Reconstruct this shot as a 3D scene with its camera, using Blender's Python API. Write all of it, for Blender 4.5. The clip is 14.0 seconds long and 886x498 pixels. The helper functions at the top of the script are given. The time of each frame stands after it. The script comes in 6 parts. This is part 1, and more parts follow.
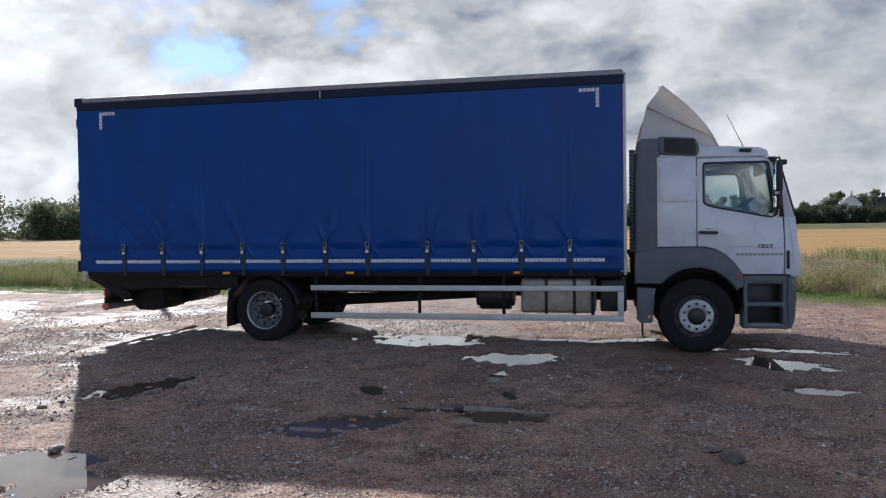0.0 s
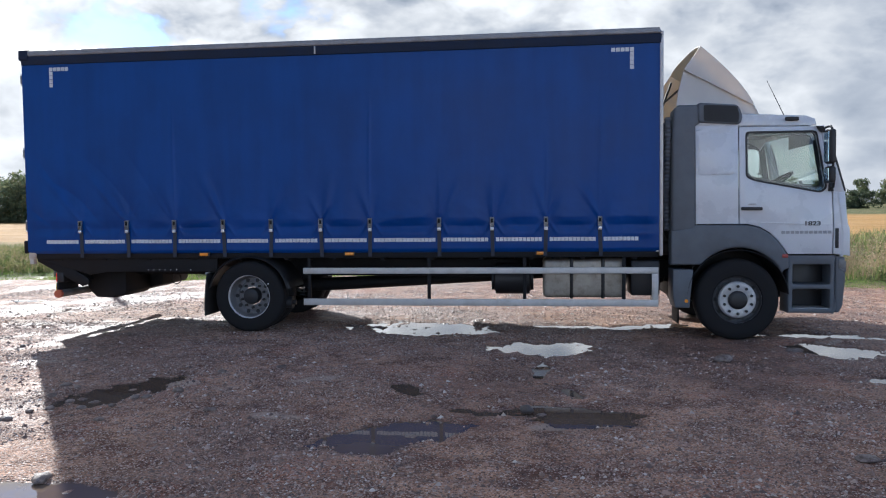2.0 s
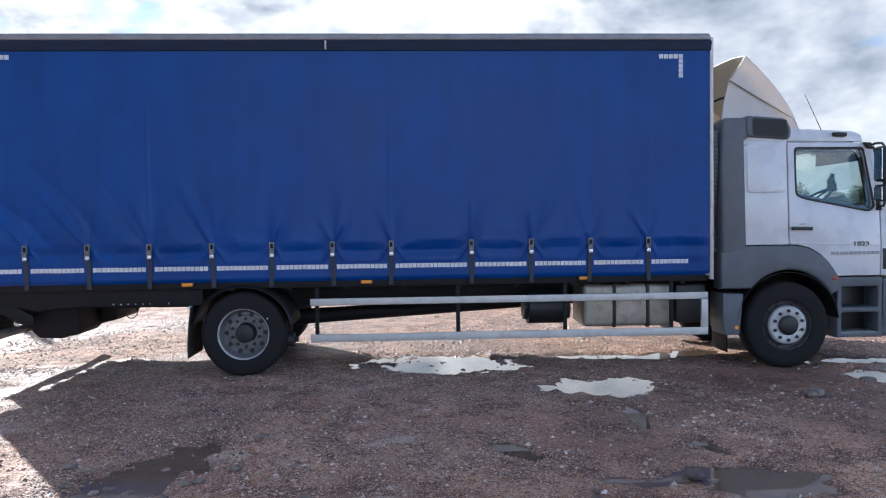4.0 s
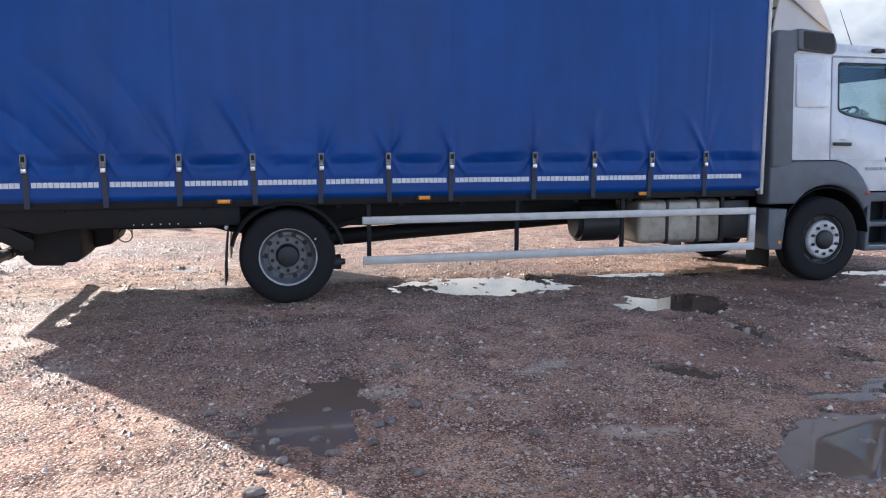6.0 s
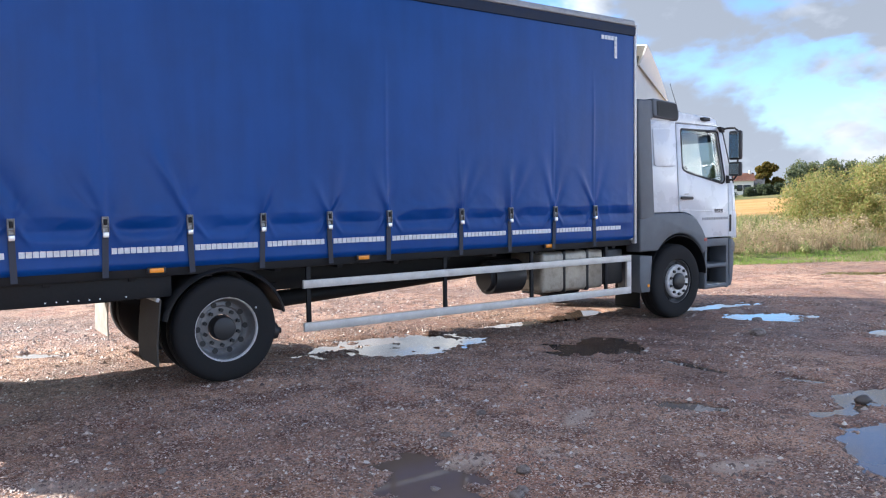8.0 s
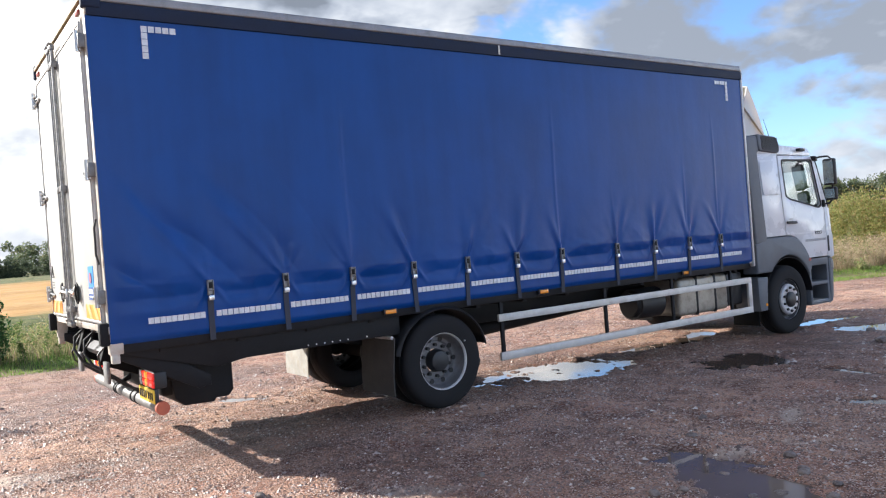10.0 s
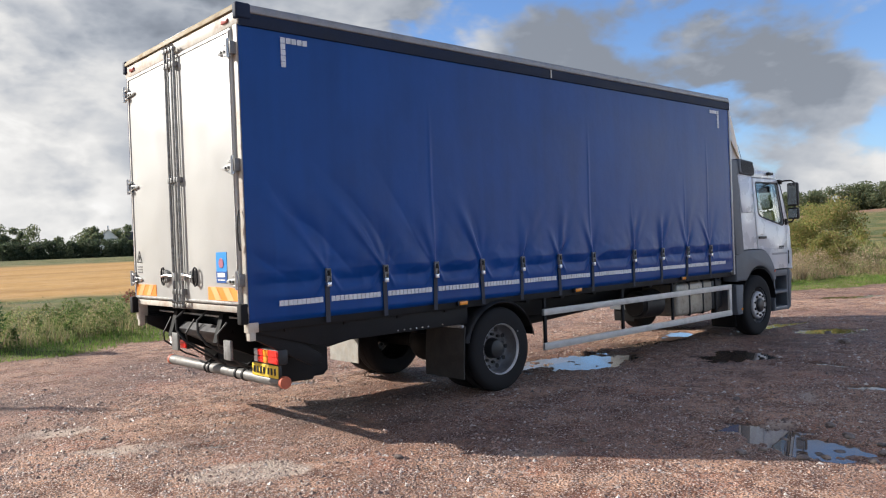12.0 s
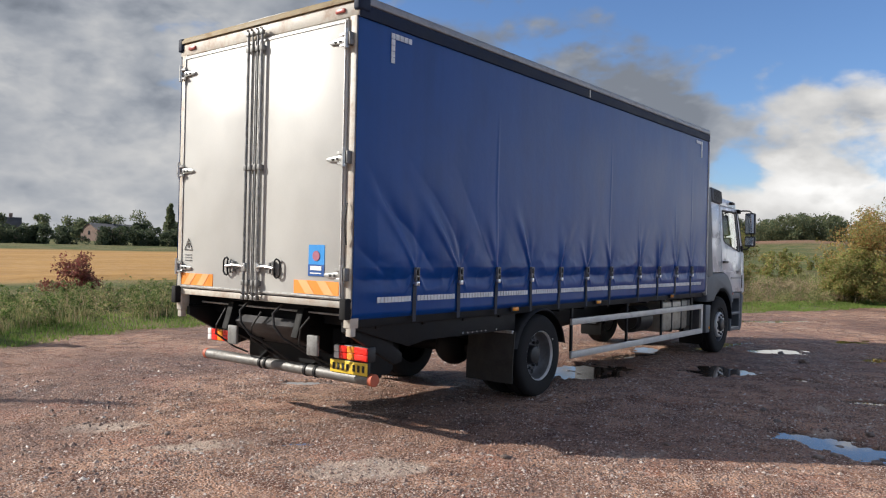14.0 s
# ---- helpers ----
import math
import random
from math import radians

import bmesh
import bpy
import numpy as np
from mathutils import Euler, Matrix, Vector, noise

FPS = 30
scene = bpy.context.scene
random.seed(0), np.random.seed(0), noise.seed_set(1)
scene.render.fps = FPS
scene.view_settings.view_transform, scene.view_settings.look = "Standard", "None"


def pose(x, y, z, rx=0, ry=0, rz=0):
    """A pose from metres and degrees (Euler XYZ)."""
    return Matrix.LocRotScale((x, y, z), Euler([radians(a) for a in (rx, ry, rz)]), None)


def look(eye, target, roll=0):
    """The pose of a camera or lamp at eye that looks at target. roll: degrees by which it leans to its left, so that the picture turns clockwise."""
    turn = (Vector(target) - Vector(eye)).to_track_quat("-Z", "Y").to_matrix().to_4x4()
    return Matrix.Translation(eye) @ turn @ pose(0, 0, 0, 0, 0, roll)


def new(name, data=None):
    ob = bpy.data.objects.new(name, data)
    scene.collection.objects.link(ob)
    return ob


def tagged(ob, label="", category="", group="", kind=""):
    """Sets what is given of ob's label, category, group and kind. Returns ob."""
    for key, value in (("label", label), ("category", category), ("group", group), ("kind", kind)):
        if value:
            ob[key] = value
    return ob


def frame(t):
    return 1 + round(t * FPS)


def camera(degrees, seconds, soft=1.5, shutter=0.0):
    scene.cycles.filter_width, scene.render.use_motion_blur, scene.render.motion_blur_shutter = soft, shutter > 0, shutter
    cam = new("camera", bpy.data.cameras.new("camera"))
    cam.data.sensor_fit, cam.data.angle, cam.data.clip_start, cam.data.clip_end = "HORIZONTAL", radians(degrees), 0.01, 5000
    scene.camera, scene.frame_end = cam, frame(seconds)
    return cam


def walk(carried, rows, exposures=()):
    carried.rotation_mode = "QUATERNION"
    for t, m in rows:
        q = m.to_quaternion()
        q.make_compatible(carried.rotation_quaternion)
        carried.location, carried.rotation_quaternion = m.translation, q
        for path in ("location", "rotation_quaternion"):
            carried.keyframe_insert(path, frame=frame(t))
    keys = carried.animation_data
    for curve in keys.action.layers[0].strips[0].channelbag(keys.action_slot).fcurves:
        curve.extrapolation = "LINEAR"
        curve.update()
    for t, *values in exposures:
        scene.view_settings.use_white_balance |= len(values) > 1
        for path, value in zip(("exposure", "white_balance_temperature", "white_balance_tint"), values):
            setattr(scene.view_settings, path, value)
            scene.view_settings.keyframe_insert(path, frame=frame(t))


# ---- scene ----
cam = camera(59.7, 14.0, soft=1.15)
PATH = [
    (0, (-0.233, -10.711, 1.711), (-0.654, -8.757, 1.653), -0.8),
    (0.5, (-0.428, -10.396, 1.662), (-0.844, -8.439, 1.644), -0.8),
    (1, (-0.749, -10.221, 1.609), (-1.13, -8.258, 1.58), -1.0),
    (1.5, (-1.136, -9.976, 1.582), (-1.433, -8.0, 1.506), -1.3),
    (2, (-1.536, -9.722, 1.587), (-1.777, -7.739, 1.49), -0.6),
    (4.3, (-3.845, -8.456, 1.709), (-3.709, -6.462, 1.642), -0.3),
    (4.5, (-4.053, -8.37, 1.698), (-3.922, -6.375, 1.629), 0.4),
    (5, (-4.594, -8.195, 1.682), (-4.49, -6.2, 1.577), -0.5),
    (5.5, (-5.122, -7.934, 1.612), (-4.985, -5.947, 1.434), -1.5),
    (6, (-5.613, -7.668, 1.561), (-5.141, -5.742, 1.3), -0.2),
    (6.5, (-6.063, -7.338, 1.564), (-5.28, -5.509, 1.357), 1.0),
    (7, (-6.565, -7.088, 1.565), (-5.603, -5.34, 1.431), 0.4),
    (7.5, (-7.07, -6.82, 1.575), (-5.989, -5.143, 1.438), -1.1),
    (8, (-7.606, -6.61, 1.593), (-6.461, -4.975, 1.469), -0.9),
    (8.5, (-8.126, -6.456, 1.614), (-6.958, -4.836, 1.524), -1.9),
    (9, (-8.666, -6.362, 1.656), (-7.526, -4.72, 1.614), -3.7),
    (9.2, (-8.874, -6.351, 1.665), (-7.752, -4.695, 1.636), -4.0),
    (11.3, (-10.866, -6.163, 1.667), (-9.622, -4.597, 1.676), -3.4),
    (11.5, (-11.067, -6.122, 1.681), (-9.803, -4.572, 1.683), -2.8),
    (12, (-11.521, -5.957, 1.71), (-10.181, -4.473, 1.692), -2.2),
    (12.5, (-11.897, -5.632, 1.701), (-10.482, -4.219, 1.68), -1.3),
    (13, (-12.305, -5.287, 1.675), (-10.811, -3.957, 1.658), -0.6),
    (13.5, (-12.669, -4.965, 1.652), (-11.13, -3.688, 1.635), 0.6),
    (14, (-12.963, -4.566, 1.667), (-11.392, -3.328, 1.672), 1.3),
]
# seconds, stops, kelvin, tint
EXPOSURES = [(0, 0.14, 5900, 10), (2, 0.6, 5850, 9), (4.5, 1.06, 5900, 9), (6, 1.20, 6050, 9), (7.5, 1.45, 6150, 10), (9, 1.40, 6200, 10), (11.5, 0.7, 6350, 10), (12.5, 0.52, 6450, 10), (14, 0.29, 6450, 10)]
walk(cam, [(t, look(eye, target, roll)) for t, eye, target, roll in PATH], EXPOSURES)

# ---- world and sun ----
SUN_DIR = Vector((-1.15, 1.57, 1.0)).normalized()
SUN_EL = math.asin(SUN_DIR.z)
SUN_AZ = math.atan2(SUN_DIR.x, SUN_DIR.y)

sun_data = bpy.data.lights.new("sun", "SUN")
sun_data.energy, sun_data.angle, sun_data.color = 5.0, radians(0.6), (1.0, 0.945, 0.86)
sun = new("sun", sun_data)
sun.rotation_mode = "QUATERNION"
sun.rotation_quaternion = SUN_DIR.to_track_quat("Z", "Y")


class Nodes:
    """Short hand for building a node tree."""

    def __init__(self, tree):
        self.tree = tree

    def link(self, a, b):
        self.tree.links.new(a, b)

    def put(self, socket, value):
        if isinstance(value, bpy.types.NodeSocket):
            self.link(value, socket)
        else:
            socket.default_value = value

    def math(self, op, a, b=0.0, c=0.0, clamp=False):
        n = self.tree.nodes.new("ShaderNodeMath")
        n.operation, n.use_clamp = op, clamp
        for s, v in zip(n.inputs, (a, b, c)):
            self.put(s, v)
        return n.outputs[0]

    def vec(self, op, a, b=(0, 0, 0)):
        n = self.tree.nodes.new("ShaderNodeVectorMath")
        n.operation = op
        self.put(n.inputs[0], a)
        self.put(n.inputs[1], b)
        return n.outputs["Value"] if op in ("DOT_PRODUCT", "LENGTH") else n.outputs[0]

    def noise(self, vector, scale, detail=4.0, rough=0.55, distort=0.0):
        n = self.tree.nodes.new("ShaderNodeTexNoise")
        self.put(n.inputs["Vector"], vector)
        n.inputs["Scale"].default_value, n.inputs["Detail"].default_value = scale, detail
        n.inputs["Roughness"].default_value, n.inputs["Distortion"].default_value = rough, distort
        return n.outputs[0]

    def cells(self, vector, scale, feature="F1", randomness=1.0):
        n = self.tree.nodes.new("ShaderNodeTexVoronoi")
        n.feature = feature
        self.put(n.inputs["Vector"], vector)
        n.inputs["Scale"].default_value, n.inputs["Randomness"].default_value = scale, randomness
        return n

    def step(self, value, lo, hi, smooth=True):
        n = self.tree.nodes.new("ShaderNodeMapRange")
        n.interpolation_type = "SMOOTHSTEP" if smooth else "LINEAR"
        self.put(n.inputs["Value"], value)
        n.inputs["From Min"].default_value, n.inputs["From Max"].default_value = lo, hi
        return n.outputs[0]

    def span(self, value, lo, hi, a, b):
        n = self.tree.nodes.new("ShaderNodeMapRange")
        self.put(n.inputs["Value"], value)
        for key, v in (("From Min", lo), ("From Max", hi), ("To Min", a), ("To Max", b)):
            n.inputs[key].default_value = v
        return n.outputs[0]

    def mix(self, factor, a, b, blend="MIX"):
        n = self.tree.nodes.new("ShaderNodeMix")
        n.data_type, n.blend_type = "RGBA", blend
        self.put(n.inputs[0], factor)
        self.put(n.inputs[6], a if isinstance(a, bpy.types.NodeSocket) else (*a[:3], 1))
        self.put(n.inputs[7], b if isinstance(b, bpy.types.NodeSocket) else (*b[:3], 1))
        return n.outputs[2]


world = bpy.data.worlds.new("sky")
scene.world = world
world.use_nodes = True
W = Nodes(world.node_tree)
for node in list(world.node_tree.nodes):
    world.node_tree.nodes.remove(node)
sky = world.node_tree.nodes.new("ShaderNodeTexSky")
sky.sky_type, sky.sun_disc = "NISHITA", False
sky.sun_elevation, sky.sun_rotation = SUN_EL, SUN_AZ
sky.air_density, sky.dust_density, sky.ozone_density = 1.0, 0.3, 2.0
direction = world.node_tree.nodes.new("ShaderNodeTexCoord").outputs["Generated"]
split = world.node_tree.nodes.new("ShaderNodeSeparateXYZ")
W.link(direction, split.inputs[0])
place = W.vec("ADD", W.vec("MULTIPLY", direction, (2.0, 2.0, 3.6)), (3.1, 7.7, 0.4))
toward = W.vec("ADD", place, tuple(SUN_DIR * 0.11))


def cloud_depth(at):
    """Billowing cloud: broad masses with rounded heads on them."""
    broad = W.noise(at, 1.45, 7.0, 0.50, 0.0)
    billow = W.noise(at, 4.6, 6.0, 0.58, 0.25)
    puffs = W.cells(W.vec("ADD", at, W.vec("MULTIPLY", broad, (0.5, 0.5, 0.5))), 2.4)
    puffs.inputs["Detail"].default_value, puffs.inputs["Roughness"].default_value = 4.0, 0.55
    heads = W.math("SUBTRACT", 0.55, puffs.outputs["Distance"])
    return W.math("ADD", W.math("ADD", W.math("MULTIPLY", broad, 0.72), W.math("MULTIPLY", billow, 0.14)), W.math("MULTIPLY", heads, 0.18))


thick = cloud_depth(place)
relief = W.math("SUBTRACT", thick, cloud_depth(toward))
facing = W.vec("DOT_PRODUCT", direction, tuple(SUN_DIR))
bank = W.step(W.vec("DOT_PRODUCT", direction, (0.845, 0.508, 0.165)), 0.965, 0.995)
second_bank = W.step(W.vec("DOT_PRODUCT", direction, (0.475, 0.860, 0.200)), 0.950, 0.99)
third_bank = W.step(W.vec("DOT_PRODUCT", direction, (0.07, 0.97, 0.235)), 0.945, 0.985)
thick = W.math("ADD", thick, W.math("MULTIPLY", bank, 0.135))
# a cloud bank above the view, added so that puddles mirror white
unseen_bank = W.step(W.vec("DOT_PRODUCT", direction, (0.745, 0.347, 0.570)), 0.955, 0.985)
banked = W.math("ADD", W.math("ADD", W.math("MULTIPLY", second_bank, 0.17), W.math("MULTIPLY", third_bank, 0.16)), W.math("MULTIPLY", unseen_bank, 0.17))
open_sky = W.step(W.vec("DOT_PRODUCT", direction, (0.715, 0.600, 0.360)), 0.90, 0.985)
near_sun = W.math("MAXIMUM", facing, 0.0)
halo = W.math("POWER", near_sun, 2.6)
cover = W.step(W.math("ADD", W.math("ADD", W.math("MULTIPLY", halo, 0.035), banked), W.math("SUBTRACT", W.math("ADD", thick, W.math("SUBTRACT", W.math("MULTIPLY", facing, 0.075), 0.020)), W.math("SUBTRACT", W.math("MULTIPLY", open_sky, 0.125), W.math("MULTIPLY", W.math("POWER", W.math("SUBTRACT", 1.0, W.math("ABSOLUTE", split.outputs[2])), 9.0), 0.12)))), 0.285, 0.375)
# clouds opposite the sun, out of view, brightened to fill the shaded side
opposite_fill = W.step(facing, -0.12, -0.95)
side_lit = W.step(facing, 0.65, 0.15)
bright = W.math("ADD", W.span(thick, 0.34, 0.50, 1.30, 0.58), W.math("MULTIPLY", relief, 5.2))
bright = W.math("MULTIPLY", bright, W.math("ADD", W.math("ADD", W.math("ADD", 0.315, W.math("MULTIPLY", side_lit, 0.02)), W.math("MULTIPLY", opposite_fill, 2.2)), W.math("MULTIPLY", halo, 0.50)))
bright = W.math("ADD", W.math("MAXIMUM", bright, W.math("ADD", 0.18, W.math("MULTIPLY", side_lit, 0.09))), W.math("MULTIPLY", W.math("POWER", W.math("SUBTRACT", 1.0, W.math("ABSOLUTE", split.outputs[2])), 7.0), W.math("ADD", 0.06, W.math("MULTIPLY", W.step(facing, 0.0, 0.5), 0.16))))
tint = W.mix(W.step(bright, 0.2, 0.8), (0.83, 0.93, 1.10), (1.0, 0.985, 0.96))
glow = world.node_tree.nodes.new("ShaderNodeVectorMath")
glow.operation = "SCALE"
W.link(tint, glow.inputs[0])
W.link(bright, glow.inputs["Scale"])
SKY_STRENGTH = 0.095
clear = world.node_tree.nodes.new("ShaderNodeBackground")
W.link(W.mix(1.0, sky.outputs[0], (0.80, 0.95, 1.22), "MULTIPLY"), clear.inputs[0])
clear.inputs[1].default_value = SKY_STRENGTH
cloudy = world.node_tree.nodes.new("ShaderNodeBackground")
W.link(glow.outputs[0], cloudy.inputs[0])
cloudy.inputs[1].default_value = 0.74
both = world.node_tree.nodes.new("ShaderNodeMixShader")
W.link(cover, both.inputs[0])
W.link(clear.outputs[0], both.inputs[1])
W.link(cloudy.outputs[0], both.inputs[2])
W.link(both.outputs[0], world.node_tree.nodes.new("ShaderNodeOutputWorld").inputs[0])


# ---- materials ----
def blank(name):
    m = bpy.data.materials.new(name)
    m.use_nodes = True
    n = Nodes(m.node_tree)
    return m, n, m.node_tree.nodes["Principled BSDF"]


def here(n):
    return n.tree.nodes.new("ShaderNodeNewGeometry").outputs["Position"]


def bumped(n, shader, height, strength, distance):
    b = n.tree.nodes.new("ShaderNodeBump")
    b.inputs["Strength"].default_value, b.inputs["Distance"].default_value = strength, distance
    n.put(b.inputs["Height"], height)
    n.link(b.outputs[0], shader.inputs["Normal"])
    return b


def surf(name, base, rough=0.5, metal=0.0, var=0.25, scale=3.0, grain=70.0, bump=0.15, dirt=None, dirt_amount=0.3, coat=0.0, spec=0.5):
    """A painted, plastic or metal surface with wear at two scales and optional dirt patches."""
    m, n, s = blank(name)
    p = here(n)
    broad, fine = n.noise(p, scale, 5.0), n.noise(p, grain, 3.0)
    dark, light = [c * (1 - var) for c in base], [min(1, c * (1 + var)) for c in base]
    colour = n.mix(n.step(n.math("ADD", n.math("MULTIPLY", broad, 0.7), n.math("MULTIPLY", fine, 0.3)), 0.3, 0.7), dark, light)
    r = n.span(broad, 0.3, 0.7, max(0.03, rough - 0.08), min(1, rough + 0.1))
    if dirt:
        mask = n.math("MULTIPLY", n.step(n.noise(p, scale * 1.7, 8.0, 0.7), 0.62 - dirt_amount * 0.5, 0.85 - dirt_amount * 0.3), min(1.0, dirt_amount * 2))
        colour = n.mix(mask, colour, dirt)
        r = n.math("ADD", r, n.math("MULTIPLY", mask, 0.25), clamp=True)
    n.link(colour, s.inputs["Base Color"])
    n.put(s.inputs["Roughness"], r)
    s.inputs["Metallic"].default_value = metal
    s.inputs["Coat Weight"].default_value = coat
    s.inputs["Specular IOR Level"].default_value = spec
    if bump:
        bumped(n, s, fine, bump, 0.002)
    return m


def leafy(name, tones, rough=0.6, thin=0.35):
    """Leaves or blades: each island takes its own tone; light passes through in part."""
    m, n, s = blank(name)
    chance = n.tree.nodes.new("ShaderNodeNewGeometry").outputs["Random Per Island"]
    ramp = n.tree.nodes.new("ShaderNodeValToRGB")
    n.link(chance, ramp.inputs[0])
    while len(ramp.color_ramp.elements) < len(tones):
        ramp.color_ramp.elements.new(0.5)
    for i, (e, c) in enumerate(zip(ramp.color_ramp.elements, tones)):
        e.position, e.color = i / max(1, len(tones) - 1), (*c, 1)
    patch = n.span(n.noise(here(n), 0.6, 3.0), 0.3, 0.7, 0.75, 1.25)
    colour = n.vec("MULTIPLY", ramp.outputs[0], (1, 1, 1))
    sc = n.tree.nodes.new("ShaderNodeVectorMath")
    sc.operation = "SCALE"
    n.link(colour, sc.inputs[0])
    n.link(patch, sc.inputs["Scale"])
    n.link(sc.outputs[0], s.inputs["Base Color"])
    s.inputs["Roughness"].default_value = rough
    s.inputs["Specular IOR Level"].default_value = 0.2
    t = n.tree.nodes.new("ShaderNodeBsdfTranslucent")
    n.link(sc.outputs[0], t.inputs[0])
    mixed = n.tree.nodes.new("ShaderNodeMixShader")
    mixed.inputs[0].default_value = thin
    n.link(s.outputs[0], mixed.inputs[1])
    n.link(t.outputs[0], mixed.inputs[2])
    n.link(mixed.outputs[0], n.tree.nodes["Material Output"].inputs[0])
    return m


def glassy(name, tint, rough=0.0, clear_part=0.75):
    m, n, s = blank(name)
    t = n.tree.nodes.new("ShaderNodeBsdfTransparent")
    t.inputs[0].default_value = (*tint, 1)
    g = n.tree.nodes.new("ShaderNodeBsdfGlossy")
    g.inputs["Roughness"].default_value = rough
    f = n.tree.nodes.new("ShaderNodeLayerWeight")
    gloss = n.math("ADD", 0.05, n.math("MULTIPLY", n.math("POWER", f.outputs["Facing"], 4.0), 0.9))
    k = n.tree.nodes.new("ShaderNodeMixShader")
    n.link(gloss, k.inputs[0])
    n.link(t.outputs[0], k.inputs[1])
    n.link(g.outputs[0], k.inputs[2])
    n.link(k.outputs[0], n.tree.nodes["Material Output"].inputs[0])
    return m


def glass_fibre():
    """White gel-coated glass fibre that lets some warm daylight through."""
    m, n, s = blank("white_glass_fibre")
    p = here(n)
    n.link(n.mix(n.step(n.noise(p, 3.0, 5.0), 0.3, 0.7), (0.60, 0.61, 0.61), (0.68, 0.68, 0.67)), s.inputs["Base Color"])
    n.put(s.inputs["Roughness"], n.span(n.noise(p, 5.0, 4.0), 0.3, 0.7, 0.3, 0.45))
    t = n.tree.nodes.new("ShaderNodeBsdfTranslucent")
    t.inputs[0].default_value = (0.78, 0.60, 0.30, 1)
    mixed = n.tree.nodes.new("ShaderNodeMixShader")
    mixed.inputs[0].default_value = 0.28
    n.link(s.outputs[0], mixed.inputs[1])
    n.link(t.outputs[0], mixed.inputs[2])
    n.link(mixed.outputs[0], n.tree.nodes["Material Output"].inputs[0])
    return m


def curtain_cloth():
    m, n, s = blank("blue_pvc_curtain")
    p = here(n)
    broad, weave = n.noise(p, 1.1, 5.0), n.noise(p, 240.0, 2.0)
    streak = n.noise(n.vec("MULTIPLY", p, (5.0, 5.0, 0.5)), 1.0, 4.0)
    colour = n.mix(n.step(n.math("ADD", n.math("MULTIPLY", broad, 0.6), n.math("MULTIPLY", streak, 0.4)), 0.3, 0.7), (0.0020, 0.042, 0.192), (0.0030, 0.057, 0.252))
    n.link(colour, s.inputs["Base Color"])
    n.put(s.inputs["Roughness"], n.span(broad, 0.3, 0.7, 0.30, 0.40))
    s.inputs["Specular IOR Level"].default_value = 0.22
    h = n.math("ADD", n.math("MULTIPLY", n.noise(p, 3.0, 4.0), 1.0), n.math("MULTIPLY", weave, 0.02))
    bumped(n, s, h, 0.25, 0.02)
    return m


M_CURTAIN = curtain_cloth()
M_WING = glass_fibre()
M_WHITE = surf("white_cab_paint", (0.62, 0.64, 0.66), 0.28, var=0.05, dirt=(0.42, 0.40, 0.37), dirt_amount=0.10, bump=0.0, coat=0.3)
M_CREAM = surf("rear_door_white", (0.485, 0.482, 0.458), 0.42, var=0.04, dirt=(0.48, 0.43, 0.36), dirt_amount=0.12, bump=0.05)
M_OCHRE = surf("weathered_header", (0.25, 0.19, 0.10), 0.65, var=0.3, dirt=(0.2, 0.13, 0.07), dirt_amount=0.35)
M_FRAME = surf("rear_frame_paint", (0.50, 0.47, 0.41), 0.5, var=0.12, dirt=(0.30, 0.15, 0.07), dirt_amount=0.35)
M_GREY = surf("grey_plastic", (0.105, 0.116, 0.130), 0.55, var=0.2, grain=200, bump=0.25, dirt=(0.16, 0.15, 0.14), dirt_amount=0.2)
M_BLACK = surf("black_plastic", (0.012, 0.0125, 0.014), 0.45, var=0.3, grain=150, bump=0.2, dirt=(0.035, 0.03, 0.027), dirt_amount=0.22)
M_CHASSIS = surf("chassis_black", (0.009, 0.0095, 0.011), 0.6, var=0.35, dirt=(0.03, 0.024, 0.02), dirt_amount=0.25, spec=0.25)
M_TRIM = surf("grey_roof_trim", (0.23, 0.235, 0.245), 0.45, metal=0.3, var=0.15, scale=5, dirt=(0.10, 0.10, 0.09), dirt_amount=0.25)
M_RAIL = surf("dark_rail_rubber", (0.011, 0.019, 0.042), 0.65, var=0.25, dirt=(0.025, 0.032, 0.05), dirt_amount=0.2, spec=0.25)
M_TANK = surf("dull_tank_metal", (0.36, 0.325, 0.27), 0.45, metal=0.45, var=0.2, scale=4, dirt=(0.16, 0.13, 0.10), dirt_amount=0.35)
M_CAPRED = surf("faded_red_cap", (0.42, 0.10, 0.05), 0.6, var=0.15)
# darker steel for the recess round the front wheel disc
M_RIMDARK = surf("dirty_wheel_steel", (0.085, 0.085, 0.088), 0.55, metal=0.2, var=0.3, scale=12, dirt=(0.05, 0.042, 0.036), dirt_amount=0.35)
M_GREYTAPE = surf("dull_door_tape", (0.33, 0.34, 0.35), 0.4, var=0.1, scale=20, bump=0.0)
M_BADGE = surf("grey_badge", (0.07, 0.072, 0.075), 0.4, var=0.1, bump=0.0)
M_LIP = surf("polished_rim_lip", (0.62, 0.62, 0.62), 0.35, metal=0.35, var=0.15, scale=12)
M_RUBBER = surf("tyre_rubber", (0.011, 0.011, 0.012), 0.8, var=0.3, grain=120, bump=0.3, dirt=(0.03, 0.025, 0.021), dirt_amount=0.2, spec=0.3)
M_RIM = surf("grey_wheel_steel", (0.17, 0.17, 0.175), 0.42, metal=0.25, var=0.2, scale=9, dirt=(0.12, 0.10, 0.085), dirt_amount=0.3)
M_DISC = surf("bright_wheel_disc", (0.50, 0.50, 0.50), 0.38, metal=0.3, var=0.2, scale=9, dirt=(0.16, 0.14, 0.12), dirt_amount=0.25)
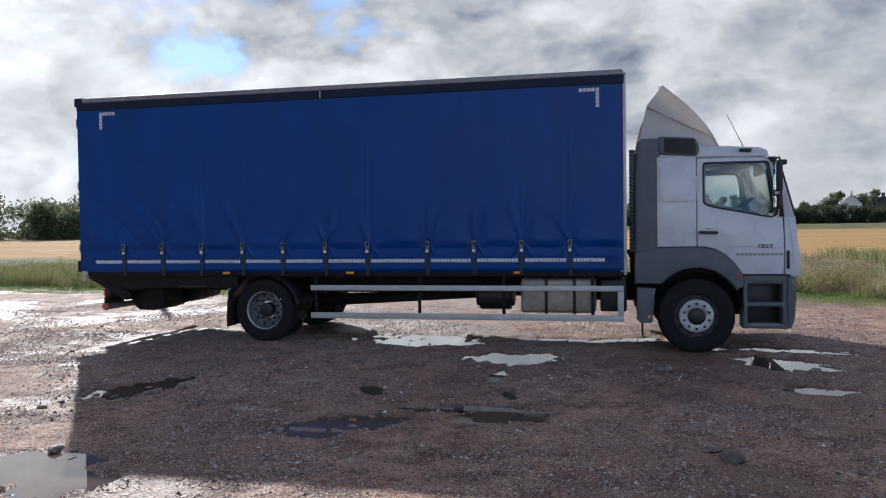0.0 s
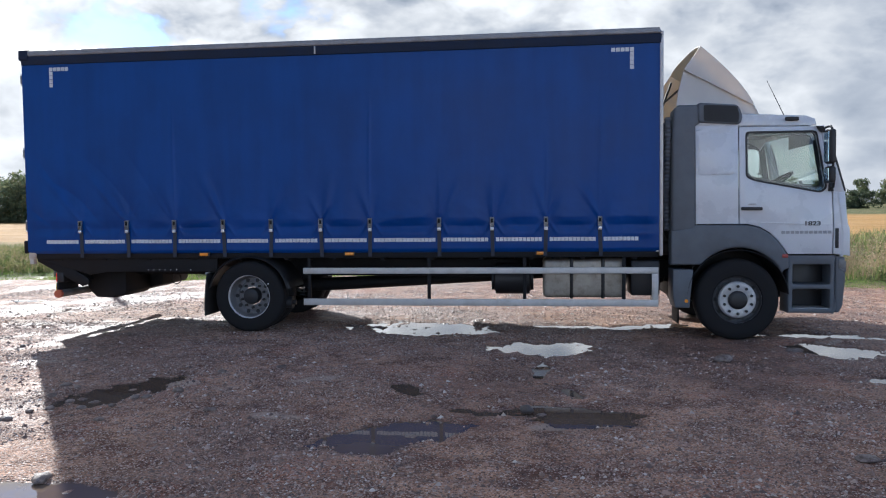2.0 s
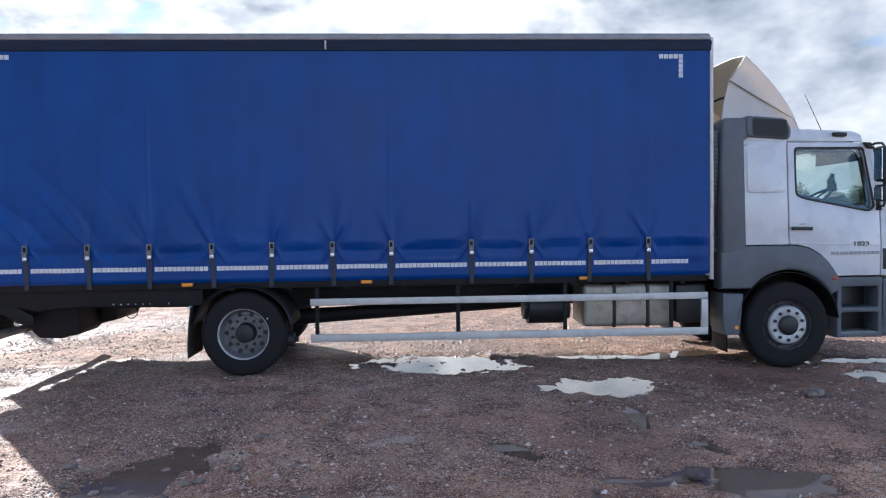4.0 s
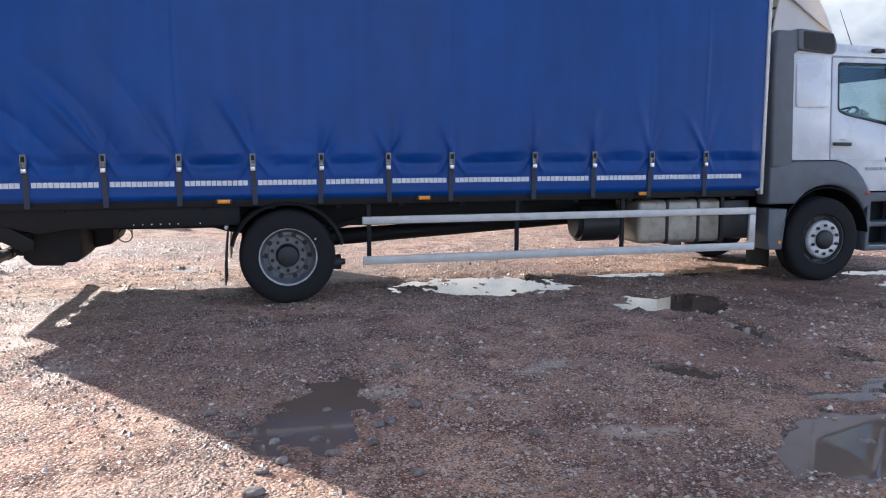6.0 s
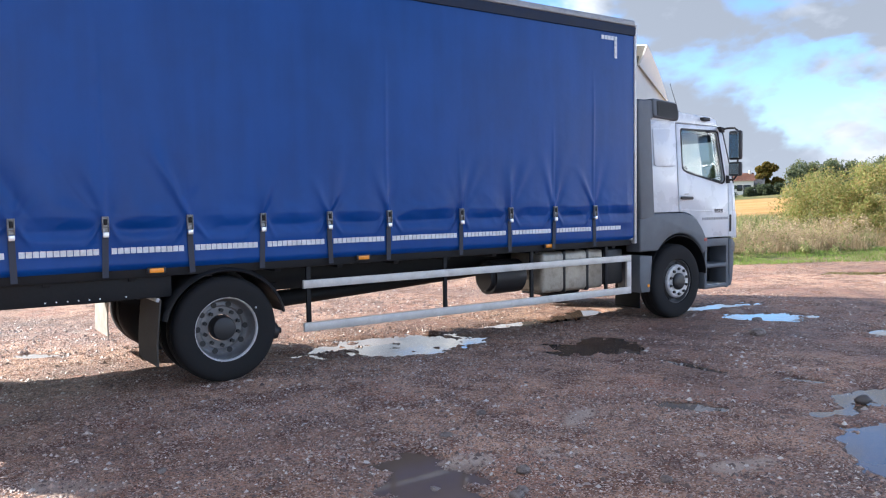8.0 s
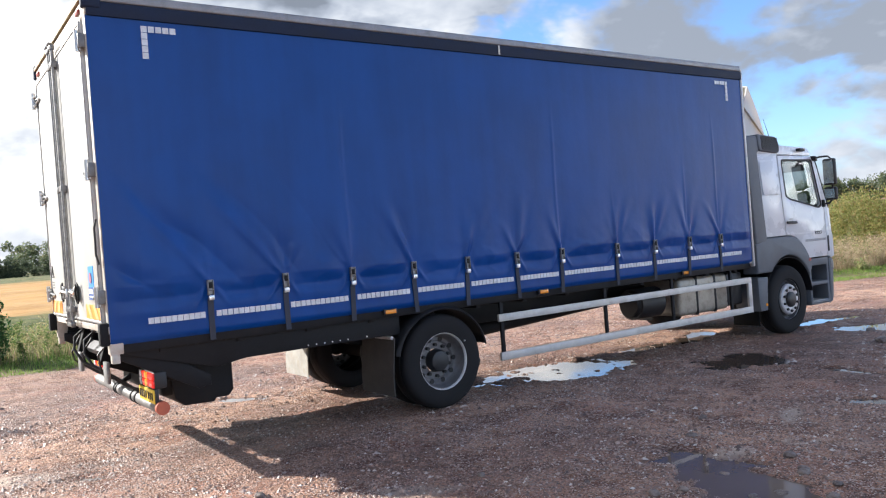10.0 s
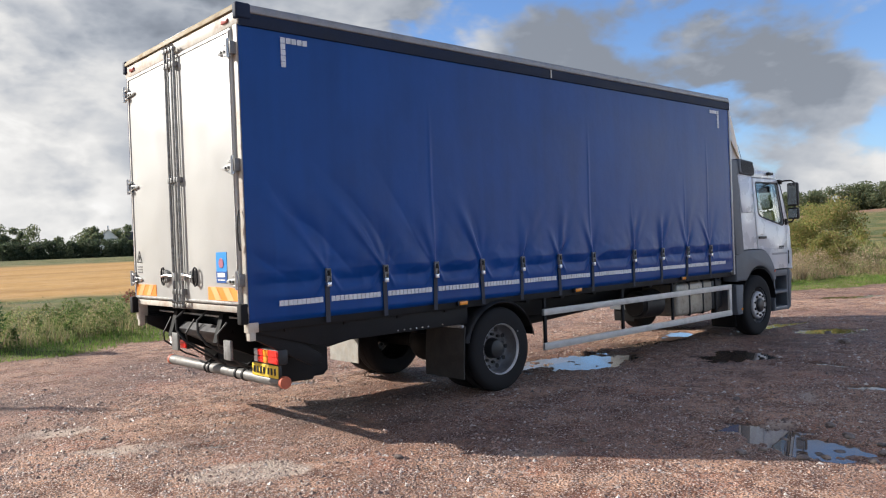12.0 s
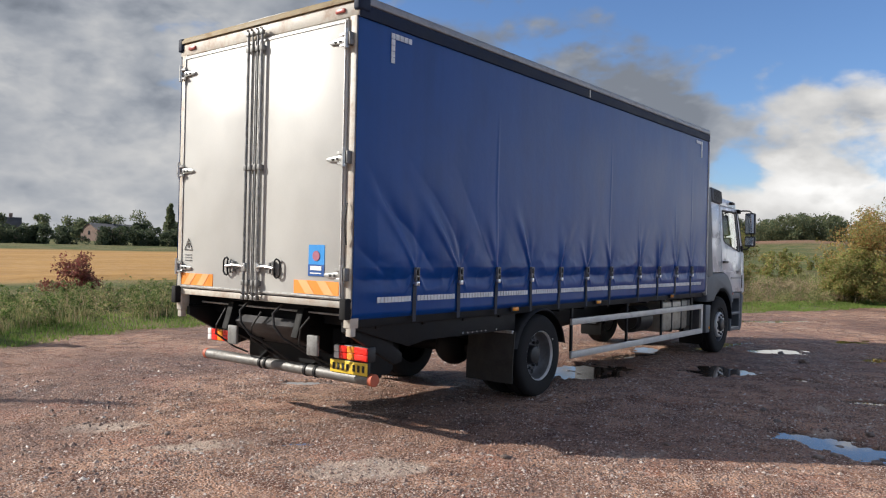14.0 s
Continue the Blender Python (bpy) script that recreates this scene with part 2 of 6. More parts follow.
M_ALU = surf("brushed_aluminium", (0.54, 0.525, 0.495), 0.45, metal=0.25, var=0.12, scale=5, dirt=(0.30, 0.27, 0.24), dirt_amount=0.25)
M_STEEL = surf("galvanised_steel", (0.46, 0.46, 0.45), 0.5, metal=0.5, var=0.25, scale=14, dirt=(0.2, 0.14, 0.09), dirt_amount=0.3)
M_ROD = surf("worn_steel_rod", (0.26, 0.26, 0.255), 0.42, metal=0.6, var=0.35, scale=16, dirt=(0.07, 0.06, 0.05), dirt_amount=0.3)
M_DULL = surf("dull_grey_bracket", (0.20, 0.20, 0.195), 0.5, metal=0.2, var=0.25, scale=12, dirt=(0.07, 0.06, 0.05), dirt_amount=0.3)
M_PITCH = surf("pitch_black_paint", (0.0045, 0.0046, 0.005), 0.6, var=0.3, scale=8, spec=0.15, bump=0.0)
M_PLATFORM = surf("scuffed_platform_steel", (0.055, 0.056, 0.06), 0.5, metal=0.3, var=0.35, scale=9, dirt=(0.09, 0.07, 0.055), dirt_amount=0.3)
# one flap rubber in two tones: the truck's shade and sunlight put into colour
M_FLAPSHADED = surf("dark_mud_flap", (0.045, 0.043, 0.040), 0.75, var=0.25, scale=6, dirt=(0.08, 0.07, 0.06), dirt_amount=0.3, spec=0.25)
M_FLAPSUNLIT = surf("dusty_mud_flap", (0.34, 0.33, 0.30), 0.75, var=0.2, scale=6, dirt=(0.32, 0.28, 0.23), dirt_amount=0.4, spec=0.25)
M_BAR = surf("scuffed_bar_steel", (0.19, 0.186, 0.178), 0.55, metal=0.5, var=0.3, scale=7, dirt=(0.10, 0.075, 0.055), dirt_amount=0.3)
M_CHROME = surf("bright_steel", (0.70, 0.70, 0.69), 0.3, metal=0.8, var=0.1, bump=0.0)
M_HINGE = surf("worn_bright_steel", (0.52, 0.52, 0.51), 0.32, metal=0.75, var=0.15, scale=20, bump=0.0)
M_AMBER = surf("amber_lens", (0.85, 0.30, 0.03), 0.2, var=0.1, bump=0.0)
M_RED = surf("red_lens", (0.90, 0.035, 0.025), 0.12, var=0.1, bump=0.0)
M_DULLRED = surf("faded_red_lens", (0.36, 0.06, 0.045), 0.35, var=0.15, bump=0.0)
M_ORANGE = surf("orange_fluorescent", (0.90, 0.30, 0.05), 0.4, var=0.08, bump=0.0)
M_YELLOWSTRIPE = surf("yellow_reflective", (0.88, 0.46, 0.20), 0.35, var=0.08, bump=0.0)
M_REFLEX = surf("white_reflective_tape", (0.62, 0.64, 0.66), 0.35, var=0.12, scale=12, bump=0.05, dirt=(0.35, 0.34, 0.33), dirt_amount=0.3)
M_PLATE = surf("yellow_plate", (0.80, 0.55, 0.05), 0.4, var=0.06, bump=0.0)
M_INK = surf("black_ink", (0.02, 0.02, 0.02), 0.6, var=0.1, bump=0.0)
M_BLUE = surf("sticker_blue", (0.05, 0.30, 0.72), 0.35, var=0.06, bump=0.0)
M_NAVY = surf("sticker_navy", (0.03, 0.10, 0.32), 0.35, var=0.06, bump=0.0)
M_PINK = surf("sticker_red", (0.42, 0.16, 0.22), 0.4, var=0.06, bump=0.0)
M_PAPER = surf("sticker_white", (0.8, 0.8, 0.78), 0.45, var=0.05, bump=0.0)
M_ROOFWHITE = surf("translucent_roof_sheet", (0.62, 0.63, 0.63), 0.5, var=0.1, dirt=(0.3, 0.3, 0.27), dirt_amount=0.3)
M_STRAP = surf("grey_webbing", (0.035, 0.04, 0.055), 0.8, var=0.2, grain=400, bump=0.3)
M_SEAT = surf("dark_seat_fabric", (0.06, 0.062, 0.07), 0.9, var=0.2, grain=200, bump=0.3)
M_DASH = surf("cab_trim_plastic", (0.05, 0.052, 0.055), 0.6, var=0.15, grain=160, bump=0.2)
M_GLASS = glassy("cab_glass", (0.84, 0.89, 0.88))
M_MIRROR = surf("mirror_silver", (0.85, 0.86, 0.87), 0.03, metal=1.0, var=0.0, bump=0.0)
M_WALL = surf("white_render", (0.78, 0.76, 0.72), 0.8, var=0.08, scale=0.6, grain=12)
M_ROOF = surf("clay_roof_tiles", (0.22, 0.10, 0.07), 0.85, var=0.3, scale=0.8, grain=5)
M_SLATE = surf("slate_roof", (0.10, 0.105, 0.12), 0.7, var=0.25, scale=0.8, grain=5)
M_BRICK = surf("brick_wall", (0.20, 0.135, 0.11), 0.85, var=0.25, scale=0.8, grain=8)
M_PANE = surf("dark_pane", (0.03, 0.035, 0.04), 0.08, var=0.1, bump=0.0)
M_BARK = surf("tree_bark", (0.11, 0.085, 0.065), 0.9, var=0.35, scale=4, grain=30, bump=0.6)

M_HEDGE = leafy("hedge_leaves", [(0.055, 0.075, 0.046), (0.070, 0.095, 0.056), (0.088, 0.112, 0.064), (0.110, 0.120, 0.070)], thin=0.5)
M_NETTLE = leafy("nettle_leaves", [(0.075, 0.125, 0.036), (0.12, 0.185, 0.055), (0.18, 0.235, 0.075), (0.30, 0.28, 0.13)], thin=0.5)
M_CONIFER = leafy("conifer_leaves", [(0.04, 0.10, 0.03), (0.06, 0.14, 0.04), (0.09, 0.18, 0.05)])
M_TREE = leafy("tree_leaves", [(0.095, 0.125, 0.075), (0.13, 0.165, 0.095), (0.17, 0.195, 0.105), (0.21, 0.200, 0.105)], thin=0.5)
M_AUTUMN = leafy("autumn_leaves", [(0.09, 0.09, 0.02), (0.16, 0.13, 0.03), (0.22, 0.13, 0.03), (0.14, 0.15, 0.04)], thin=0.55)
M_WILLOW = leafy("bush_leaves", [(0.15, 0.19, 0.055), (0.24, 0.27, 0.085), (0.34, 0.32, 0.11), (0.20, 0.24, 0.085), (0.42, 0.30, 0.12), (0.30, 0.24, 0.12)], thin=0.5)
M_RUSTLEAF = leafy("bush_top_leaves", [(0.34, 0.20, 0.09), (0.42, 0.26, 0.10), (0.28, 0.26, 0.09), (0.24, 0.27, 0.09)], thin=0.5)
M_REDLEAF = leafy("red_bush_leaves", [(0.20, 0.055, 0.050), (0.30, 0.095, 0.080), (0.16, 0.09, 0.05), (0.34, 0.15, 0.11)], thin=0.45)
M_GRASS = leafy("green_grass", [(0.102, 0.188, 0.034), (0.171, 0.292, 0.052), (0.239, 0.326, 0.086), (0.292, 0.292, 0.102)], thin=0.4)
M_DRY = leafy("dry_grass", [(0.30, 0.225, 0.135), (0.42, 0.325, 0.205), (0.50, 0.40, 0.27), (0.36, 0.255, 0.175), (0.25, 0.225, 0.11)], thin=0.4)
M_WEED = leafy("weeds", [(0.109, 0.172, 0.055), (0.190, 0.236, 0.086), (0.293, 0.293, 0.121), (0.402, 0.333, 0.178), (0.230, 0.196, 0.115)], thin=0.45)


# ---- mesh helpers ----
AT = {}


def thing(name, at, label, category, group="", kind=""):
    ob = new(name)
    ob.empty_display_size = 0.2
    ob.location = at
    AT[ob] = Vector(at)
    return tagged(ob, label, category, group, kind)


def finish(me, sharp=38):
    me.polygons.foreach_set("use_smooth", [True] * len(me.polygons))
    me.set_sharp_from_angle(angle=radians(sharp))


def part(name, bm, material, parent=None, label="", sharp=38):
    """Links a bmesh as one mesh object, its origin at its middle, under a thing or a part."""
    bmesh.ops.recalc_face_normals(bm, faces=bm.faces)
    me = bpy.data.meshes.new(name)
    lo = [min(v.co[i] for v in bm.verts) for i in range(3)]
    hi = [max(v.co[i] for v in bm.verts) for i in range(3)]
    mid = Vector([(a + b) / 2 for a, b in zip(lo, hi)])
    for v in bm.verts:
        v.co -= mid
    bm.to_mesh(me)
    bm.free()
    me.materials.append(material)
    finish(me, sharp)
    ob = new(name, me)
    AT[ob] = mid
    if parent is not None:
        ob.parent = parent
        ob.location = mid - AT[parent]
    else:
        ob.location = mid
    if label:
        ob["label"] = label
    return ob


def again(ob, shift):
    """A second part on the same mesh, moved by shift, under the same parent."""
    twin = new(ob.name, ob.data)
    twin.parent = ob.parent
    twin.location = ob.location + Vector(shift)
    AT[twin] = AT[ob] + Vector(shift)
    if "label" in ob:
        twin["label"] = ob["label"]
    return twin


def box(x0, x1, y0, y1, z0, z1, bevel=0.0, seg=2, bm=None):
    own = bm is None
    bm = bm or bmesh.new()
    vs = [bm.verts.new((x, y, z)) for x in (x0, x1) for y in (y0, y1) for z in (z0, z1)]
    fs = [bm.faces.new([vs[i] for i in f]) for f in ((0, 1, 3, 2), (4, 6, 7, 5), (0, 4, 5, 1), (2, 3, 7, 6), (0, 2, 6, 4), (1, 5, 7, 3))]
    if bevel:
        es = list({e for f in fs for e in f.edges})
        bmesh.ops.bevel(bm, geom=es, offset=bevel, segments=seg, affect="EDGES", profile=0.5, clamp_overlap=True)
    return bm


def slab(outline, y0, y1, bevel=0.0, holes=(), bm=None, seg=2):
    """An outline in x and z, with holes, given thickness from y0 to y1."""
    bm = bm or bmesh.new()
    loops, edges = [], []
    for ring in (outline, *holes):
        vs = [bm.verts.new((x, y0, z)) for x, z in ring]
        loops.append(vs)
        edges += [bm.edges.new((a, b)) for a, b in zip(vs, vs[1:] + vs[:1])]
    if holes:
        made = bmesh.ops.triangle_fill(bm, edges=edges, use_beauty=True, use_dissolve=False)
        faces = [g for g in made["geom"] if isinstance(g, bmesh.types.BMFace)]
    else:
        faces = [bm.faces.new(loops[0])]
    grown = bmesh.ops.extrude_face_region(bm, geom=faces)
    tops = [g for g in grown["geom"] if isinstance(g, bmesh.types.BMVert)]
    for v in tops:
        v.co.y = y1
    if bevel:
        rims = [e for e in bm.edges if len(e.link_faces) == 2 and abs(e.verts[0].co.y - e.verts[1].co.y) < 1e-6 and e.calc_face_angle(0) > 0.7]
        bmesh.ops.bevel(bm, geom=rims, offset=bevel, segments=seg, affect="EDGES", profile=0.5, clamp_overlap=True)
    return bm


def rod(a, b, r, seg=10, bm=None, r2=None):
    bm = bm or bmesh.new()
    a, b = Vector(a), Vector(b)
    m = Matrix.Translation((a + b) / 2) @ (b - a).to_track_quat("Z", "Y").to_matrix().to_4x4()
    bmesh.ops.create_cone(bm, cap_ends=True, segments=seg, radius1=r, radius2=r if r2 is None else r2, depth=(b - a).length, matrix=m)
    return bm


def pipe(points, r, seg=8, bm=None):
    """A bent round bar along points."""
    bm = bm or bmesh.new()
    pts = [Vector(p) for p in points]
    rings = []
    side = None
    for i, p in enumerate(pts):
        d = (pts[min(i + 1, len(pts) - 1)] - pts[max(i - 1, 0)]).normalized()
        if side is None:
            side = d.orthogonal().normalized()
        side = (side - d * side.dot(d)).normalized()
        other = d.cross(side)
        rings.append([bm.verts.new(p + r * (math.cos(a) * side + math.sin(a) * other)) for a in [2 * math.pi * k / seg for k in range(seg)]])
    for a, b in zip(rings, rings[1:]):
        for k in range(seg):
            bm.faces.new((a[k], a[(k + 1) % seg], b[(k + 1) % seg], b[k]))
    bm.faces.new(rings[0])
    bm.faces.new(rings[-1])
    return bm


def lathe(profile, centre, seg=48, bm=None, face=-1):
    """Turns (radius, depth) pairs about an axle along y; depth grows away from the outer face."""
    bm = bm or bmesh.new()
    rings = []
    for r, d in profile:
        y = centre[1] - face * d
        if r < 1e-5:
            rings.append([bm.verts.new((centre[0], y, centre[2]))] * seg)
        else:
            rings.append([bm.verts.new((centre[0] + r * math.cos(a), y, centre[2] + r * math.sin(a))) for a in [2 * math.pi * k / seg for k in range(seg)]])
    for a, b in zip(rings, rings[1:]):
        for k in range(seg):
            q = []
            for v in (a[k], a[(k + 1) % seg], b[(k + 1) % seg], b[k]):
                if v not in q:
                    q.append(v)
            if len(q) > 2:
                bm.faces.new(q)
    return bm


def sheet(grid, bm=None, thick=0.0):
    """Faces over a grid of points (rows of equal length)."""
    bm = bm or bmesh.new()
    vs = [[bm.verts.new(p) for p in row] for row in grid]
    for a, b in zip(vs, vs[1:]):
        for k in range(len(a) - 1):
            bm.faces.new((a[k], a[k + 1], b[k + 1], b[k]))
    if thick:
        bmesh.ops.recalc_face_normals(bm, faces=bm.faces)
        bmesh.ops.solidify(bm, geom=list(bm.faces), thickness=thick)
    return bm


def from_arrays(name, verts, faces, material, label="", category="", kind="", parent=None, smooth=False, loops=None):
    """Many faces of one size at once, from arrays."""
    me = bpy.data.meshes.new(name)
    verts, faces = np.asarray(verts, float), np.asarray(faces, int)
    size = faces.shape[1]
    me.vertices.add(len(verts))
    me.vertices.foreach_set("co", verts.ravel())
    me.loops.add(faces.size)
    me.loops.foreach_set("vertex_index", faces.ravel())
    me.polygons.add(len(faces))
    me.polygons.foreach_set("loop_start", np.arange(0, faces.size, size))
    me.polygons.foreach_set("use_smooth", np.full(len(faces), smooth))
    me.update(calc_edges=True)
    me.validate()
    me.materials.append(material)
    ob = new(name, me)
    AT[ob] = Vector((0, 0, 0))
    if parent is not None:
        ob.parent = parent
        ob.location = -AT[parent]
    return tagged(ob, label, category, "", kind)


def hashed(ix, iy, seed):
    v = np.sin(ix * 127.1 + iy * 311.7 + seed * 74.7) * 43758.5453
    return v - np.floor(v)


def value_noise(x, y, seed=0):
    ix, iy = np.floor(x), np.floor(y)
    fx, fy = x - ix, y - iy
    fx, fy = fx * fx * (3 - 2 * fx), fy * fy * (3 - 2 * fy)
    a, b = hashed(ix, iy, seed), hashed(ix + 1, iy, seed)
    c, d = hashed(ix, iy + 1, seed), hashed(ix + 1, iy + 1, seed)
    return (a + (b - a) * fx) * (1 - fy) + (c + (d - c) * fx) * fy


def fbm(x, y, seed=0, octaves=4):
    total, amp, norm = 0.0, 1.0, 0.0
    for o in range(octaves):
        total = total + amp * value_noise(x * 2**o, y * 2**o, seed + o)
        norm += amp
        amp *= 0.5
    return total / norm


# ---- ground ----
EDGE_X = [-300, -60, -30, -16.7, -12, -7.4, -3, 1, 4.2, 8, 12, 18, 40, 300]
EDGE_Y = [60, 18, 10.5, 8.8, 8.0, 8.9, 9.8, 9.2, 7.2, 4.3, 2.7, 0.2, -8, -90]
# puddles: centre x, y, half length, half width, turn in degrees, depth
PUDDLES = [
    (-3.1, 0.75, 1.1, 0.55, -4, 0.050), (-1.50, -0.74, 0.62, 0.44, -5, 0.050), (1.78, -0.75, 0.55, 0.38, -35, 0.042),
    (1.75, -2.25, 0.50, 0.20, 0, 0.038), (2.25, 0.28, 0.85, 0.20, -8, 0.040), (-1.25, -3.74, 0.54, 0.27, -8, 0.046),
    (-2.62, -4.38, 0.62, 0.28, 38, 0.048), (-5.28, -3.10, 0.66, 0.33, 78, 0.044), (0.05, 1.05, 0.50, 0.20, 25, 0.040),
    (-0.95, 0.9, 0.65, 0.20, -10, 0.036), (8.7, 1.2, 1.2, 0.35, -35, 0.045), (-1.50, -1.95, 0.55, 0.07, 86, 0.034),
    (-1.25, -2.90, 0.30, 0.08, -75, 0.034), (-2.72, -2.90, 0.24, 0.11, -60, 0.034), (-1.98, -3.66, 0.32, 0.09, -15, 0.036),
    (-8.50, 0.45, 0.22, 0.09, -35, 0.032), (-11.2, 3.6, 0.7, 0.25, 10, 0.032), (-6.5, 2.7, 0.34, 0.14, -45, 0.034),
    (-4.30, -6.02, 0.68, 0.42, -22, 0.046), (4.6, -1.4, 0.7, 0.25, -15, 0.036),
]
# pale dried silt: centre x, y, half length, half width, turn in degrees
SILT = [(-8.80, -0.50, 0.52, 0.26, -30), (-9.15, 0.95, 0.42, 0.18, -30), (-4.95, -2.86, 0.28, 0.12, -15), (-1.35, -4.05, 0.30, 0.10, 10), (-9.4, 2.2, 0.4, 0.2, -25),
        (-3.6, -2.6, 0.28, 0.10, 20), (-6.9, -1.9, 0.3, 0.12, -40), (-10.3, -1.6, 0.45, 0.2, 15), (-3.55, -3.95, 0.25, 0.10, -10)]
WATER = -0.022


def edge_at(x):
    x = np.asarray(x, float)
    return np.interp(x, EDGE_X, EDGE_Y) + (fbm(x * 0.8, x * 0.0, 91, 3) - 0.5) * 1.1


def ground_height(x, y):
    x, y = np.asarray(x, float), np.asarray(y, float)
    near = np.exp(-(((x + 3) / 30) ** 4) - ((y + 1) / 25) ** 4)
    h = (fbm(x * 0.5, y * 0.5, 3, 3) - 0.5) * 0.03 + (fbm(x * 2.2, y * 2.2, 9, 4) - 0.5) * 0.026 + (fbm(x * 8, y * 8, 5, 3) - 0.5) * 0.022
    h = h * near + 0.004
    ragged = (fbm(x * 2.6, y * 2.6, 21, 4) - 0.5) * 1.8 + (fbm(x * 8.5, y * 8.5, 23, 3) - 0.5) * 1.5
    for px, py, a, b, turn, deep in PUDDLES:
        c, s = math.cos(radians(turn)), math.sin(radians(turn))
        u, v = (x - px) * c + (y - py) * s, -(x - px) * s + (y - py) * c
        r = (u / a) ** 2 + (v / b) ** 2
        h = h - deep * np.clip(1.25 - 0.75 * r + ragged, 0, 1) * np.exp(-0.25 * np.clip(r - 1, 0, 40))
    for wx, wy, z in ((-5.3, 0.3, 0.022), (0.9, 0.2, -0.027), (-5.3, 2.25, 0.022), (0.9, 2.35, -0.027)):
        w = np.exp(-(((x - wx) / 0.5) ** 2 + ((y - wy) / 0.5) ** 2) ** 2)
        h = h * (1 - w) + z * w
    out = np.clip(y - edge_at(x), 0, 400)
    h = h + 0.10 * np.clip(out / 1.5, 0, 1) + (fbm(x * 0.3, y * 0.3, 14, 3) - 0.4) * 0.5 * np.clip((out - 1) / 8, 0, 1) * np.clip(1 - out / 60, 0, 1)
    dist = np.hypot(x + 6, y + 6)
    az = np.degrees(np.arctan2(y + 6, x + 6))
    h = h + 0.010 * np.clip(dist - 35, 0, 130)
    rise = np.clip(1 - np.abs(az - 14) / 22, 0, 1) ** 0.7
    h = h + rise * np.clip((dist - 60) / 110, 0, 1) ** 1.2 * 4.3
    h = h + np.clip((dist - 170) / 150, 0, 1) * 3.0 * np.clip(1 - np.abs(az - 45) / 60, 0, 1)
    return h


def stretch(lo, hi, step, reach, grow):
    inner = list(np.arange(lo, hi + step / 2, step))
    a, d = [], step
    x = inner[-1]
    while x < reach:
        d *= grow
        x += d
        a.append(x)
    b, d = [], step
    x = inner[0]
    while x > -reach:
        d *= grow
        x -= d
        b.append(x)
    return np.array(b[::-1] + inner + a)


def ground_material():
    m, n, s = blank("wet_red_gravel_and_fields")
    p = here(n)
    zone = n.tree.nodes.new("ShaderNodeAttribute")
    zone.attribute_name = "zone"
    zones = n.tree.nodes.new("ShaderNodeSeparateColor")
    n.link(zone.outputs["Color"], zones.inputs[0])
    # gravel
    big, mid, fine = n.noise(p, 0.35, 5.0), n.noise(p, 2.3, 11.0, 0.74), n.noise(p, 45.0, 4.0)
    grit = n.cells(p, 48.0)
    chips = n.cells(p, 17.0)
    earth = n.mix(n.step(mid, 0.41, 0.60), (0.165, 0.080, 0.054), (0.57, 0.338, 0.226))
    earth = n.mix(n.math("MULTIPLY", n.step(n.noise(p, 1.1, 11.0, 0.72), 0.50, 0.64), 0.65), earth, (0.43, 0.20, 0.135))
    crumbs = n.cells(p, 105.0)
    shade = n.tree.nodes.new("ShaderNodeSeparateColor")
    n.link(crumbs.outputs["Color"], shade.inputs[0])
    earth = n.mix(n.math("MULTIPLY", n.step(shade.outputs[0], 0.42, 0.10), 0.85), earth, (0.055, 0.038, 0.033))
    earth = n.mix(n.math("MULTIPLY", n.step(shade.outputs[1], 0.78, 0.90), 0.85), earth, (0.66, 0.53, 0.46))
    grey = n.tree.nodes.new("ShaderNodeSeparateColor")
    n.link(grit.outputs["Color"], grey.inputs[0])
    tones = n.mix(n.math("POWER", grey.outputs[0], 1.6), (0.085, 0.060, 0.052), (0.61, 0.475, 0.395))
    stony = n.step(n.noise(p, 1.5, 6.0, 0.6), 0.40, 0.58)
    loose = n.math("MULTIPLY", n.step(grey.outputs[1], 0.45, 0.65), n.math("ADD", 0.15, n.math("MULTIPLY", stony, 0.75)))
    gravel = n.mix(n.math("MULTIPLY", n.step(grit.outputs["Distance"], 0.55, 0.30), loose), earth, tones)
    pick = n.tree.nodes.new("ShaderNodeSeparateColor")
    n.link(chips.outputs["Color"], pick.inputs[0])
    chip = n.math("MULTIPLY", n.step(pick.outputs[0], 0.80, 0.84), n.step(chips.outputs["Distance"], 0.42, 0.30))
    gravel = n.mix(n.math("MULTIPLY", chip, 0.8), gravel, n.mix(pick.outputs[1], (0.24, 0.14, 0.11), (0.46, 0.40, 0.36)))
    mud = n.math("MULTIPLY", n.math("MAXIMUM", n.step(n.noise(p, 0.8, 7.0, 0.62, 0.5), 0.66, 0.70), zone.outputs["Alpha"]), 0.85)
    gravel = n.mix(mud, gravel, n.mix(fine, (0.42, 0.325, 0.26), (0.60, 0.50, 0.415)))
    damp = n.step(n.math("ADD", n.math("MULTIPLY", big, 0.6), n.math("MULTIPLY", mid, 0.4)), 0.485, 0.55)
    low = n.tree.nodes.new("ShaderNodeSeparateXYZ")
    n.link(p, low.inputs[0])
    soaked = n.step(low.outputs[2], 0.004, -0.020)
    damp = n.math("MAXIMUM", damp, soaked)
    gravel = n.mix(n.math("MULTIPLY", damp, 0.66), gravel, n.mix(1.0, gravel, (0.40, 0.325, 0.305), "MULTIPLY"))
    # fields and verge
    tuft = n.noise(p, 3.0, 6.0, 0.65)
    turf = n.mix(n.step(tuft, 0.35, 0.65), (0.055, 0.075, 0.025), (0.14, 0.15, 0.055))
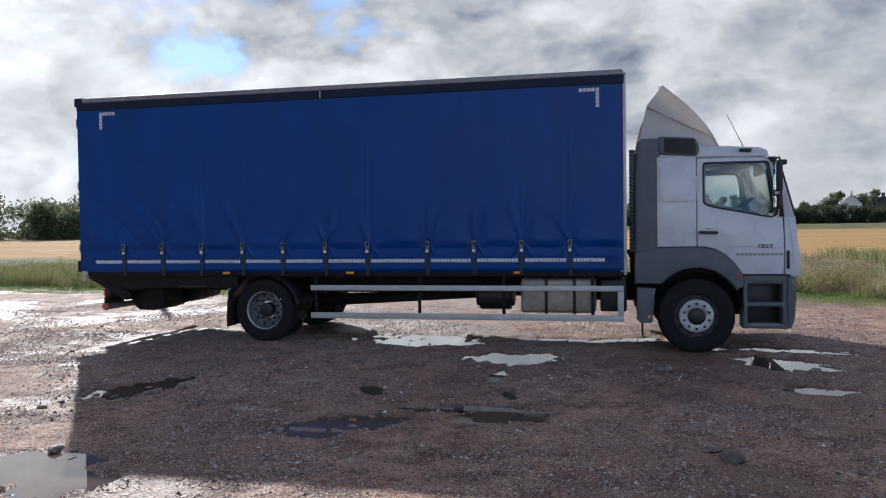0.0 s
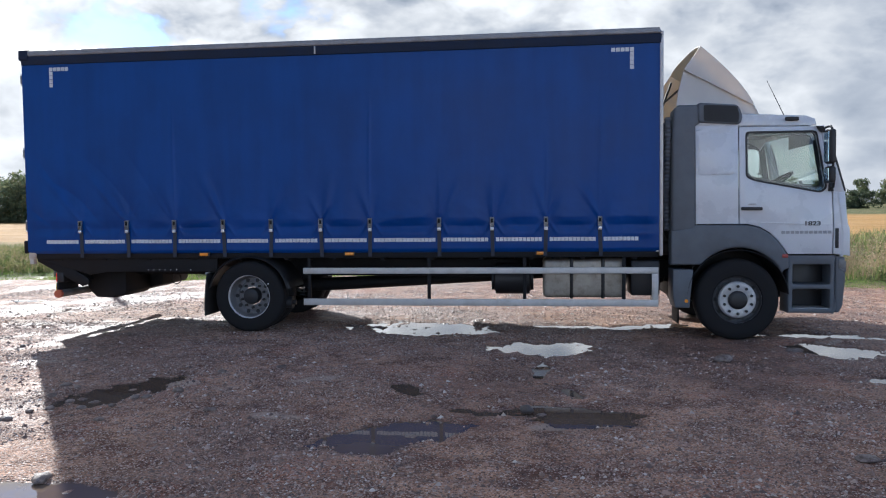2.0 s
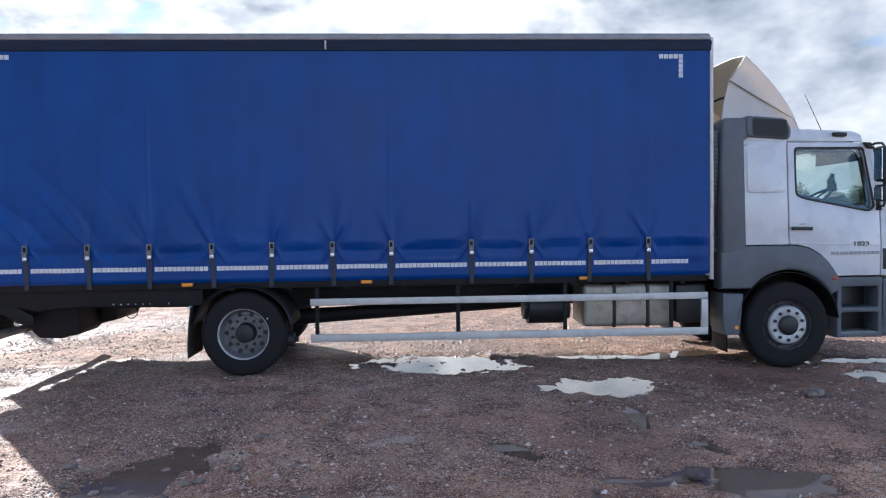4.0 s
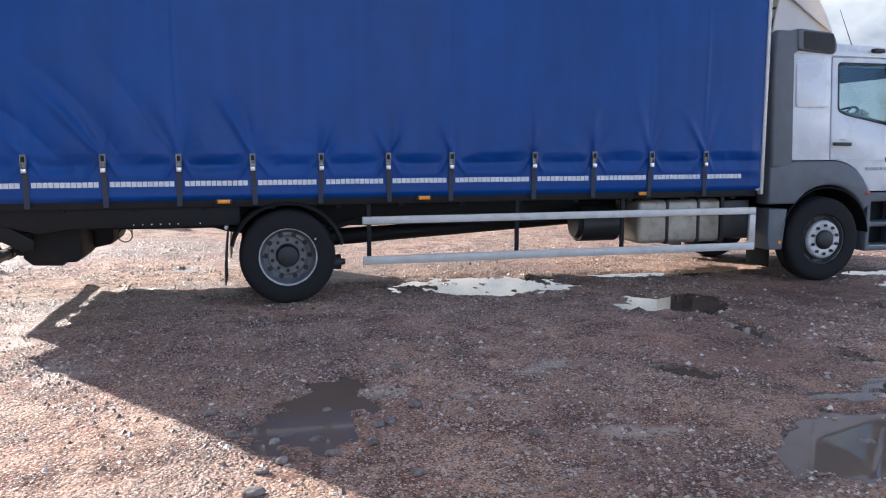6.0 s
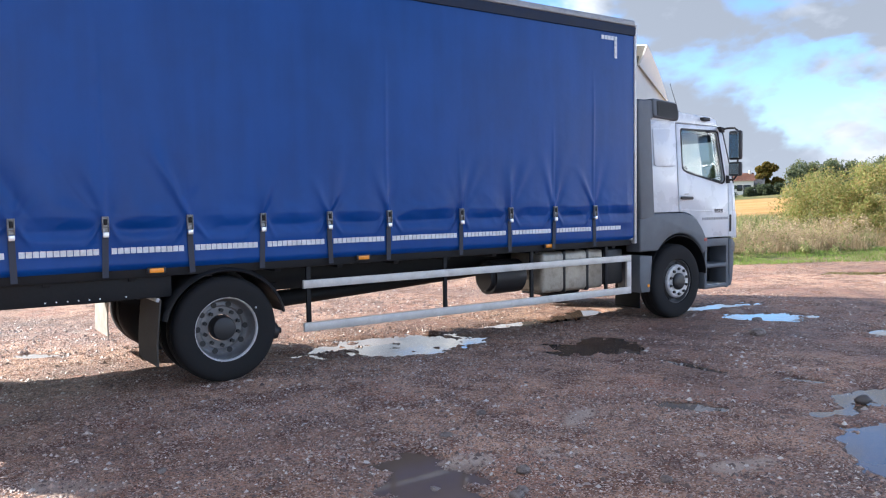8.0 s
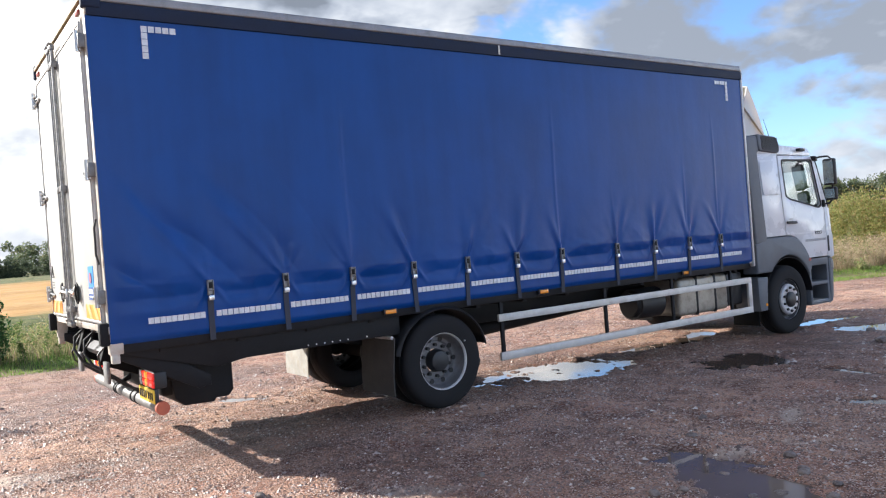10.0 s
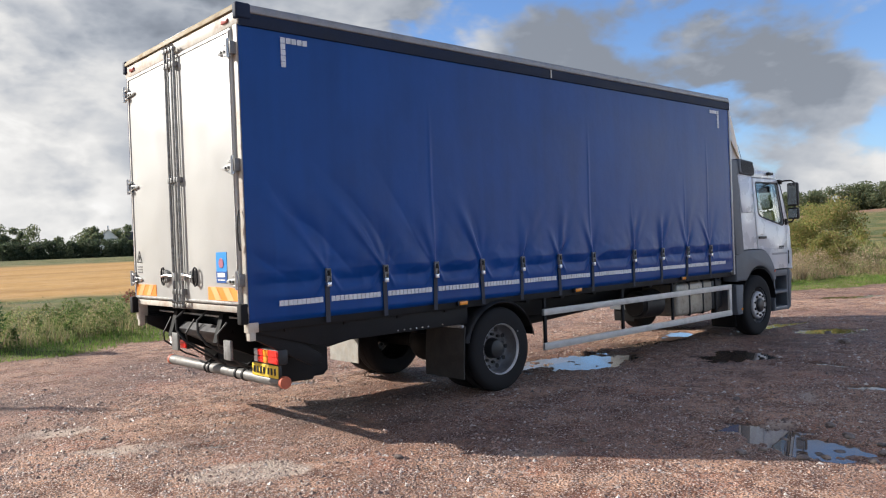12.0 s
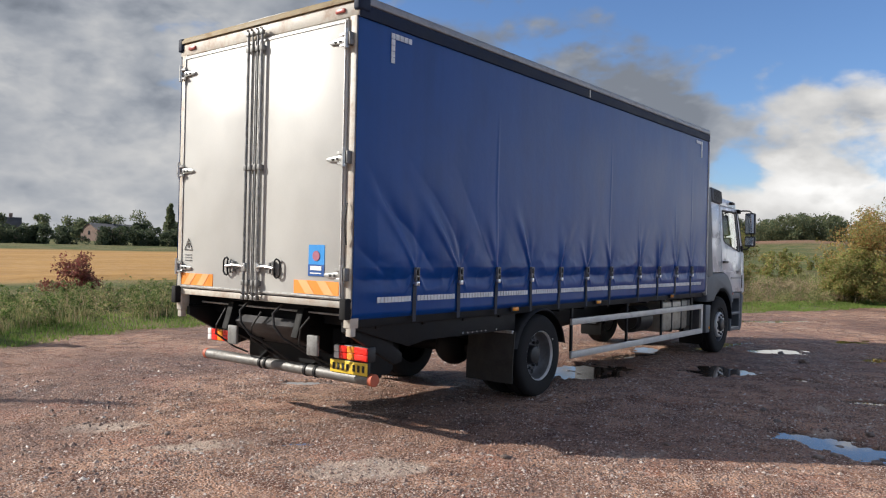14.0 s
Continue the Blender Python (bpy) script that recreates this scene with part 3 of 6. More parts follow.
    turf = n.mix(n.step(n.noise(p, 0.25, 4.0), 0.45, 0.65), turf, (0.20, 0.165, 0.075))
    rows = n.noise(n.vec("MULTIPLY", p, (0.03, 0.25, 1.0)), 1.0, 4.0)
    crop = n.mix(n.step(n.math("ADD", n.math("MULTIPLY", rows, 0.6), n.math("MULTIPLY", n.noise(p, 1.6, 5.0), 0.4)), 0.35, 0.65), (0.36, 0.20, 0.07), (0.50, 0.30, 0.115))
    ploughed = n.mix(n.step(tuft, 0.3, 0.7), (0.20, 0.11, 0.075), (0.28, 0.17, 0.11))
    colour = n.mix(zones.outputs[0], gravel, turf)
    colour = n.mix(zones.outputs[1], colour, crop)
    colour = n.mix(zones.outputs[2], colour, ploughed)
    n.link(colour, s.inputs["Base Color"])
    grassy = n.math("MAXIMUM", zones.outputs[0], n.math("MAXIMUM", zones.outputs[1], zones.outputs[2]))
    wet_rough = n.math("SUBTRACT", n.span(fine, 0.3, 0.7, 0.66, 0.88), n.math("MULTIPLY", damp, 0.22))
    n.put(s.inputs["Roughness"], n.math("MAXIMUM", wet_rough, n.math("MULTIPLY", grassy, 0.9)))
    n.put(s.inputs["Specular IOR Level"], n.math("ADD", 0.14, n.math("MULTIPLY", damp, 0.2)))
    height = n.math("ADD", n.math("MULTIPLY", n.math("SUBTRACT", 1.0, grit.outputs["Distance"]), n.math("ADD", 0.12, n.math("MULTIPLY", stony, 0.55))), n.math("ADD", n.math("ADD", n.math("MULTIPLY", chip, 0.7), n.math("MULTIPLY", fine, 0.6)), n.math("MULTIPLY", n.noise(p, 8.0, 6.0, 0.68), 1.5)))
    bumped(n, s, height, 0.8, 0.026)
    return m


def build_ground():
    xs, ys = stretch(-14.5, 6.0, 0.046, 1400, 1.09), stretch(-8.3, 5.0, 0.046, 1400, 1.09)
    X, Y = np.meshgrid(xs, ys)
    Z = ground_height(X, Y)
    nx, ny = len(xs), len(ys)
    idx = np.arange(nx * ny).reshape(ny, nx)
    faces = np.stack([idx[:-1, :-1], idx[:-1, 1:], idx[1:, 1:], idx[1:, :-1]], -1).reshape(-1, 4)
    ob = from_arrays("ground", np.stack([X, Y, Z], -1).reshape(-1, 3), faces, ground_material(), "red-brown gravel yard with verge and stubble fields beyond", "ground", "structure", smooth=True)
    out = Y - edge_at(X) + (fbm(X * 1.3, Y * 1.3, 31, 4) - 0.5) * 1.6
    turf = np.clip(out / 0.7 + 0.3, 0, 1)
    az = np.degrees(np.arctan2(Y + 6, X + 6))
    dist = np.hypot(X + 6, Y + 6)
    start = np.interp(az, [0, 24, 30, 36, 50, 62, 80, 100, 140, 180], [900, 900, 60, 44, 42, 36, 31, 30, 44, 50])
    end = np.interp(az, [0, 30, 36, 38, 42, 46, 60, 100, 180], [0, 110, 110, 66, 66, 100, 104, 104, 110])
    wob = (fbm(X * 0.2, Y * 0.2, 77, 3) - 0.5) * 5
    crop = np.clip((dist + wob - start) / 3, 0, 1) * np.clip((end - dist) / 6, 0, 1) * (turf > 0.9)
    plough = np.clip((dist - 150) / 6, 0, 1) * np.clip((260 - dist) / 6, 0, 1) * np.clip((30 - az) / 2, 0, 1) * np.clip((az - 2) / 2, 0, 1)
    attr = ob.data.color_attributes.new("zone", "FLOAT_COLOR", "POINT")
    silt = np.zeros_like(X)
    for px, py, a, b, turn in SILT:
        c, s = math.cos(radians(turn)), math.sin(radians(turn))
        u, v = (X - px) * c + (Y - py) * s, -(X - px) * s + (Y - py) * c
        r = (u / a) ** 2 + (v / b) ** 2 + (fbm(X * 5, Y * 5, 61, 4) - 0.5) * 2.6
        silt = np.maximum(silt, np.clip((1.15 - r) * 2.2, 0, 1) * (np.hypot(X - px, Y - py) < 1.2))
    attr.data.foreach_set("color", np.stack([turf, crop, plough, silt], -1).ravel())
    return ob


def water_material(name, gloss, murky, dark, pale):
    """Shallow water: soaked ground shows through, silt hangs in it, the sky lies on it."""
    m, n, s = blank(name)
    p = here(n)
    t = n.tree.nodes.new("ShaderNodeBsdfTransparent")
    n.link(n.mix(n.noise(p, 2.0, 4.0), (0.42, 0.33, 0.27), (0.60, 0.50, 0.43)), t.inputs[0])
    g = n.tree.nodes.new("ShaderNodeBsdfGlossy")
    g.inputs["Roughness"].default_value = gloss
    b = n.tree.nodes.new("ShaderNodeBump")
    b.inputs["Strength"].default_value, b.inputs["Distance"].default_value = 0.03, 0.004
    n.link(n.noise(p, 9.0, 2.0), b.inputs["Height"])
    n.link(b.outputs[0], g.inputs["Normal"])
    mud = n.tree.nodes.new("ShaderNodeBsdfDiffuse")
    n.link(n.mix(n.noise(p, 1.7, 4.0), dark, pale), mud.inputs[0])
    murk = n.tree.nodes.new("ShaderNodeMixShader")
    murk.inputs[0].default_value = murky
    n.link(t.outputs[0], murk.inputs[1])
    n.link(mud.outputs[0], murk.inputs[2])
    f = n.tree.nodes.new("ShaderNodeLayerWeight")
    f.inputs[0].default_value = 0.5
    k = n.tree.nodes.new("ShaderNodeMixShader")
    n.link(n.math("ADD", 0.02, n.math("MULTIPLY", n.math("POWER", f.outputs["Facing"], 6.0), 1.9), clamp=True), k.inputs[0])
    n.link(murk.outputs[0], k.inputs[1])
    n.link(g.outputs[0], k.inputs[2])
    n.link(k.outputs[0], n.tree.nodes["Material Output"].inputs[0])
    return m


M_WATER = water_material("puddle_water", 0.015, 0.8, (0.150, 0.105, 0.078), (0.25, 0.185, 0.145))


def build_puddles():
    """Still water lying in the hollows of the ground; the shore is where the ground rises through it."""
    for k, (px, py, a, b, turn, deep) in enumerate(PUDDLES):
        level = WATER + 0.0004 * k
        bm = bmesh.new()
        c, s = math.cos(radians(turn)), math.sin(radians(turn))
        ring = []
        for k in range(40):
            t = 2 * math.pi * k / 40
            u, v = 1.42 * (a + 0.04) * math.cos(t), 1.42 * (b + 0.04) * math.sin(t)
            ring.append(bm.verts.new((px + u * c - v * s, py + u * s + v * c, level)))
        bm.faces.new(ring)
        silty = px == -5.28
        pool = part("puddle", bm, M_WATER)
        if pool.data.polygons[0].normal.z < 0:
            pool.data.flip_normals()
        tagged(pool, "shallow silty brown puddle on the gravel" if silty else "shallow rain puddle mirroring the sky", "puddle", "puddles", "structure")


build_ground()
build_puddles()


# ---- loose stones ----
def pebbles(name, count, x0, x1, y0, y1, lo, hi, seed, label, material, power=3.0):
    """Loose stones strewn over the yard in uneven drifts, each with its own lumpy shape."""
    rng = np.random.default_rng(seed)
    ring = [(math.cos(k * 1.2566), math.sin(k * 1.2566), 0.0) for k in range(5)]
    base = np.array([(x, y, -0.35) for x, y, _ in ring] + [(0.1, 0.05, 0.8)])
    tri = np.array([(k, (k + 1) % 5, 5) for k in range(5)])
    n = len(base)
    x, y = rng.uniform(x0, x1, count), rng.uniform(y0, y1, count)
    drift = fbm(x * 1.1, y * 1.1, seed, 5)
    keep = (drift > rng.uniform(0.40, 0.60, count)) & (y < edge_at(x)) & (ground_height(x, y) > WATER - 0.004)
    x, y = x[keep], y[keep]
    k = len(x)
    size = lo + (hi - lo) * rng.random(k) ** power
    scale = np.stack([size * rng.uniform(0.8, 1.4, k), size * rng.uniform(0.7, 1.1, k), size * rng.uniform(0.45, 0.85, k)], -1)
    v = base[None] * rng.uniform(0.65, 1.25, (k, n, 1)) * scale[:, None]
    a = rng.uniform(0, 6.283, k)
    c, s = np.cos(a)[:, None], np.sin(a)[:, None]
    z = ground_height(x, y)
    w = np.stack([v[..., 0] * c - v[..., 1] * s + x[:, None], v[..., 0] * s + v[..., 1] * c + y[:, None], v[..., 2] + (z + size * 0.10)[:, None]], -1)
    faces = (tri[None] + n * np.arange(k)[:, None, None]).reshape(-1, 3)
    return from_arrays(name, w.reshape(-1, 3), faces, material, label, "gravel", "stuff", smooth=False)


def pebble_material():
    m, n, s = blank("mixed_pebbles")
    chance = n.tree.nodes.new("ShaderNodeNewGeometry").outputs["Random Per Island"]
    ramp = n.tree.nodes.new("ShaderNodeValToRGB")
    n.link(chance, ramp.inputs[0])
    while len(ramp.color_ramp.elements) < 6:
        ramp.color_ramp.elements.new(0.5)
    for i, c in enumerate(((0.070, 0.046, 0.040), (0.17, 0.105, 0.082), (0.30, 0.20, 0.155), (0.42, 0.23, 0.155), (0.55, 0.47, 0.41), (0.80, 0.75, 0.69))):
        ramp.color_ramp.elements[i].position, ramp.color_ramp.elements[i].color = (0.0, 0.28, 0.52, 0.72, 0.90, 1.0)[i], (*c, 1)
    p = here(n)
    n.link(n.mix(n.math("MULTIPLY", n.noise(p, 60.0, 3.0), 0.5), ramp.outputs[0], (0.14, 0.10, 0.085)), s.inputs["Base Color"])
    n.put(s.inputs["Roughness"], n.span(n.noise(p, 7.0), 0.3, 0.7, 0.30, 0.62))
    bumped(n, s, n.noise(p, 90.0, 3.0), 0.4, 0.003)
    return m


M_PEBBLE = pebble_material()
pebbles("gravel", 250000, -12.5, 2.5, -7.6, 1.0, 0.0045, 0.015, 5, "fine loose gravel lying on the red yard", M_PEBBLE, 2.0)
pebbles("pebbles", 90000, -14.0, 4.0, -8.2, 6.0, 0.007, 0.025, 6, "scattered loose pebbles on the gravel yard", M_PEBBLE, 2.6)
pebbles("chippings", 17000, -13.5, 4.0, -8.0, 5.0, 0.012, 0.034, 8, "larger pale stone chippings strewn over the yard", M_PEBBLE, 3.2)

# single stones: x, y, radius
STONES = [
    (0.62, -4.92, 0.09), (0.51, -4.68, 0.06), (0.38, -1.48, 0.10), (-1.51, -3.68, 0.06), (-5.66, -4.21, 0.045), (-4.51, -5.46, 0.06), (-5.48, -3.47, 0.05),
    (-5.32, -3.56, 0.05), (-5.77, -3.47, 0.045), (-5.55, -3.55, 0.035), (-5.26, -3.85, 0.04), (-4.90, -3.46, 0.04), (-4.98, -3.51, 0.04), (-5.73, -3.15, 0.035),
    (-5.90, -3.06, 0.04), (-5.62, -3.99, 0.036), (-5.52, -3.87, 0.035), (-5.04, -3.76, 0.035), (-4.89, -4.21, 0.035), (-1.62, -3.66, 0.048),
]
STONES += [
    (-2.43, -4.33, 0.05), (1.28, -0.89, 0.07), (-4.14, -2.12, 0.04), (-4.66, -2.40, 0.04), (-4.71, -3.25, 0.045), (-4.16, -3.84, 0.045), (-5.22, -3.09, 0.04),
    (-9.13, 1.48, 0.035), (-7.72, -1.13, 0.04), (-6.41, -1.95, 0.035),
]


def stone_material():
    m, n, s = blank("loose_stone")
    p = here(n)
    chance = n.tree.nodes.new("ShaderNodeObjectInfo").outputs["Random"]
    body = n.mix(chance, (0.12, 0.10, 0.092), (0.33, 0.26, 0.22))
    pits, broad = n.noise(p, 130.0, 5.0, 0.7), n.noise(p, 22.0, 5.0)
    body = n.mix(n.step(broad, 0.35, 0.7), body, (0.10, 0.070, 0.058))
    n.link(n.mix(n.step(pits, 0.55, 0.7), body, (0.42, 0.36, 0.32)), s.inputs["Base Color"])
    n.put(s.inputs["Roughness"], n.span(broad, 0.3, 0.7, 0.45, 0.8))
    bumped(n, s, n.math("ADD", pits, broad), 0.8, 0.006)
    return m


M_STONE = stone_material()
M_DARKSTONE = surf("wet_dark_stone", (0.075, 0.062, 0.058), 0.45, var=0.35, scale=14, grain=90, bump=0.5)


def stone(x, y, r, seed):
    rng = random.Random(seed)
    bm = bmesh.new()
    bmesh.ops.create_icosphere(bm, subdivisions=2, radius=1.0)
    off = Vector((seed * 3.7, seed * 1.3, 0.4))
    sx, sy, sz, a = rng.uniform(0.9, 1.4), rng.uniform(0.7, 1.0), rng.uniform(0.38, 0.6), rng.uniform(0, 6.28)
    z = float(ground_height(x, y))
    for v in bm.verts:
        p = v.co * (1 + 0.35 * noise.noise(v.co * 1.1 + off) + 0.12 * noise.noise(v.co * 3.0 + off))
        p = Vector((p.x * sx, p.y * sy, p.z * sz)) * r
        v.co = Vector((x + p.x * math.cos(a) - p.y * math.sin(a), y + p.x * math.sin(a) + p.y * math.cos(a), z + r * 0.25 + p.z))
    wet = y == -3.66
    if wet:
        bmesh.ops.scale(bm, vec=(1, 1, 1.5), space=Matrix.Translation((-x, -y, -z)), verts=bm.verts)
        bmesh.ops.translate(bm, vec=(0, 0, 0.025), verts=bm.verts)
    label = "dark wet rounded stone standing in a puddle" if wet else "rough grey-brown stone lying on gravel"
    tagged(part("stone", bm, M_DARKSTONE if wet else M_STONE, None, "", 60), label, "stone", "loose stones")


for k, (x, y, r) in enumerate(STONES):
    stone(x, y, r, k + 1)


# ---- the truck ----
NEAR, FAR = 0.0, 2.53
MIDDLE = (NEAR + FAR) / 2
BACK, FRONT = -8.38, -0.03
HEM, RAIL, TOP = 1.07, 3.612, 3.78
BUCKLES = [-7.60, -6.94, -6.28, -5.61, -4.96, -4.30, -3.65, -2.76, -2.09, -1.42, -0.76]

truck = thing("curtainsider_truck", (-3.1, MIDDLE, 0), "white-cabbed two-axle truck with a blue curtain-sided body, parked on gravel", "truck")


def mirrored(ob, about=MIDDLE):
    """The same part on the other side of the truck."""
    me = ob.data.copy()
    me.transform(Matrix.Diagonal((1, -1, 1, 1)))
    me.flip_normals()
    twin = new(ob.name, me)
    twin.parent = ob.parent
    AT[twin] = Vector((AT[ob].x, 2 * about - AT[ob].y, AT[ob].z))
    twin.location = AT[twin] - (AT[ob.parent] if ob.parent else Vector((0, 0, 0)))
    if "label" in ob:
        twin["label"] = ob["label"]
    return twin


def curtain_shape(X, Z):
    """How far the cloth stands out from its plane, in metres: it hangs slack over the row of buckles, is pulled in at
    each of them, and folds fan upwards from there; towards the back they lean into long swags."""
    out = 0.010 * (fbm(X * 0.6, Z * 0.6, 41, 3) - 0.5) * 2
    free = np.ones_like(X)
    for b in BUCKLES:
        free = np.minimum(free, 1 - np.exp(-(((X - b) / 0.15) ** 2)))
    slack = 0.6 + 0.8 * fbm(X * 1.7, X * 0.0, 45, 2)
    over = np.clip((Z - 1.41) / 0.10, 0, 1) ** 0.8 * np.exp(-np.clip(Z - 1.51, 0, 5) / 0.30)
    out = out + 0.022 * over * free * slack
    tucked = np.exp(-(((Z - 1.40) / 0.045) ** 2))
    out = out - 0.006 * tucked * (0.4 + 0.6 * free)
    belly = np.exp(-(((Z - 1.30) / 0.06) ** 2))
    out = out + 0.010 * belly * free
    rng = random.Random(17)
    for k, b in enumerate(BUCKLES):
        rear = max(0.0, 1 - k / 4)
        u, v = X - b, np.maximum(Z - 1.47, 0.0)
        for j in range(4):
            slope = rng.uniform(-1.0, 1.0) * (0.55 - 0.2 * rear) - 0.75 * rear * (j % 2)
            reach = rng.uniform(0.30, 0.75) + 0.55 * rear * (j % 2)
            lift = rng.uniform(0.004, 0.012) * (1 - 0.35 * rear)
            bend = rng.uniform(-0.25, 0.25) - 0.25 * rear
            width = 0.020 + 0.095 * v
            line = u - slope * v - bend * v * v
            fade = np.clip(v / 0.10, 0, 1) * np.clip((reach - v) / (0.5 * reach), 0, 1)
            ridge = np.exp(-((line / width) ** 2)) - 0.55 * np.exp(-(((line - 1.7 * width) / width) ** 2))
            out = out + lift * ridge * fade
        tall = 1.7 if k % 4 == 2 else rng.uniform(0.5, 1.2) if k > 5 else rng.uniform(0.2, 0.5)
        seam = np.exp(-(((u - 0.008 * np.sin(k * 5 + Z * 3)) / 0.018) ** 2))
        out = out + 0.005 * seam * np.clip((tall - v) / 0.5, 0, 1) * (Z > 1.45)
        for side in (-1, 1):
            low = np.maximum(1.47 - Z, 0.0)
            line = u * side - 0.035 - (0.55 + 0.15 * math.sin(k * 2.3 + side)) * low
            out = out + 0.012 * np.exp(-((line / 0.022) ** 2)) * np.clip(low / 0.05, 0, 1) * np.clip((0.20 - low) / 0.10, 0, 1)
    creases = np.abs(fbm(X * 3.0 + Z * 1.6, Z * 4.5 - X * 0.8, 47, 3) - 0.5) * 2
    out = out + 0.016 * np.clip((1.85 - Z) / 0.4, 0, 1) * np.clip((Z - 1.3) / 0.06, 0, 1) * (0.35 - creases)
    swag = np.clip((BACK + 2.6 - X) / 2.2, 0, 1) * np.clip((2.55 - Z) / 0.9, 0, 1) * np.clip((Z - 1.42) / 0.15, 0, 1)
    phase = (X * 1.0 + Z * 0.80) * 5.2 + 2.2 * fbm(X * 1.1, Z * 1.1, 49, 2)
    out = out + 0.019 * swag * (np.abs(np.sin(phase)) ** 0.7 - 0.5) * 2
    ends = np.clip((X - BACK) / 0.25, 0, 1) * np.clip((FRONT - X) / 0.15, 0, 1) * np.clip((Z - HEM) / 0.10, 0.25, 1) * np.clip((RAIL - Z) / 0.25, 0, 1)
    rolled = np.clip((HEM + 0.055 - Z) / 0.055, 0, 1) ** 2
    return 0.014 + np.maximum(out * ends, -0.010) - 0.030 * rolled


def build_curtain(side):
    nx, nz = (720, 170) if side < 0 else (60, 20)
    xs, zs = np.linspace(BACK - 0.005, FRONT - 0.012, nx), HEM + (RAIL + 0.02 - HEM) * np.linspace(0, 1, nz) ** 1.35
    X, Z = np.meshgrid(xs, zs)
    y = NEAR if side < 0 else FAR
    Y = y + side * curtain_shape(X, Z)
    idx = np.arange(nx * nz).reshape(nz, nx)
    front = np.stack([idx[:-1, :-1], idx[:-1, 1:], idx[1:, 1:], idx[1:, :-1]], -1).reshape(-1, 4)
    back = front[:, ::-1] + nx * nz
    V = np.concatenate([np.stack([X, Y, Z], -1).reshape(-1, 3), np.stack([X, Y - side * 0.004, Z], -1).reshape(-1, 3)])
    ob = from_arrays("curtain", V, np.concatenate([front, back]), M_CURTAIN, parent=truck, smooth=True)
    ob["label"] = "blue PVC side curtain with slack folds above its hem"
    return ob


curtain = build_curtain(-1)
build_curtain(1)


def cloth_y(x, z):
    return NEAR - float(curtain_shape(np.array([[x]]), np.array([[z]]))[0, 0])


# webbing straps with over-centre buckles
for k, bx in enumerate(BUCKLES):
    skew = 0.012 * math.sin(k * 2.7)
    out = [min(cloth_y(bx, z), cloth_y(bx - 0.02, z), cloth_y(bx + 0.02, z)) - 0.010 for z in (1.14, 1.15, 1.18, 1.24, 1.30, 1.36)]
    bm = sheet([[(bx - 0.024 + w + skew * (1.36 - z) / 0.3, y, z) for w in (0, 0.048)] for z, y in zip((1.02, 1.12, 1.18, 1.24, 1.30, 1.36), out)], thick=0.005)
    strap = part("strap", bm, M_STRAP, curtain, "dark webbing strap over the hem")
    face = min(cloth_y(bx + u, z) for u in (-0.03, 0, 0.03) for z in (1.36, 1.41, 1.46, 1.50)) - 0.004
    bm = bmesh.new()
    for u in (-0.026, 0.018):
        box(bx + u, bx + u + 0.008, face - 0.030, face, 1.385, 1.512, 0.003, 1, bm)
    box(bx - 0.026, bx + 0.026, face - 0.026, face - 0.004, 1.50, 1.512, 0.003, 1, bm)
    box(bx - 0.020, bx + 0.020, face - 0.012, face, 1.39, 1.50, 0.003, 1, bm)
    rod((bx - 0.026, face - 0.022, 1.43), (bx + 0.026, face - 0.022, 1.43), 0.007, 8, bm)
    buckle = part("buckle", bm, M_ROD, curtain, "steel over-centre buckle")
    part("buckle_lever", box(bx - 0.022, bx + 0.022, face - 0.034, face - 0.006, 1.345, 1.386, 0.005), M_CHROME, buckle, "bright buckle lever")
    part("buckle_slot", box(bx - 0.013, bx + 0.013, face - 0.030, face - 0.012, 1.445, 1.492, 0.003), M_CHASSIS, buckle)

# reflective tape: small squares in runs between the straps, and corner marks
tape = {}


def tape_square(name, x0, x1, z0, z1, y, parent, material=None):
    """One square of tape; squares of a size share a mesh."""
    material = material or M_REFLEX
    key = (round(x1 - x0, 3), round(z1 - z0, 3), material.name)
    if key not in tape:
        bm = box(-key[0] / 2, key[0] / 2, -0.003, 0.003, -key[1] / 2, key[1] / 2, 0.0)
        me = bpy.data.meshes.new(name)
        bmesh.ops.recalc_face_normals(bm, faces=bm.faces)
        bm.to_mesh(me)
        bm.free()
        me.materials.append(material)
        tape[key] = me
    ob = new(name, tape[key])
    ob.parent = parent
    AT[ob] = Vector(((x0 + x1) / 2, y, (z0 + z1) / 2))
    ob.location = AT[ob] - AT[parent]
    return ob


stops = [-8.10] + [b for b in BUCKLES] + [-0.29]
for a, b in zip(stops, stops[1:]):
    lo, hi = a + (0.045 if a != stops[0] else 0), b - (0.045 if b != stops[-1] else 0)
    count = max(2, round((hi - lo) / 0.047))
    for k in range(count):
        x0 = lo + (hi - lo) * k / count
        x1 = x0 + 0.041
        y0 = min(cloth_y(x0, 1.23), cloth_y(x1, 1.23), cloth_y(x0, 1.26), cloth_y(x1, 1.2)) - 0.003
        tape_square("tape_square", x0, x1, 1.207 + 0.001 * math.sin(x0 * 9), 1.255 + 0.001 * math.sin(x0 * 9), y0, curtain)


def corner_mark(x, sgn):
    for k in range(5):
        a = x + sgn * k * 0.056
        tape_square("tape_square", min(a, a + sgn * 0.046), max(a, a + sgn * 0.046), 3.510, 3.558, -0.021, curtain)
        if k:
            tape_square("tape_square", min(x, x + sgn * 0.046), max(x, x + sgn * 0.046), 3.510 - k * 0.053, 3.558 - k * 0.053, -0.021, curtain)


corner_mark(-0.352, -1)
corner_mark(-7.985, 1)

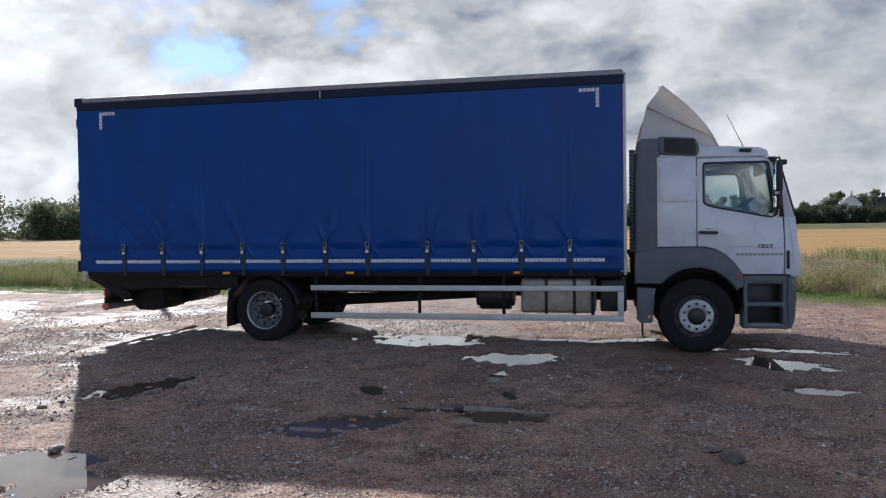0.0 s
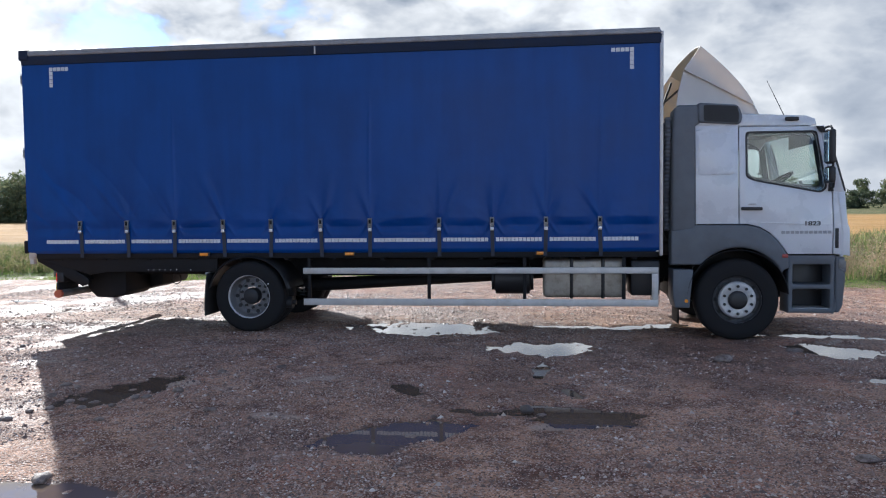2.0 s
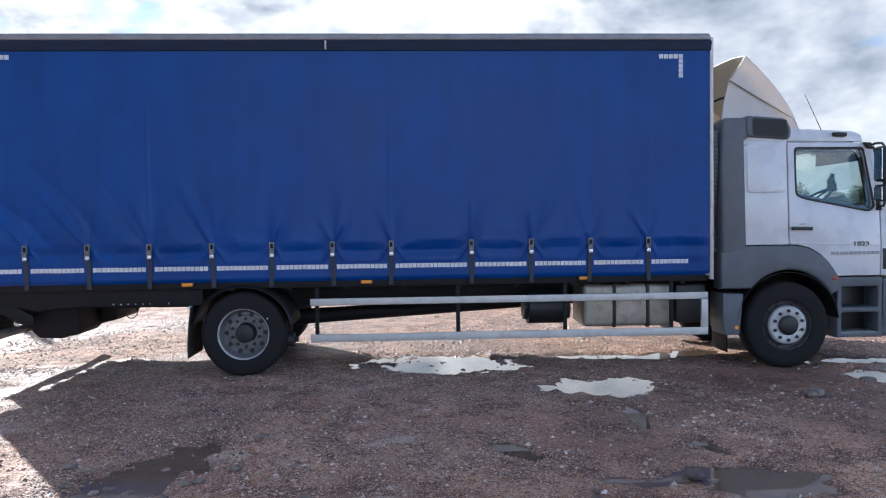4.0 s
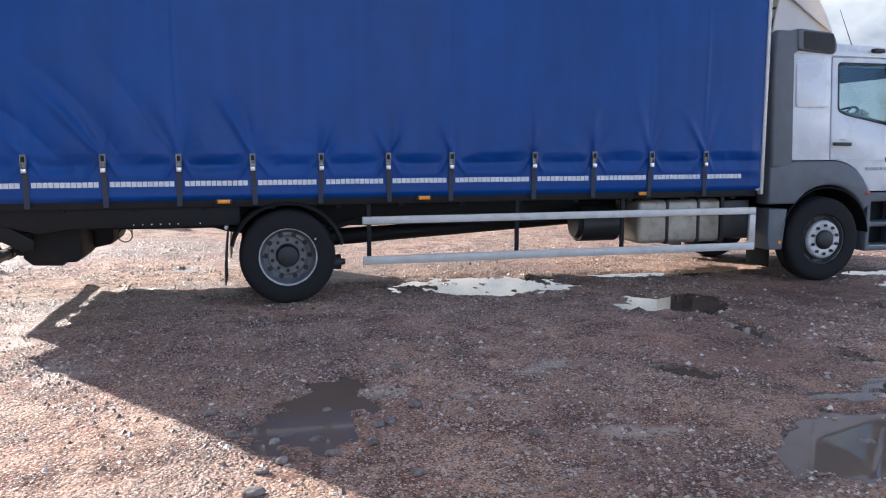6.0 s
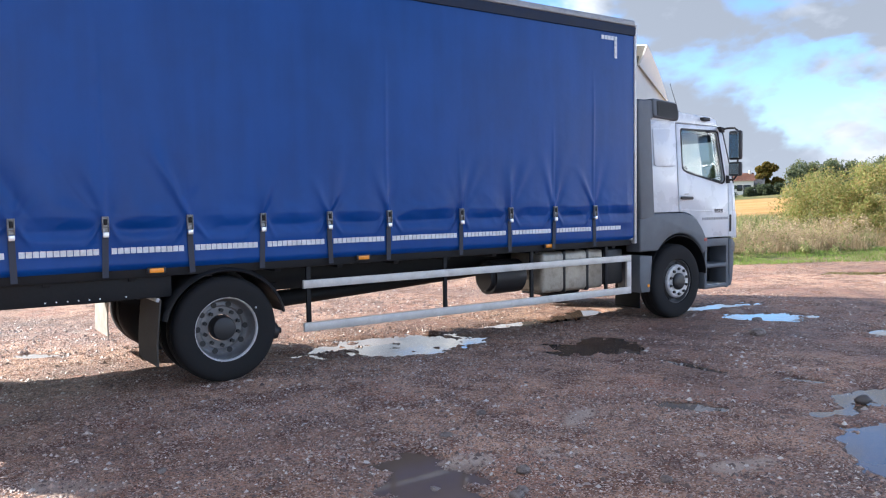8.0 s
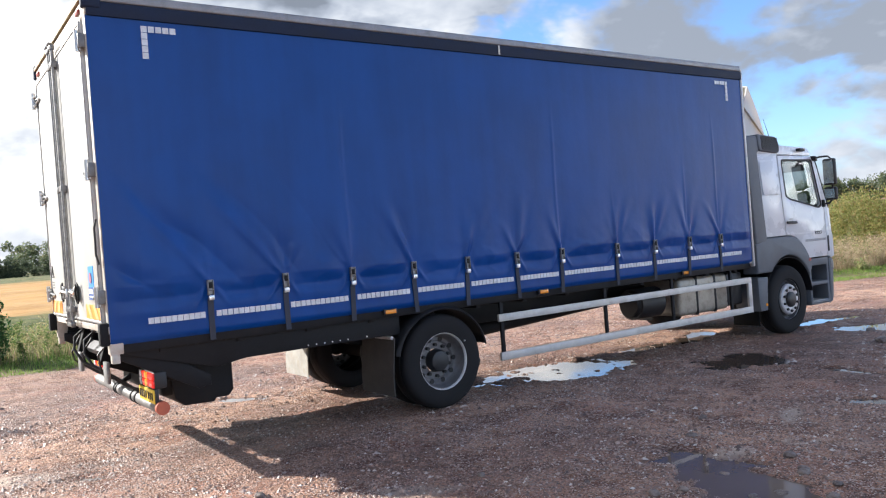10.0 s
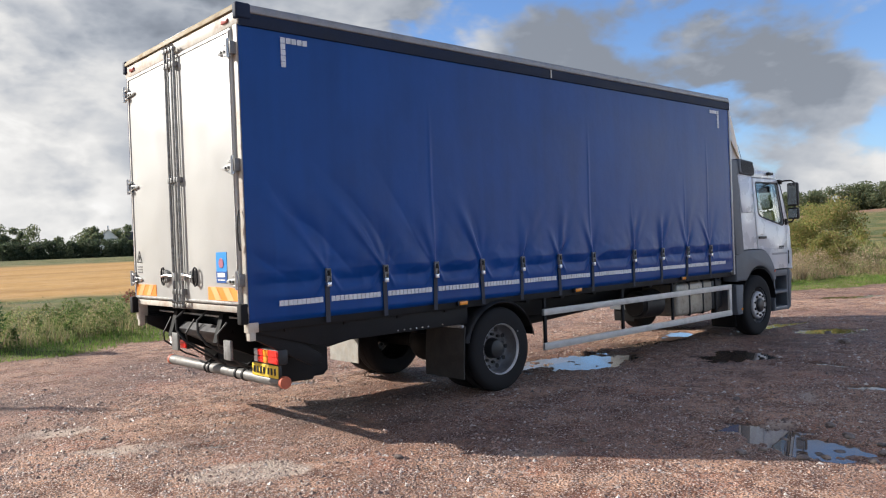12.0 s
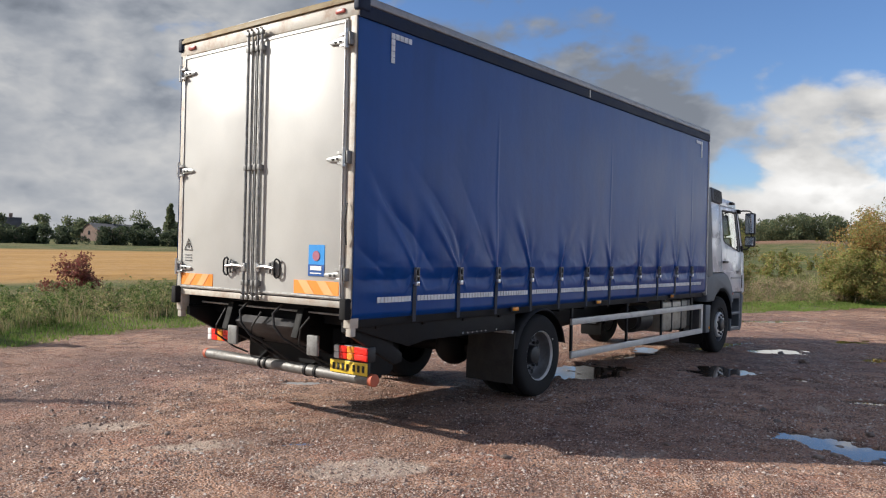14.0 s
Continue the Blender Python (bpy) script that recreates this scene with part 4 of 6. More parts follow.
# top rail, roof, front bulkhead, floor
bm = slab([(BACK, RAIL - 0.01), (FRONT, RAIL - 0.01), (FRONT + 0.01, TOP - 0.075), (FRONT - 0.01, TOP - 0.068), (BACK, TOP - 0.068)], -0.034, 0.05, 0.006)
top_rail = part("top_rail", bm, M_RAIL, truck, "dark rubber-faced top rail above the curtain")
mirrored(top_rail)
bm = slab([(BACK, TOP - 0.066), (FRONT - 0.005, TOP - 0.066), (FRONT + 0.005, TOP - 0.045), (FRONT - 0.02, TOP + 0.008), (BACK, TOP + 0.008)], -0.038, 0.02, 0.016, seg=3)
cap = part("roof_trim", bm, M_TRIM, truck, "aluminium trim along the roof edge")
mirrored(cap)
part("rail_joint", box(-4.345, -4.325, -0.042, -0.03, RAIL, TOP - 0.07, 0.003), M_ALU, top_rail)
rows = [[(x, NEAR + 0.02 + (FAR - 0.04) * t, TOP - 0.01 + 0.035 * math.sin(math.pi * t)) for t in np.linspace(0, 1, 9)] for x in np.linspace(BACK, FRONT, 14)]
part("roof_sheet", sheet(rows, thick=0.006), M_ROOFWHITE, truck, "pale translucent roof sheet")
bm = box(FRONT - 0.05, FRONT + 0.005, NEAR + 0.0, FAR - 0.0, 1.06, TOP - 0.03, 0.012)
bulkhead = part("front_bulkhead", bm, M_ALU, truck, "pale front bulkhead of the load body")
post = part("corner_post", box(FRONT - 0.012, FRONT + 0.03, -0.03, 0.03, 1.02, TOP - 0.035, 0.01), M_ALU, truck, "aluminium front corner post")
mirrored(post)
part("load_floor", box(BACK + 0.34, FRONT - 0.02, 0.05, FAR - 0.05, 1.06, 1.16, 0.01), M_CHASSIS, truck)
rave = part("side_rave", box(BACK + 0.05, FRONT - 0.02, 0.025, 0.075, 1.0, 1.14, 0.006), M_CHASSIS, truck, "black steel side rail under the hem")
mirrored(rave)
for x in np.linspace(BACK + 0.4, FRONT - 0.3, 13):
    part("cross_bearer", box(x - 0.03, x + 0.03, 0.06, FAR - 0.06, 0.97, 1.06, 0.004), M_CHASSIS, truck)


# side marker lamps
for x in (-5.89, -3.93, -1.48):
    lamp = part("side_marker_lamp", box(x - 0.075, x + 0.075, -0.012, 0.02, 1.028, 1.082, 0.006), M_BLACK, truck, "amber side marker lamp")
    part("lens", box(x - 0.058, x + 0.058, -0.022, -0.008, 1.036, 1.074, 0.006), M_AMBER, lamp, "amber lens")

# chassis
bm = slab([(-8.0, 0.74), (1.9, 0.66), (1.9, 0.90), (-8.0, 0.98)], 0.82, 0.90, 0.006)
rail = part("chassis_rail", bm, M_CHASSIS, truck, "black channel chassis rail")
mirrored(rail)
for x in (-7.3, -6.3, -4.4, -3.2, -1.9, -0.6, 0.6):
    part("crossmember", box(x - 0.05, x + 0.05, 0.88, FAR - 0.88, 0.72, 0.92, 0.01), M_CHASSIS, truck)
part("prop_shaft", rod((-4.9, MIDDLE, 0.53), (-0.5, MIDDLE, 0.74), 0.10, 16, None, 0.055), M_CHASSIS, truck, "black propeller shaft")
part("gearbox", box(-0.5, 0.2, 0.98, 1.55, 0.58, 0.98, 0.08, 3), M_CHASSIS, truck)
part("engine", box(0.2, 1.7, 0.85, 1.7, 0.4, 1.2, 0.08, 3), M_CHASSIS, truck)
bm = rod((-5.3, 0.35, 0.5), (-5.3, FAR - 0.35, 0.5), 0.09, 14)
bmesh.ops.create_uvsphere(bm, u_segments=16, v_segments=10, radius=0.24, matrix=Matrix.Translation((-5.3, MIDDLE, 0.5)))
part("rear_axle", bm, M_CHASSIS, truck, "black drive axle with its round casing")
part("front_axle", box(0.78, 1.02, 0.3, FAR - 0.3, 0.38, 0.52, 0.03), M_CHASSIS, truck)
for x, z, reach in ((-5.3, 0.62, 0.8), (0.9, 0.56, 0.75)):
    rows = [[(x + reach * t, 0.76 + w, z + 0.13 * t * t) for w in (0, 0.08)] for t in np.linspace(-1, 1, 9)]
    spring = part("leaf_spring", sheet(rows, thick=0.05), M_CHASSIS, truck)
    mirrored(spring)
part("spare_tank", rod((-3.6, 1.95, 0.72), (-2.6, 1.95, 0.72), 0.17, 18), M_BLACK, truck, "black air reservoir")
bm = rod((-5.0, 0.22, 0.40), (-4.72, 0.22, 0.40), 0.078, 16)
bmesh.ops.bevel(bm, geom=[e for e in bm.edges if e.calc_face_angle(0) > 1.0], offset=0.045, segments=4, affect="EDGES")
part("exhaust_tip", bm, M_BLACK, truck, "rounded black exhaust end beside the tyre")

# fuel tank with straps, and the dark tank behind it
bm = box(-1.46, -0.42, 0.14, 0.74, 0.48, 0.97, 0.05, 3)
tank = part("fuel_tank", bm, M_TANK, truck, "dull aluminium fuel tank with two dark straps")
for x in (-1.10, -0.71):
    part("tank_strap", box(x - 0.028, x + 0.028, 0.128, 0.752, 0.465, 0.985, 0.06, 3), M_BLACK, tank, "black tank strap")
part("filler_cap", rod((-1.3, 0.30, 0.96), (-1.3, 0.30, 1.0), 0.06, 16), M_BLACK, tank)
bm = rod((-2.12, 0.42, 0.70), (-1.58, 0.42, 0.70), 0.20, 22)
bmesh.ops.bevel(bm, geom=[e for e in bm.edges if len(e.link_faces) == 2 and e.calc_face_angle(0) > 1.0], offset=0.05, segments=3, affect="EDGES")
part("air_tank", bm, M_BLACK, truck, "black cylindrical tank under the body")
part("battery_box", box(-0.36, 0.0, 0.2, 0.7, 0.5, 0.95, 0.03), M_BLACK, truck)


# side guards
def side_guard():
    bm = slab([(-4.56, 0.795), (-0.045, 0.795), (-0.045, 0.872), (-4.56, 0.872)], 0.018, 0.055, 0.008)
    upper = part("side_guard", bm, M_ALU, truck, "aluminium two-rail side guard between the axles")
    part("guard_rail", slab([(-4.56, 0.385), (-0.045, 0.385), (-0.045, 0.470), (-4.56, 0.470)], 0.018, 0.055, 0.008), M_ALU, upper, "lower aluminium rail")
    part("guard_end", slab([(-0.125, 0.472), (-0.045, 0.472), (-0.045, 0.793), (-0.125, 0.793)], 0.018, 0.055, 0.008), M_ALU, upper, "upright aluminium end")
    for x in (-4.49, -2.91, -1.69, -0.46):
        bm = box(x - 0.022, x + 0.022, 0.056, 0.085, 0.42, 1.06, 0.004)
        box(x - 0.022, x + 0.022, 0.085, 0.45, 0.98, 1.02, 0.004, 1, bm)
        part("guard_post", bm, M_CHASSIS, upper, "dark steel bracket")
    return upper


side_guard()


# ---- wheels ----
def tyre_mesh(c, r=0.475, width=0.275, grow=0.985):
    rim = 0.278
    half = [(rim, 0.020), (rim + 0.012, 0.004), (rim + 0.05, -0.004 + 0.004), (r * 0.80, -0.010 + 0.010), (r * 0.90, 0.002), (r * 0.955, 0.014), (r * 0.985, 0.032), (r, 0.050)]
    prof = half + [(r + 0.002, 0.085), (r - 0.010, 0.088), (r - 0.010, 0.098), (r + 0.004, 0.101), (r + 0.005, width / 2)]
    prof = prof + [(a, width - d) for a, d in reversed(prof[:-1])]
    return lathe(shrink(prof, grow), c, 64)


def front_wheel(x, z, y, face):
    c = (x, y, z)
    tyre = tyre_mesh(c, grow=1.045)
    prof = [(0.100, 0.03), (0.100, -0.004), (0.122, -0.010), (0.178, -0.008), (0.192, 0.004), (0.198, 0.030)]
    well = [(0.197, 0.026), (0.207, 0.050), (0.235, 0.085), (0.262, 0.075), (0.272, 0.045), (0.279, 0.026)]
    lip = [(0.277, 0.035), (0.280, 0.020), (0.290, 0.008), (0.299, 0.010), (0.298, 0.03), (0.275, 0.10), (0.272, 0.26)]
    wheel = part("front_wheel", tyre, M_RUBBER, truck, "front wheel with worn black tyre and bare steel disc")
    part("rim", lathe(shrink(prof, 1.14), c, 64), M_DISC, wheel, "grey steel wheel disc", 30)
    part("rim_well", lathe(shrink(well, 1.045), c, 64), M_RIMDARK, wheel, "dark recess of the wheel disc", 30)
    part("rim_lip", lathe(shrink(lip, 1.045), c, 64), M_LIP, wheel, "bright worn rim lip", 30)
    part("hub", lathe([(0.116, 0.02), (0.112, -0.030), (0.098, -0.044), (0.07, -0.050), (0.0, -0.052)], c, 32), M_BLACK, wheel, "dark oily hub")
    for k in range(10):
        a = 2 * math.pi * (k + 0.5) / 10
        p = (x + 0.168 * math.cos(a), y, z + 0.168 * math.sin(a))
        part("wheel_nut", rod((p[0], p[1] + 0.01, p[2]), (p[0], p[1] - 0.034, p[2]), 0.019, 6), M_BLACK, wheel)
        q = (x + 0.250 * math.cos(a + 0.314), y + 0.078, z + 0.250 * math.sin(a + 0.314))
        part("hand_hole", rod((q[0], q[1] - 0.008, q[2]), (q[0], q[1] + 0.02, q[2]), 0.024, 12), M_INK, wheel)
    return wheel


def rear_wheel(x, z, y):
    c = (x, y, z)
    wheel = part("rear_wheel", tyre_mesh(c), M_RUBBER, truck, "outer rear wheel with worn black tyre and deep steel rim")
    prof = [(0.276, 0.030), (0.270, 0.07), (0.262, 0.125), (0.246, 0.150)]
    part("wheel_disc", lathe(shrink([(0.247, 0.148), (0.236, 0.157), (0.205, 0.150), (0.190, 0.165), (0.12, 0.165)]), c, 64), M_RIM, wheel, "dirty dished disc", 30)
    part("rim_lip", lathe(shrink([(0.300, 0.016), (0.296, 0.006), (0.286, 0.006), (0.279, 0.016), (0.275, 0.034)]), c, 64), M_LIP, wheel, "bright worn rim lip", 30)
    part("rim", lathe(shrink(prof), c, 64), M_RIM, wheel, "grey steel rim, dished inwards", 30)
    part("hub", lathe([(0.112, 0.17), (0.108, 0.085), (0.098, 0.065), (0.06, 0.052), (0.0, 0.050)], c, 40), M_BLACK, wheel, "dark oily hub")
    for k in range(10):
        a = 2 * math.pi * (k + 0.5) / 10
        p = (x + 0.158 * math.cos(a), y + 0.165, z + 0.158 * math.sin(a))
        part("wheel_nut", rod((p[0], p[1] + 0.01, p[2]), (p[0], p[1] - 0.036, p[2]), 0.018, 6), M_INK, wheel)
        q = (x + 0.216 * math.cos(a + 0.314), y + 0.152, z + 0.216 * math.sin(a + 0.314))
        bm = rod((q[0], q[1] - 0.006, q[2]), (q[0], q[1] + 0.02, q[2]), 0.026, 12)
        part("hand_hole", bm, M_INK, wheel)
    part("valve", rod((x + 0.25, y + 0.03, z + 0.16), (x + 0.27, y - 0.004, z + 0.175), 0.009, 8), M_CHROME, wheel, "bright valve stem")
    inner = part("inner_tyre", tyre_mesh((x, y + 0.315, z)), M_RUBBER, wheel, "inner twin tyre")
    return wheel


def shrink(profile, k=0.985):
    return [(r * k, d) for r, d in profile]


def mirror_family(ob):
    """A part and its own parts, on the far side too."""
    twin = mirrored(ob)
    for child in ob.children:
        t = mirrored(child)
        t.parent = twin
        t.location = AT[t] - AT[twin]
    return twin


mirror_family(front_wheel(0.90, 0.468, 0.045, -1))
mirror_family(rear_wheel(-5.30, 0.492, 0.015))


# rear mudguards and flaps
def rear_guard():
    c = (-5.30, 0.50)
    rows = []
    for t in np.linspace(10, 168, 26):
        a = radians(t)
        r = 0.565
        rows.append([(c[0] + r * math.cos(a), y, c[1] + r * math.sin(a) * 0.95 + 0.01) for y in (-0.005, 0.03, 0.32, 0.62, 0.64)])
        rows[-1][0] = (c[0] + 0.535 * math.cos(a), -0.008, c[1] + 0.535 * math.sin(a) * 0.95 + 0.01)
    g = part("mudguard", sheet(rows, thick=0.012), M_BLACK, truck, "black plastic mudguard over the twin wheels")
    rows = [[(-5.88 - 0.03 * math.sin((0.72 - z) * 4), y, z) for y in np.linspace(0.0, 0.62, 5)] for z in np.linspace(0.24, 0.80, 7)]
    part("mud_flap", sheet(rows, thick=0.012), M_FLAPSHADED, g, "hanging rubber mud flap, coloured dark for the truck's shade")
    part("flap_bar", rod((-5.88, 0.02, 0.80), (-5.88, 0.82, 0.80), 0.018, 8), M_STEEL, g)
    return g


far_guard = mirror_family(rear_guard())
# the far flap gets the pale copy, with sunlight in its colour
for piece in far_guard.children:
    if piece.name.startswith("mud_flap"):
        piece.data.materials[0] = M_FLAPSUNLIT
        piece["label"] = "dusty mud flap behind the wheel, coloured pale for sunlight"


# ---- cab ----
def tapered(bm):
    """The cab's sides lean in towards the roof."""
    for v in bm.verts:
        if v.co.z > 1.75:
            v.co.y = MIDDLE + (v.co.y - MIDDLE) * (1 - 0.055 * (v.co.z - 1.75) / 0.9)
    return bm


SIDE = 0.03


def ring_points(points, n=5, r=0.06):
    """Rounds the corners of an outline."""
    out = []
    k = len(points)
    for i in range(k):
        p, a, b = Vector(points[i]), Vector(points[i - 1]), Vector(points[(i + 1) % k])
        u, v = (a - p), (b - p)
        d = min(r, u.length * 0.45, v.length * 0.45)
        u, v = u.normalized() * d, v.normalized() * d
        for j in range(n):
            t = j / (n - 1)
            q = (p + u) * (1 - t) ** 2 + p * 2 * t * (1 - t) + (p + v) * t**2
            out.append((q.x, q.y))
    return out


# the shell: back wall, roof, floor and front panel
bm = box(0.36, 0.42, 0.06, FAR - 0.06, 1.02, 2.70, 0.02)
cab = part("cab", tapered(bm), M_WHITE, truck, "white short-bonnetless day cab with grey lower panels")
part("cab_floor", box(0.43, 2.06, 0.10, FAR - 0.10, 1.15, 1.20, 0.01), M_CHASSIS, cab, "black cab floor")
roof_rows = []
for x, z, inset in ((0.38, 2.60, 0.0), (0.39, 2.70, 0.02), (0.60, 2.745, 0.05), (0.95, 2.765, 0.06), (1.35, 2.755, 0.07), (1.62, 2.725, 0.08), (1.78, 2.685, 0.09), (1.87, 2.625, 0.08), (1.895, 2.565, 0.06)):
    row = []
    for t in np.linspace(-1, 1, 23):
        y = MIDDLE + (1.19 - inset * 0.5) * (abs(t) ** 0.8) * (1 if t > 0 else -1)
        drop = 0.16 * max(0, abs(t) - 0.72) ** 2 / 0.0784
        row.append((x - 0.10 * t * t * (x > 1.7), y, min(z, z - drop + 0.0) if x > 0.38 else z - 0.02))
    roof_rows.append(row)
part("cab_roof", sheet(roof_rows, thick=0.03), M_WHITE, cab, "white rounded cab roof")

door_line = [(0.915, 2.575), (0.915, 1.40), (1.02, 1.395), (1.15, 1.36), (1.27, 1.29), (1.37, 1.19), (1.44, 1.09), (1.48, 1.03), (1.985, 1.03), (1.995, 1.35), (1.975, 1.78), (1.865, 2.48), (1.83, 2.565)]
win_line = ring_points([(1.005, 2.50), (1.005, 1.975), (1.10, 1.935), (1.845, 1.785), (1.90, 1.83), (1.80, 2.495)], 4, 0.05)
door = part("cab_door", tapered(slab(door_line, SIDE, SIDE + 0.05, 0.008, (win_line,))), M_WHITE, cab, "white cab door with a dipped window")
far_door = mirrored(door)
seal_outer = ring_points([(0.985, 2.52), (0.985, 1.96), (1.09, 1.915), (1.85, 1.762), (1.925, 1.82), (1.815, 2.518)], 4, 0.05)
for d in (door, far_door):
    s = part("window_seal", tapered(slab(seal_outer, SIDE - 0.006, SIDE + 0.012, 0.003, (win_line,))), M_INK, door, "black rubber window seal")
    if d is far_door:
        m = mirrored(s)
        m.parent = far_door
        m.location = AT[m] - AT[far_door]
        bpy.data.objects.remove(s)
trim_hole = ring_points([(1.03, 2.47), (1.03, 2.00), (1.12, 1.965), (1.80, 1.825), (1.86, 1.87), (1.77, 2.465)], 4, 0.06)
trim = part("door_trim", tapered(slab(ring_points([(0.93, 2.56), (0.93, 1.42), (1.98, 1.25), (1.965, 1.78), (1.84, 2.55)], 4, 0.05), SIDE + 0.054, SIDE + 0.085, 0.006, (trim_hole,))), M_DASH, door, "dark inner door trim")
m = mirrored(trim)
m.parent = far_door
m.location = AT[m] - AT[far_door]
g = part("window_glass", tapered(slab(win_line, SIDE + 0.02, SIDE + 0.026)), M_GLASS, door, "clear side glass")
g.visible_shadow = False
m = mirrored(g)
m.parent = far_door
m.location = AT[m] - AT[far_door]
m.visible_shadow = False
# handle, number lettering, tape on the door
bm = slab(ring_points([(0.925, 1.565), (1.175, 1.560), (1.175, 1.60), (0.925, 1.605)], 3, 0.015), SIDE - 0.030, SIDE - 0.004, 0.006)
part("door_handle", bm, M_INK, door, "black pull handle")
part("lock_badge", slab(ring_points([(1.00, 1.625), (1.11, 1.625), (1.10, 1.645), (1.02, 1.645)], 3, 0.01), SIDE - 0.006, SIDE, 0.002), M_STEEL, door)
text = bpy.data.curves.new("model_number", "FONT")
text.body, text.size, text.extrude, text.offset = "1823", 0.095, 0.004, 0.002
number = new("model_number", text)
number.rotation_euler = (radians(90), 0, 0)
number.location = Vector((1.655, SIDE - 0.004, 1.375)) - AT[door]
number.parent = door
number.scale = (1.05, 0.75, 1)
text.materials.append(M_BADGE)
number["label"] = "grey model number 1823"
for k in range(11):
    tape_square("tape_square", 1.40 + k * 0.053, 1.442 + k * 0.053, 1.275, 1.310, SIDE - 0.004, door, M_GREYTAPE)
part("door_crease", slab([(0.93, 1.415), (1.98, 1.375), (1.98, 1.388), (0.93, 1.430)], SIDE - 0.006, SIDE + 0.002, 0.002), M_WHITE, door)

# white panel behind the door, and roof side
bm = slab([(0.40, 2.60), (0.40, 1.40), (0.905, 1.40), (0.905, 2.60)], SIDE + 0.004, SIDE + 0.05, 0.008)
panel = part("side_panel", tapered(bm), M_WHITE, cab, "white panel behind the door")
mirrored(panel)
part("pressed_panel", tapered(slab(ring_points([(0.43, 2.50), (0.43, 2.0), (0.86, 2.0), (0.86, 2.50)], 4, 0.05), SIDE - 0.004, SIDE + 0.006, 0.004)), M_WHITE, panel)
bm = slab([(0.40, 2.602), (1.82, 2.578), (1.80, 2.66), (1.70, 2.70), (0.95, 2.735), (0.40, 2.72)], SIDE + 0.012, SIDE + 0.06, 0.012)
gutter = part("roof_side", tapered(bm), M_WHITE, cab)
mirrored(gutter)
# front pillars, windscreen, nose
bm = slab([(1.835, 2.57), (1.875, 2.48), (1.985, 1.78), (2.09, 1.74), (2.14, 1.76), (1.955, 2.45), (1.905, 2.58)], SIDE + 0.02, SIDE + 0.10, 0.01)
pillar = part("front_pillar", tapered(bm), M_WHITE, cab)
mirrored(pillar)
rows = [[(2.135 - 0.265 * t - 0.05 * s * s, MIDDLE + 1.20 * s * (1 - 0.05 * t), 1.76 + 0.82 * t) for s in np.linspace(-1, 1, 15)] for t in np.linspace(0, 1, 5)]
screen = part("windscreen", sheet(rows, thick=0.006), M_GLASS, cab, "curved windscreen")
screen.visible_shadow = False
edge = part("windscreen_edge", tapered(slab([(1.93, 2.52), (2.12, 1.78), (2.145, 1.78), (1.955, 2.53)], SIDE + 0.015, SIDE + 0.09, 0.006)), M_INK, cab, "black windscreen rubber")
mirrored(edge)
rows = []
for x, z in ((2.15, 1.77), (2.175, 1.60), (2.20, 1.40), (2.205, 1.34), (2.215, 1.31), (2.215, 1.0)):
    rows.append([(x - 0.10 * abs(s) ** 4, MIDDLE + 1.235 * s, z) for s in np.linspace(-1, 1, 17)])
part("front_panel", sheet(rows, thick=0.04), M_WHITE, cab, "white front panel")
bm = slab([(2.0, 1.03), (2.09, 1.02), (2.195, 1.005), (2.19, 1.34), (2.165, 1.40), (2.13, 1.76), (1.99, 1.78), (2.005, 1.35)], SIDE + 0.005, SIDE + 0.12, 0.012)
corner = part("corner_panel", bm, M_WHITE, cab, "white corner panel ahead of the door")
mirrored(corner)
part("air_slit", box(2.02, 2.06, SIDE - 0.004, SIDE + 0.02, 1.10, 1.34, 0.006), M_INK, cab)

# grey panels: rear corner, arch, intake
bm = slab([(0.11, 1.31), (0.40, 1.31), (0.40, 2.60), (0.45, 2.63), (0.45, 2.86), (0.20, 2.86), (0.145, 2.80), (0.115, 2.4)], 0.005, 0.34, 0.035, seg=3)
duct = part("air_duct_panel", tapered(bm), M_GREY, cab, "tall dark grey plastic panel behind the cab")
mirrored(duct)
bm = slab(ring_points([(0.42, 2.64), (0.93, 2.605), (0.955, 2.72), (0.90, 2.85), (0.42, 2.885)], 4, 0.05), -0.015, 0.42, 0.03, seg=3)
intake = part("air_intake", tapered(bm), M_GREY, cab, "dark grey air intake with a slotted face")
bm = bmesh.new()
for k in range(7):
    z = 2.665 + k * 0.024
    slab([(0.50, z + 0.012), (0.885, z - 0.012), (0.885, z - 0.002), (0.50, z + 0.022)], -0.024, -0.012, 0, (), bm)
for k in range(10):
    x = 0.52 + k * 0.04
    box(x, x + 0.008, -0.022, -0.010, 2.66, 2.83, 0, 2, bm)
slab(ring_points([(0.49, 2.655), (0.895, 2.625), (0.91, 2.72), (0.875, 2.83), (0.49, 2.855)], 4, 0.03), -0.019, -0.012, 0, (), bm)
part("intake_grille", tapered(bm), M_INK, intake, "black slotted grille")
arch_out = [(0.10, 0.90), (0.10, 1.32), (0.40, 1.39), (0.915, 1.39), (1.02, 1.385), (1.15, 1.35), (1.27, 1.28), (1.37, 1.18), (1.44, 1.08), (1.49, 0.98), (1.50, 0.86)]
arch_in = [(0.90 + 0.575 * math.cos(radians(t)), 0.53 + 0.58 * math.sin(radians(t))) for t in range(28, 142, 8)]
bm = slab(arch_out + [(1.44, 0.84)] + arch_in + [(0.42, 0.90)], SIDE - 0.025, SIDE + 0.22, 0.03, seg=3)
arch = part("wheel_arch", bm, M_GREY, cab, "dark grey plastic wheel arch")
mirrored(arch)
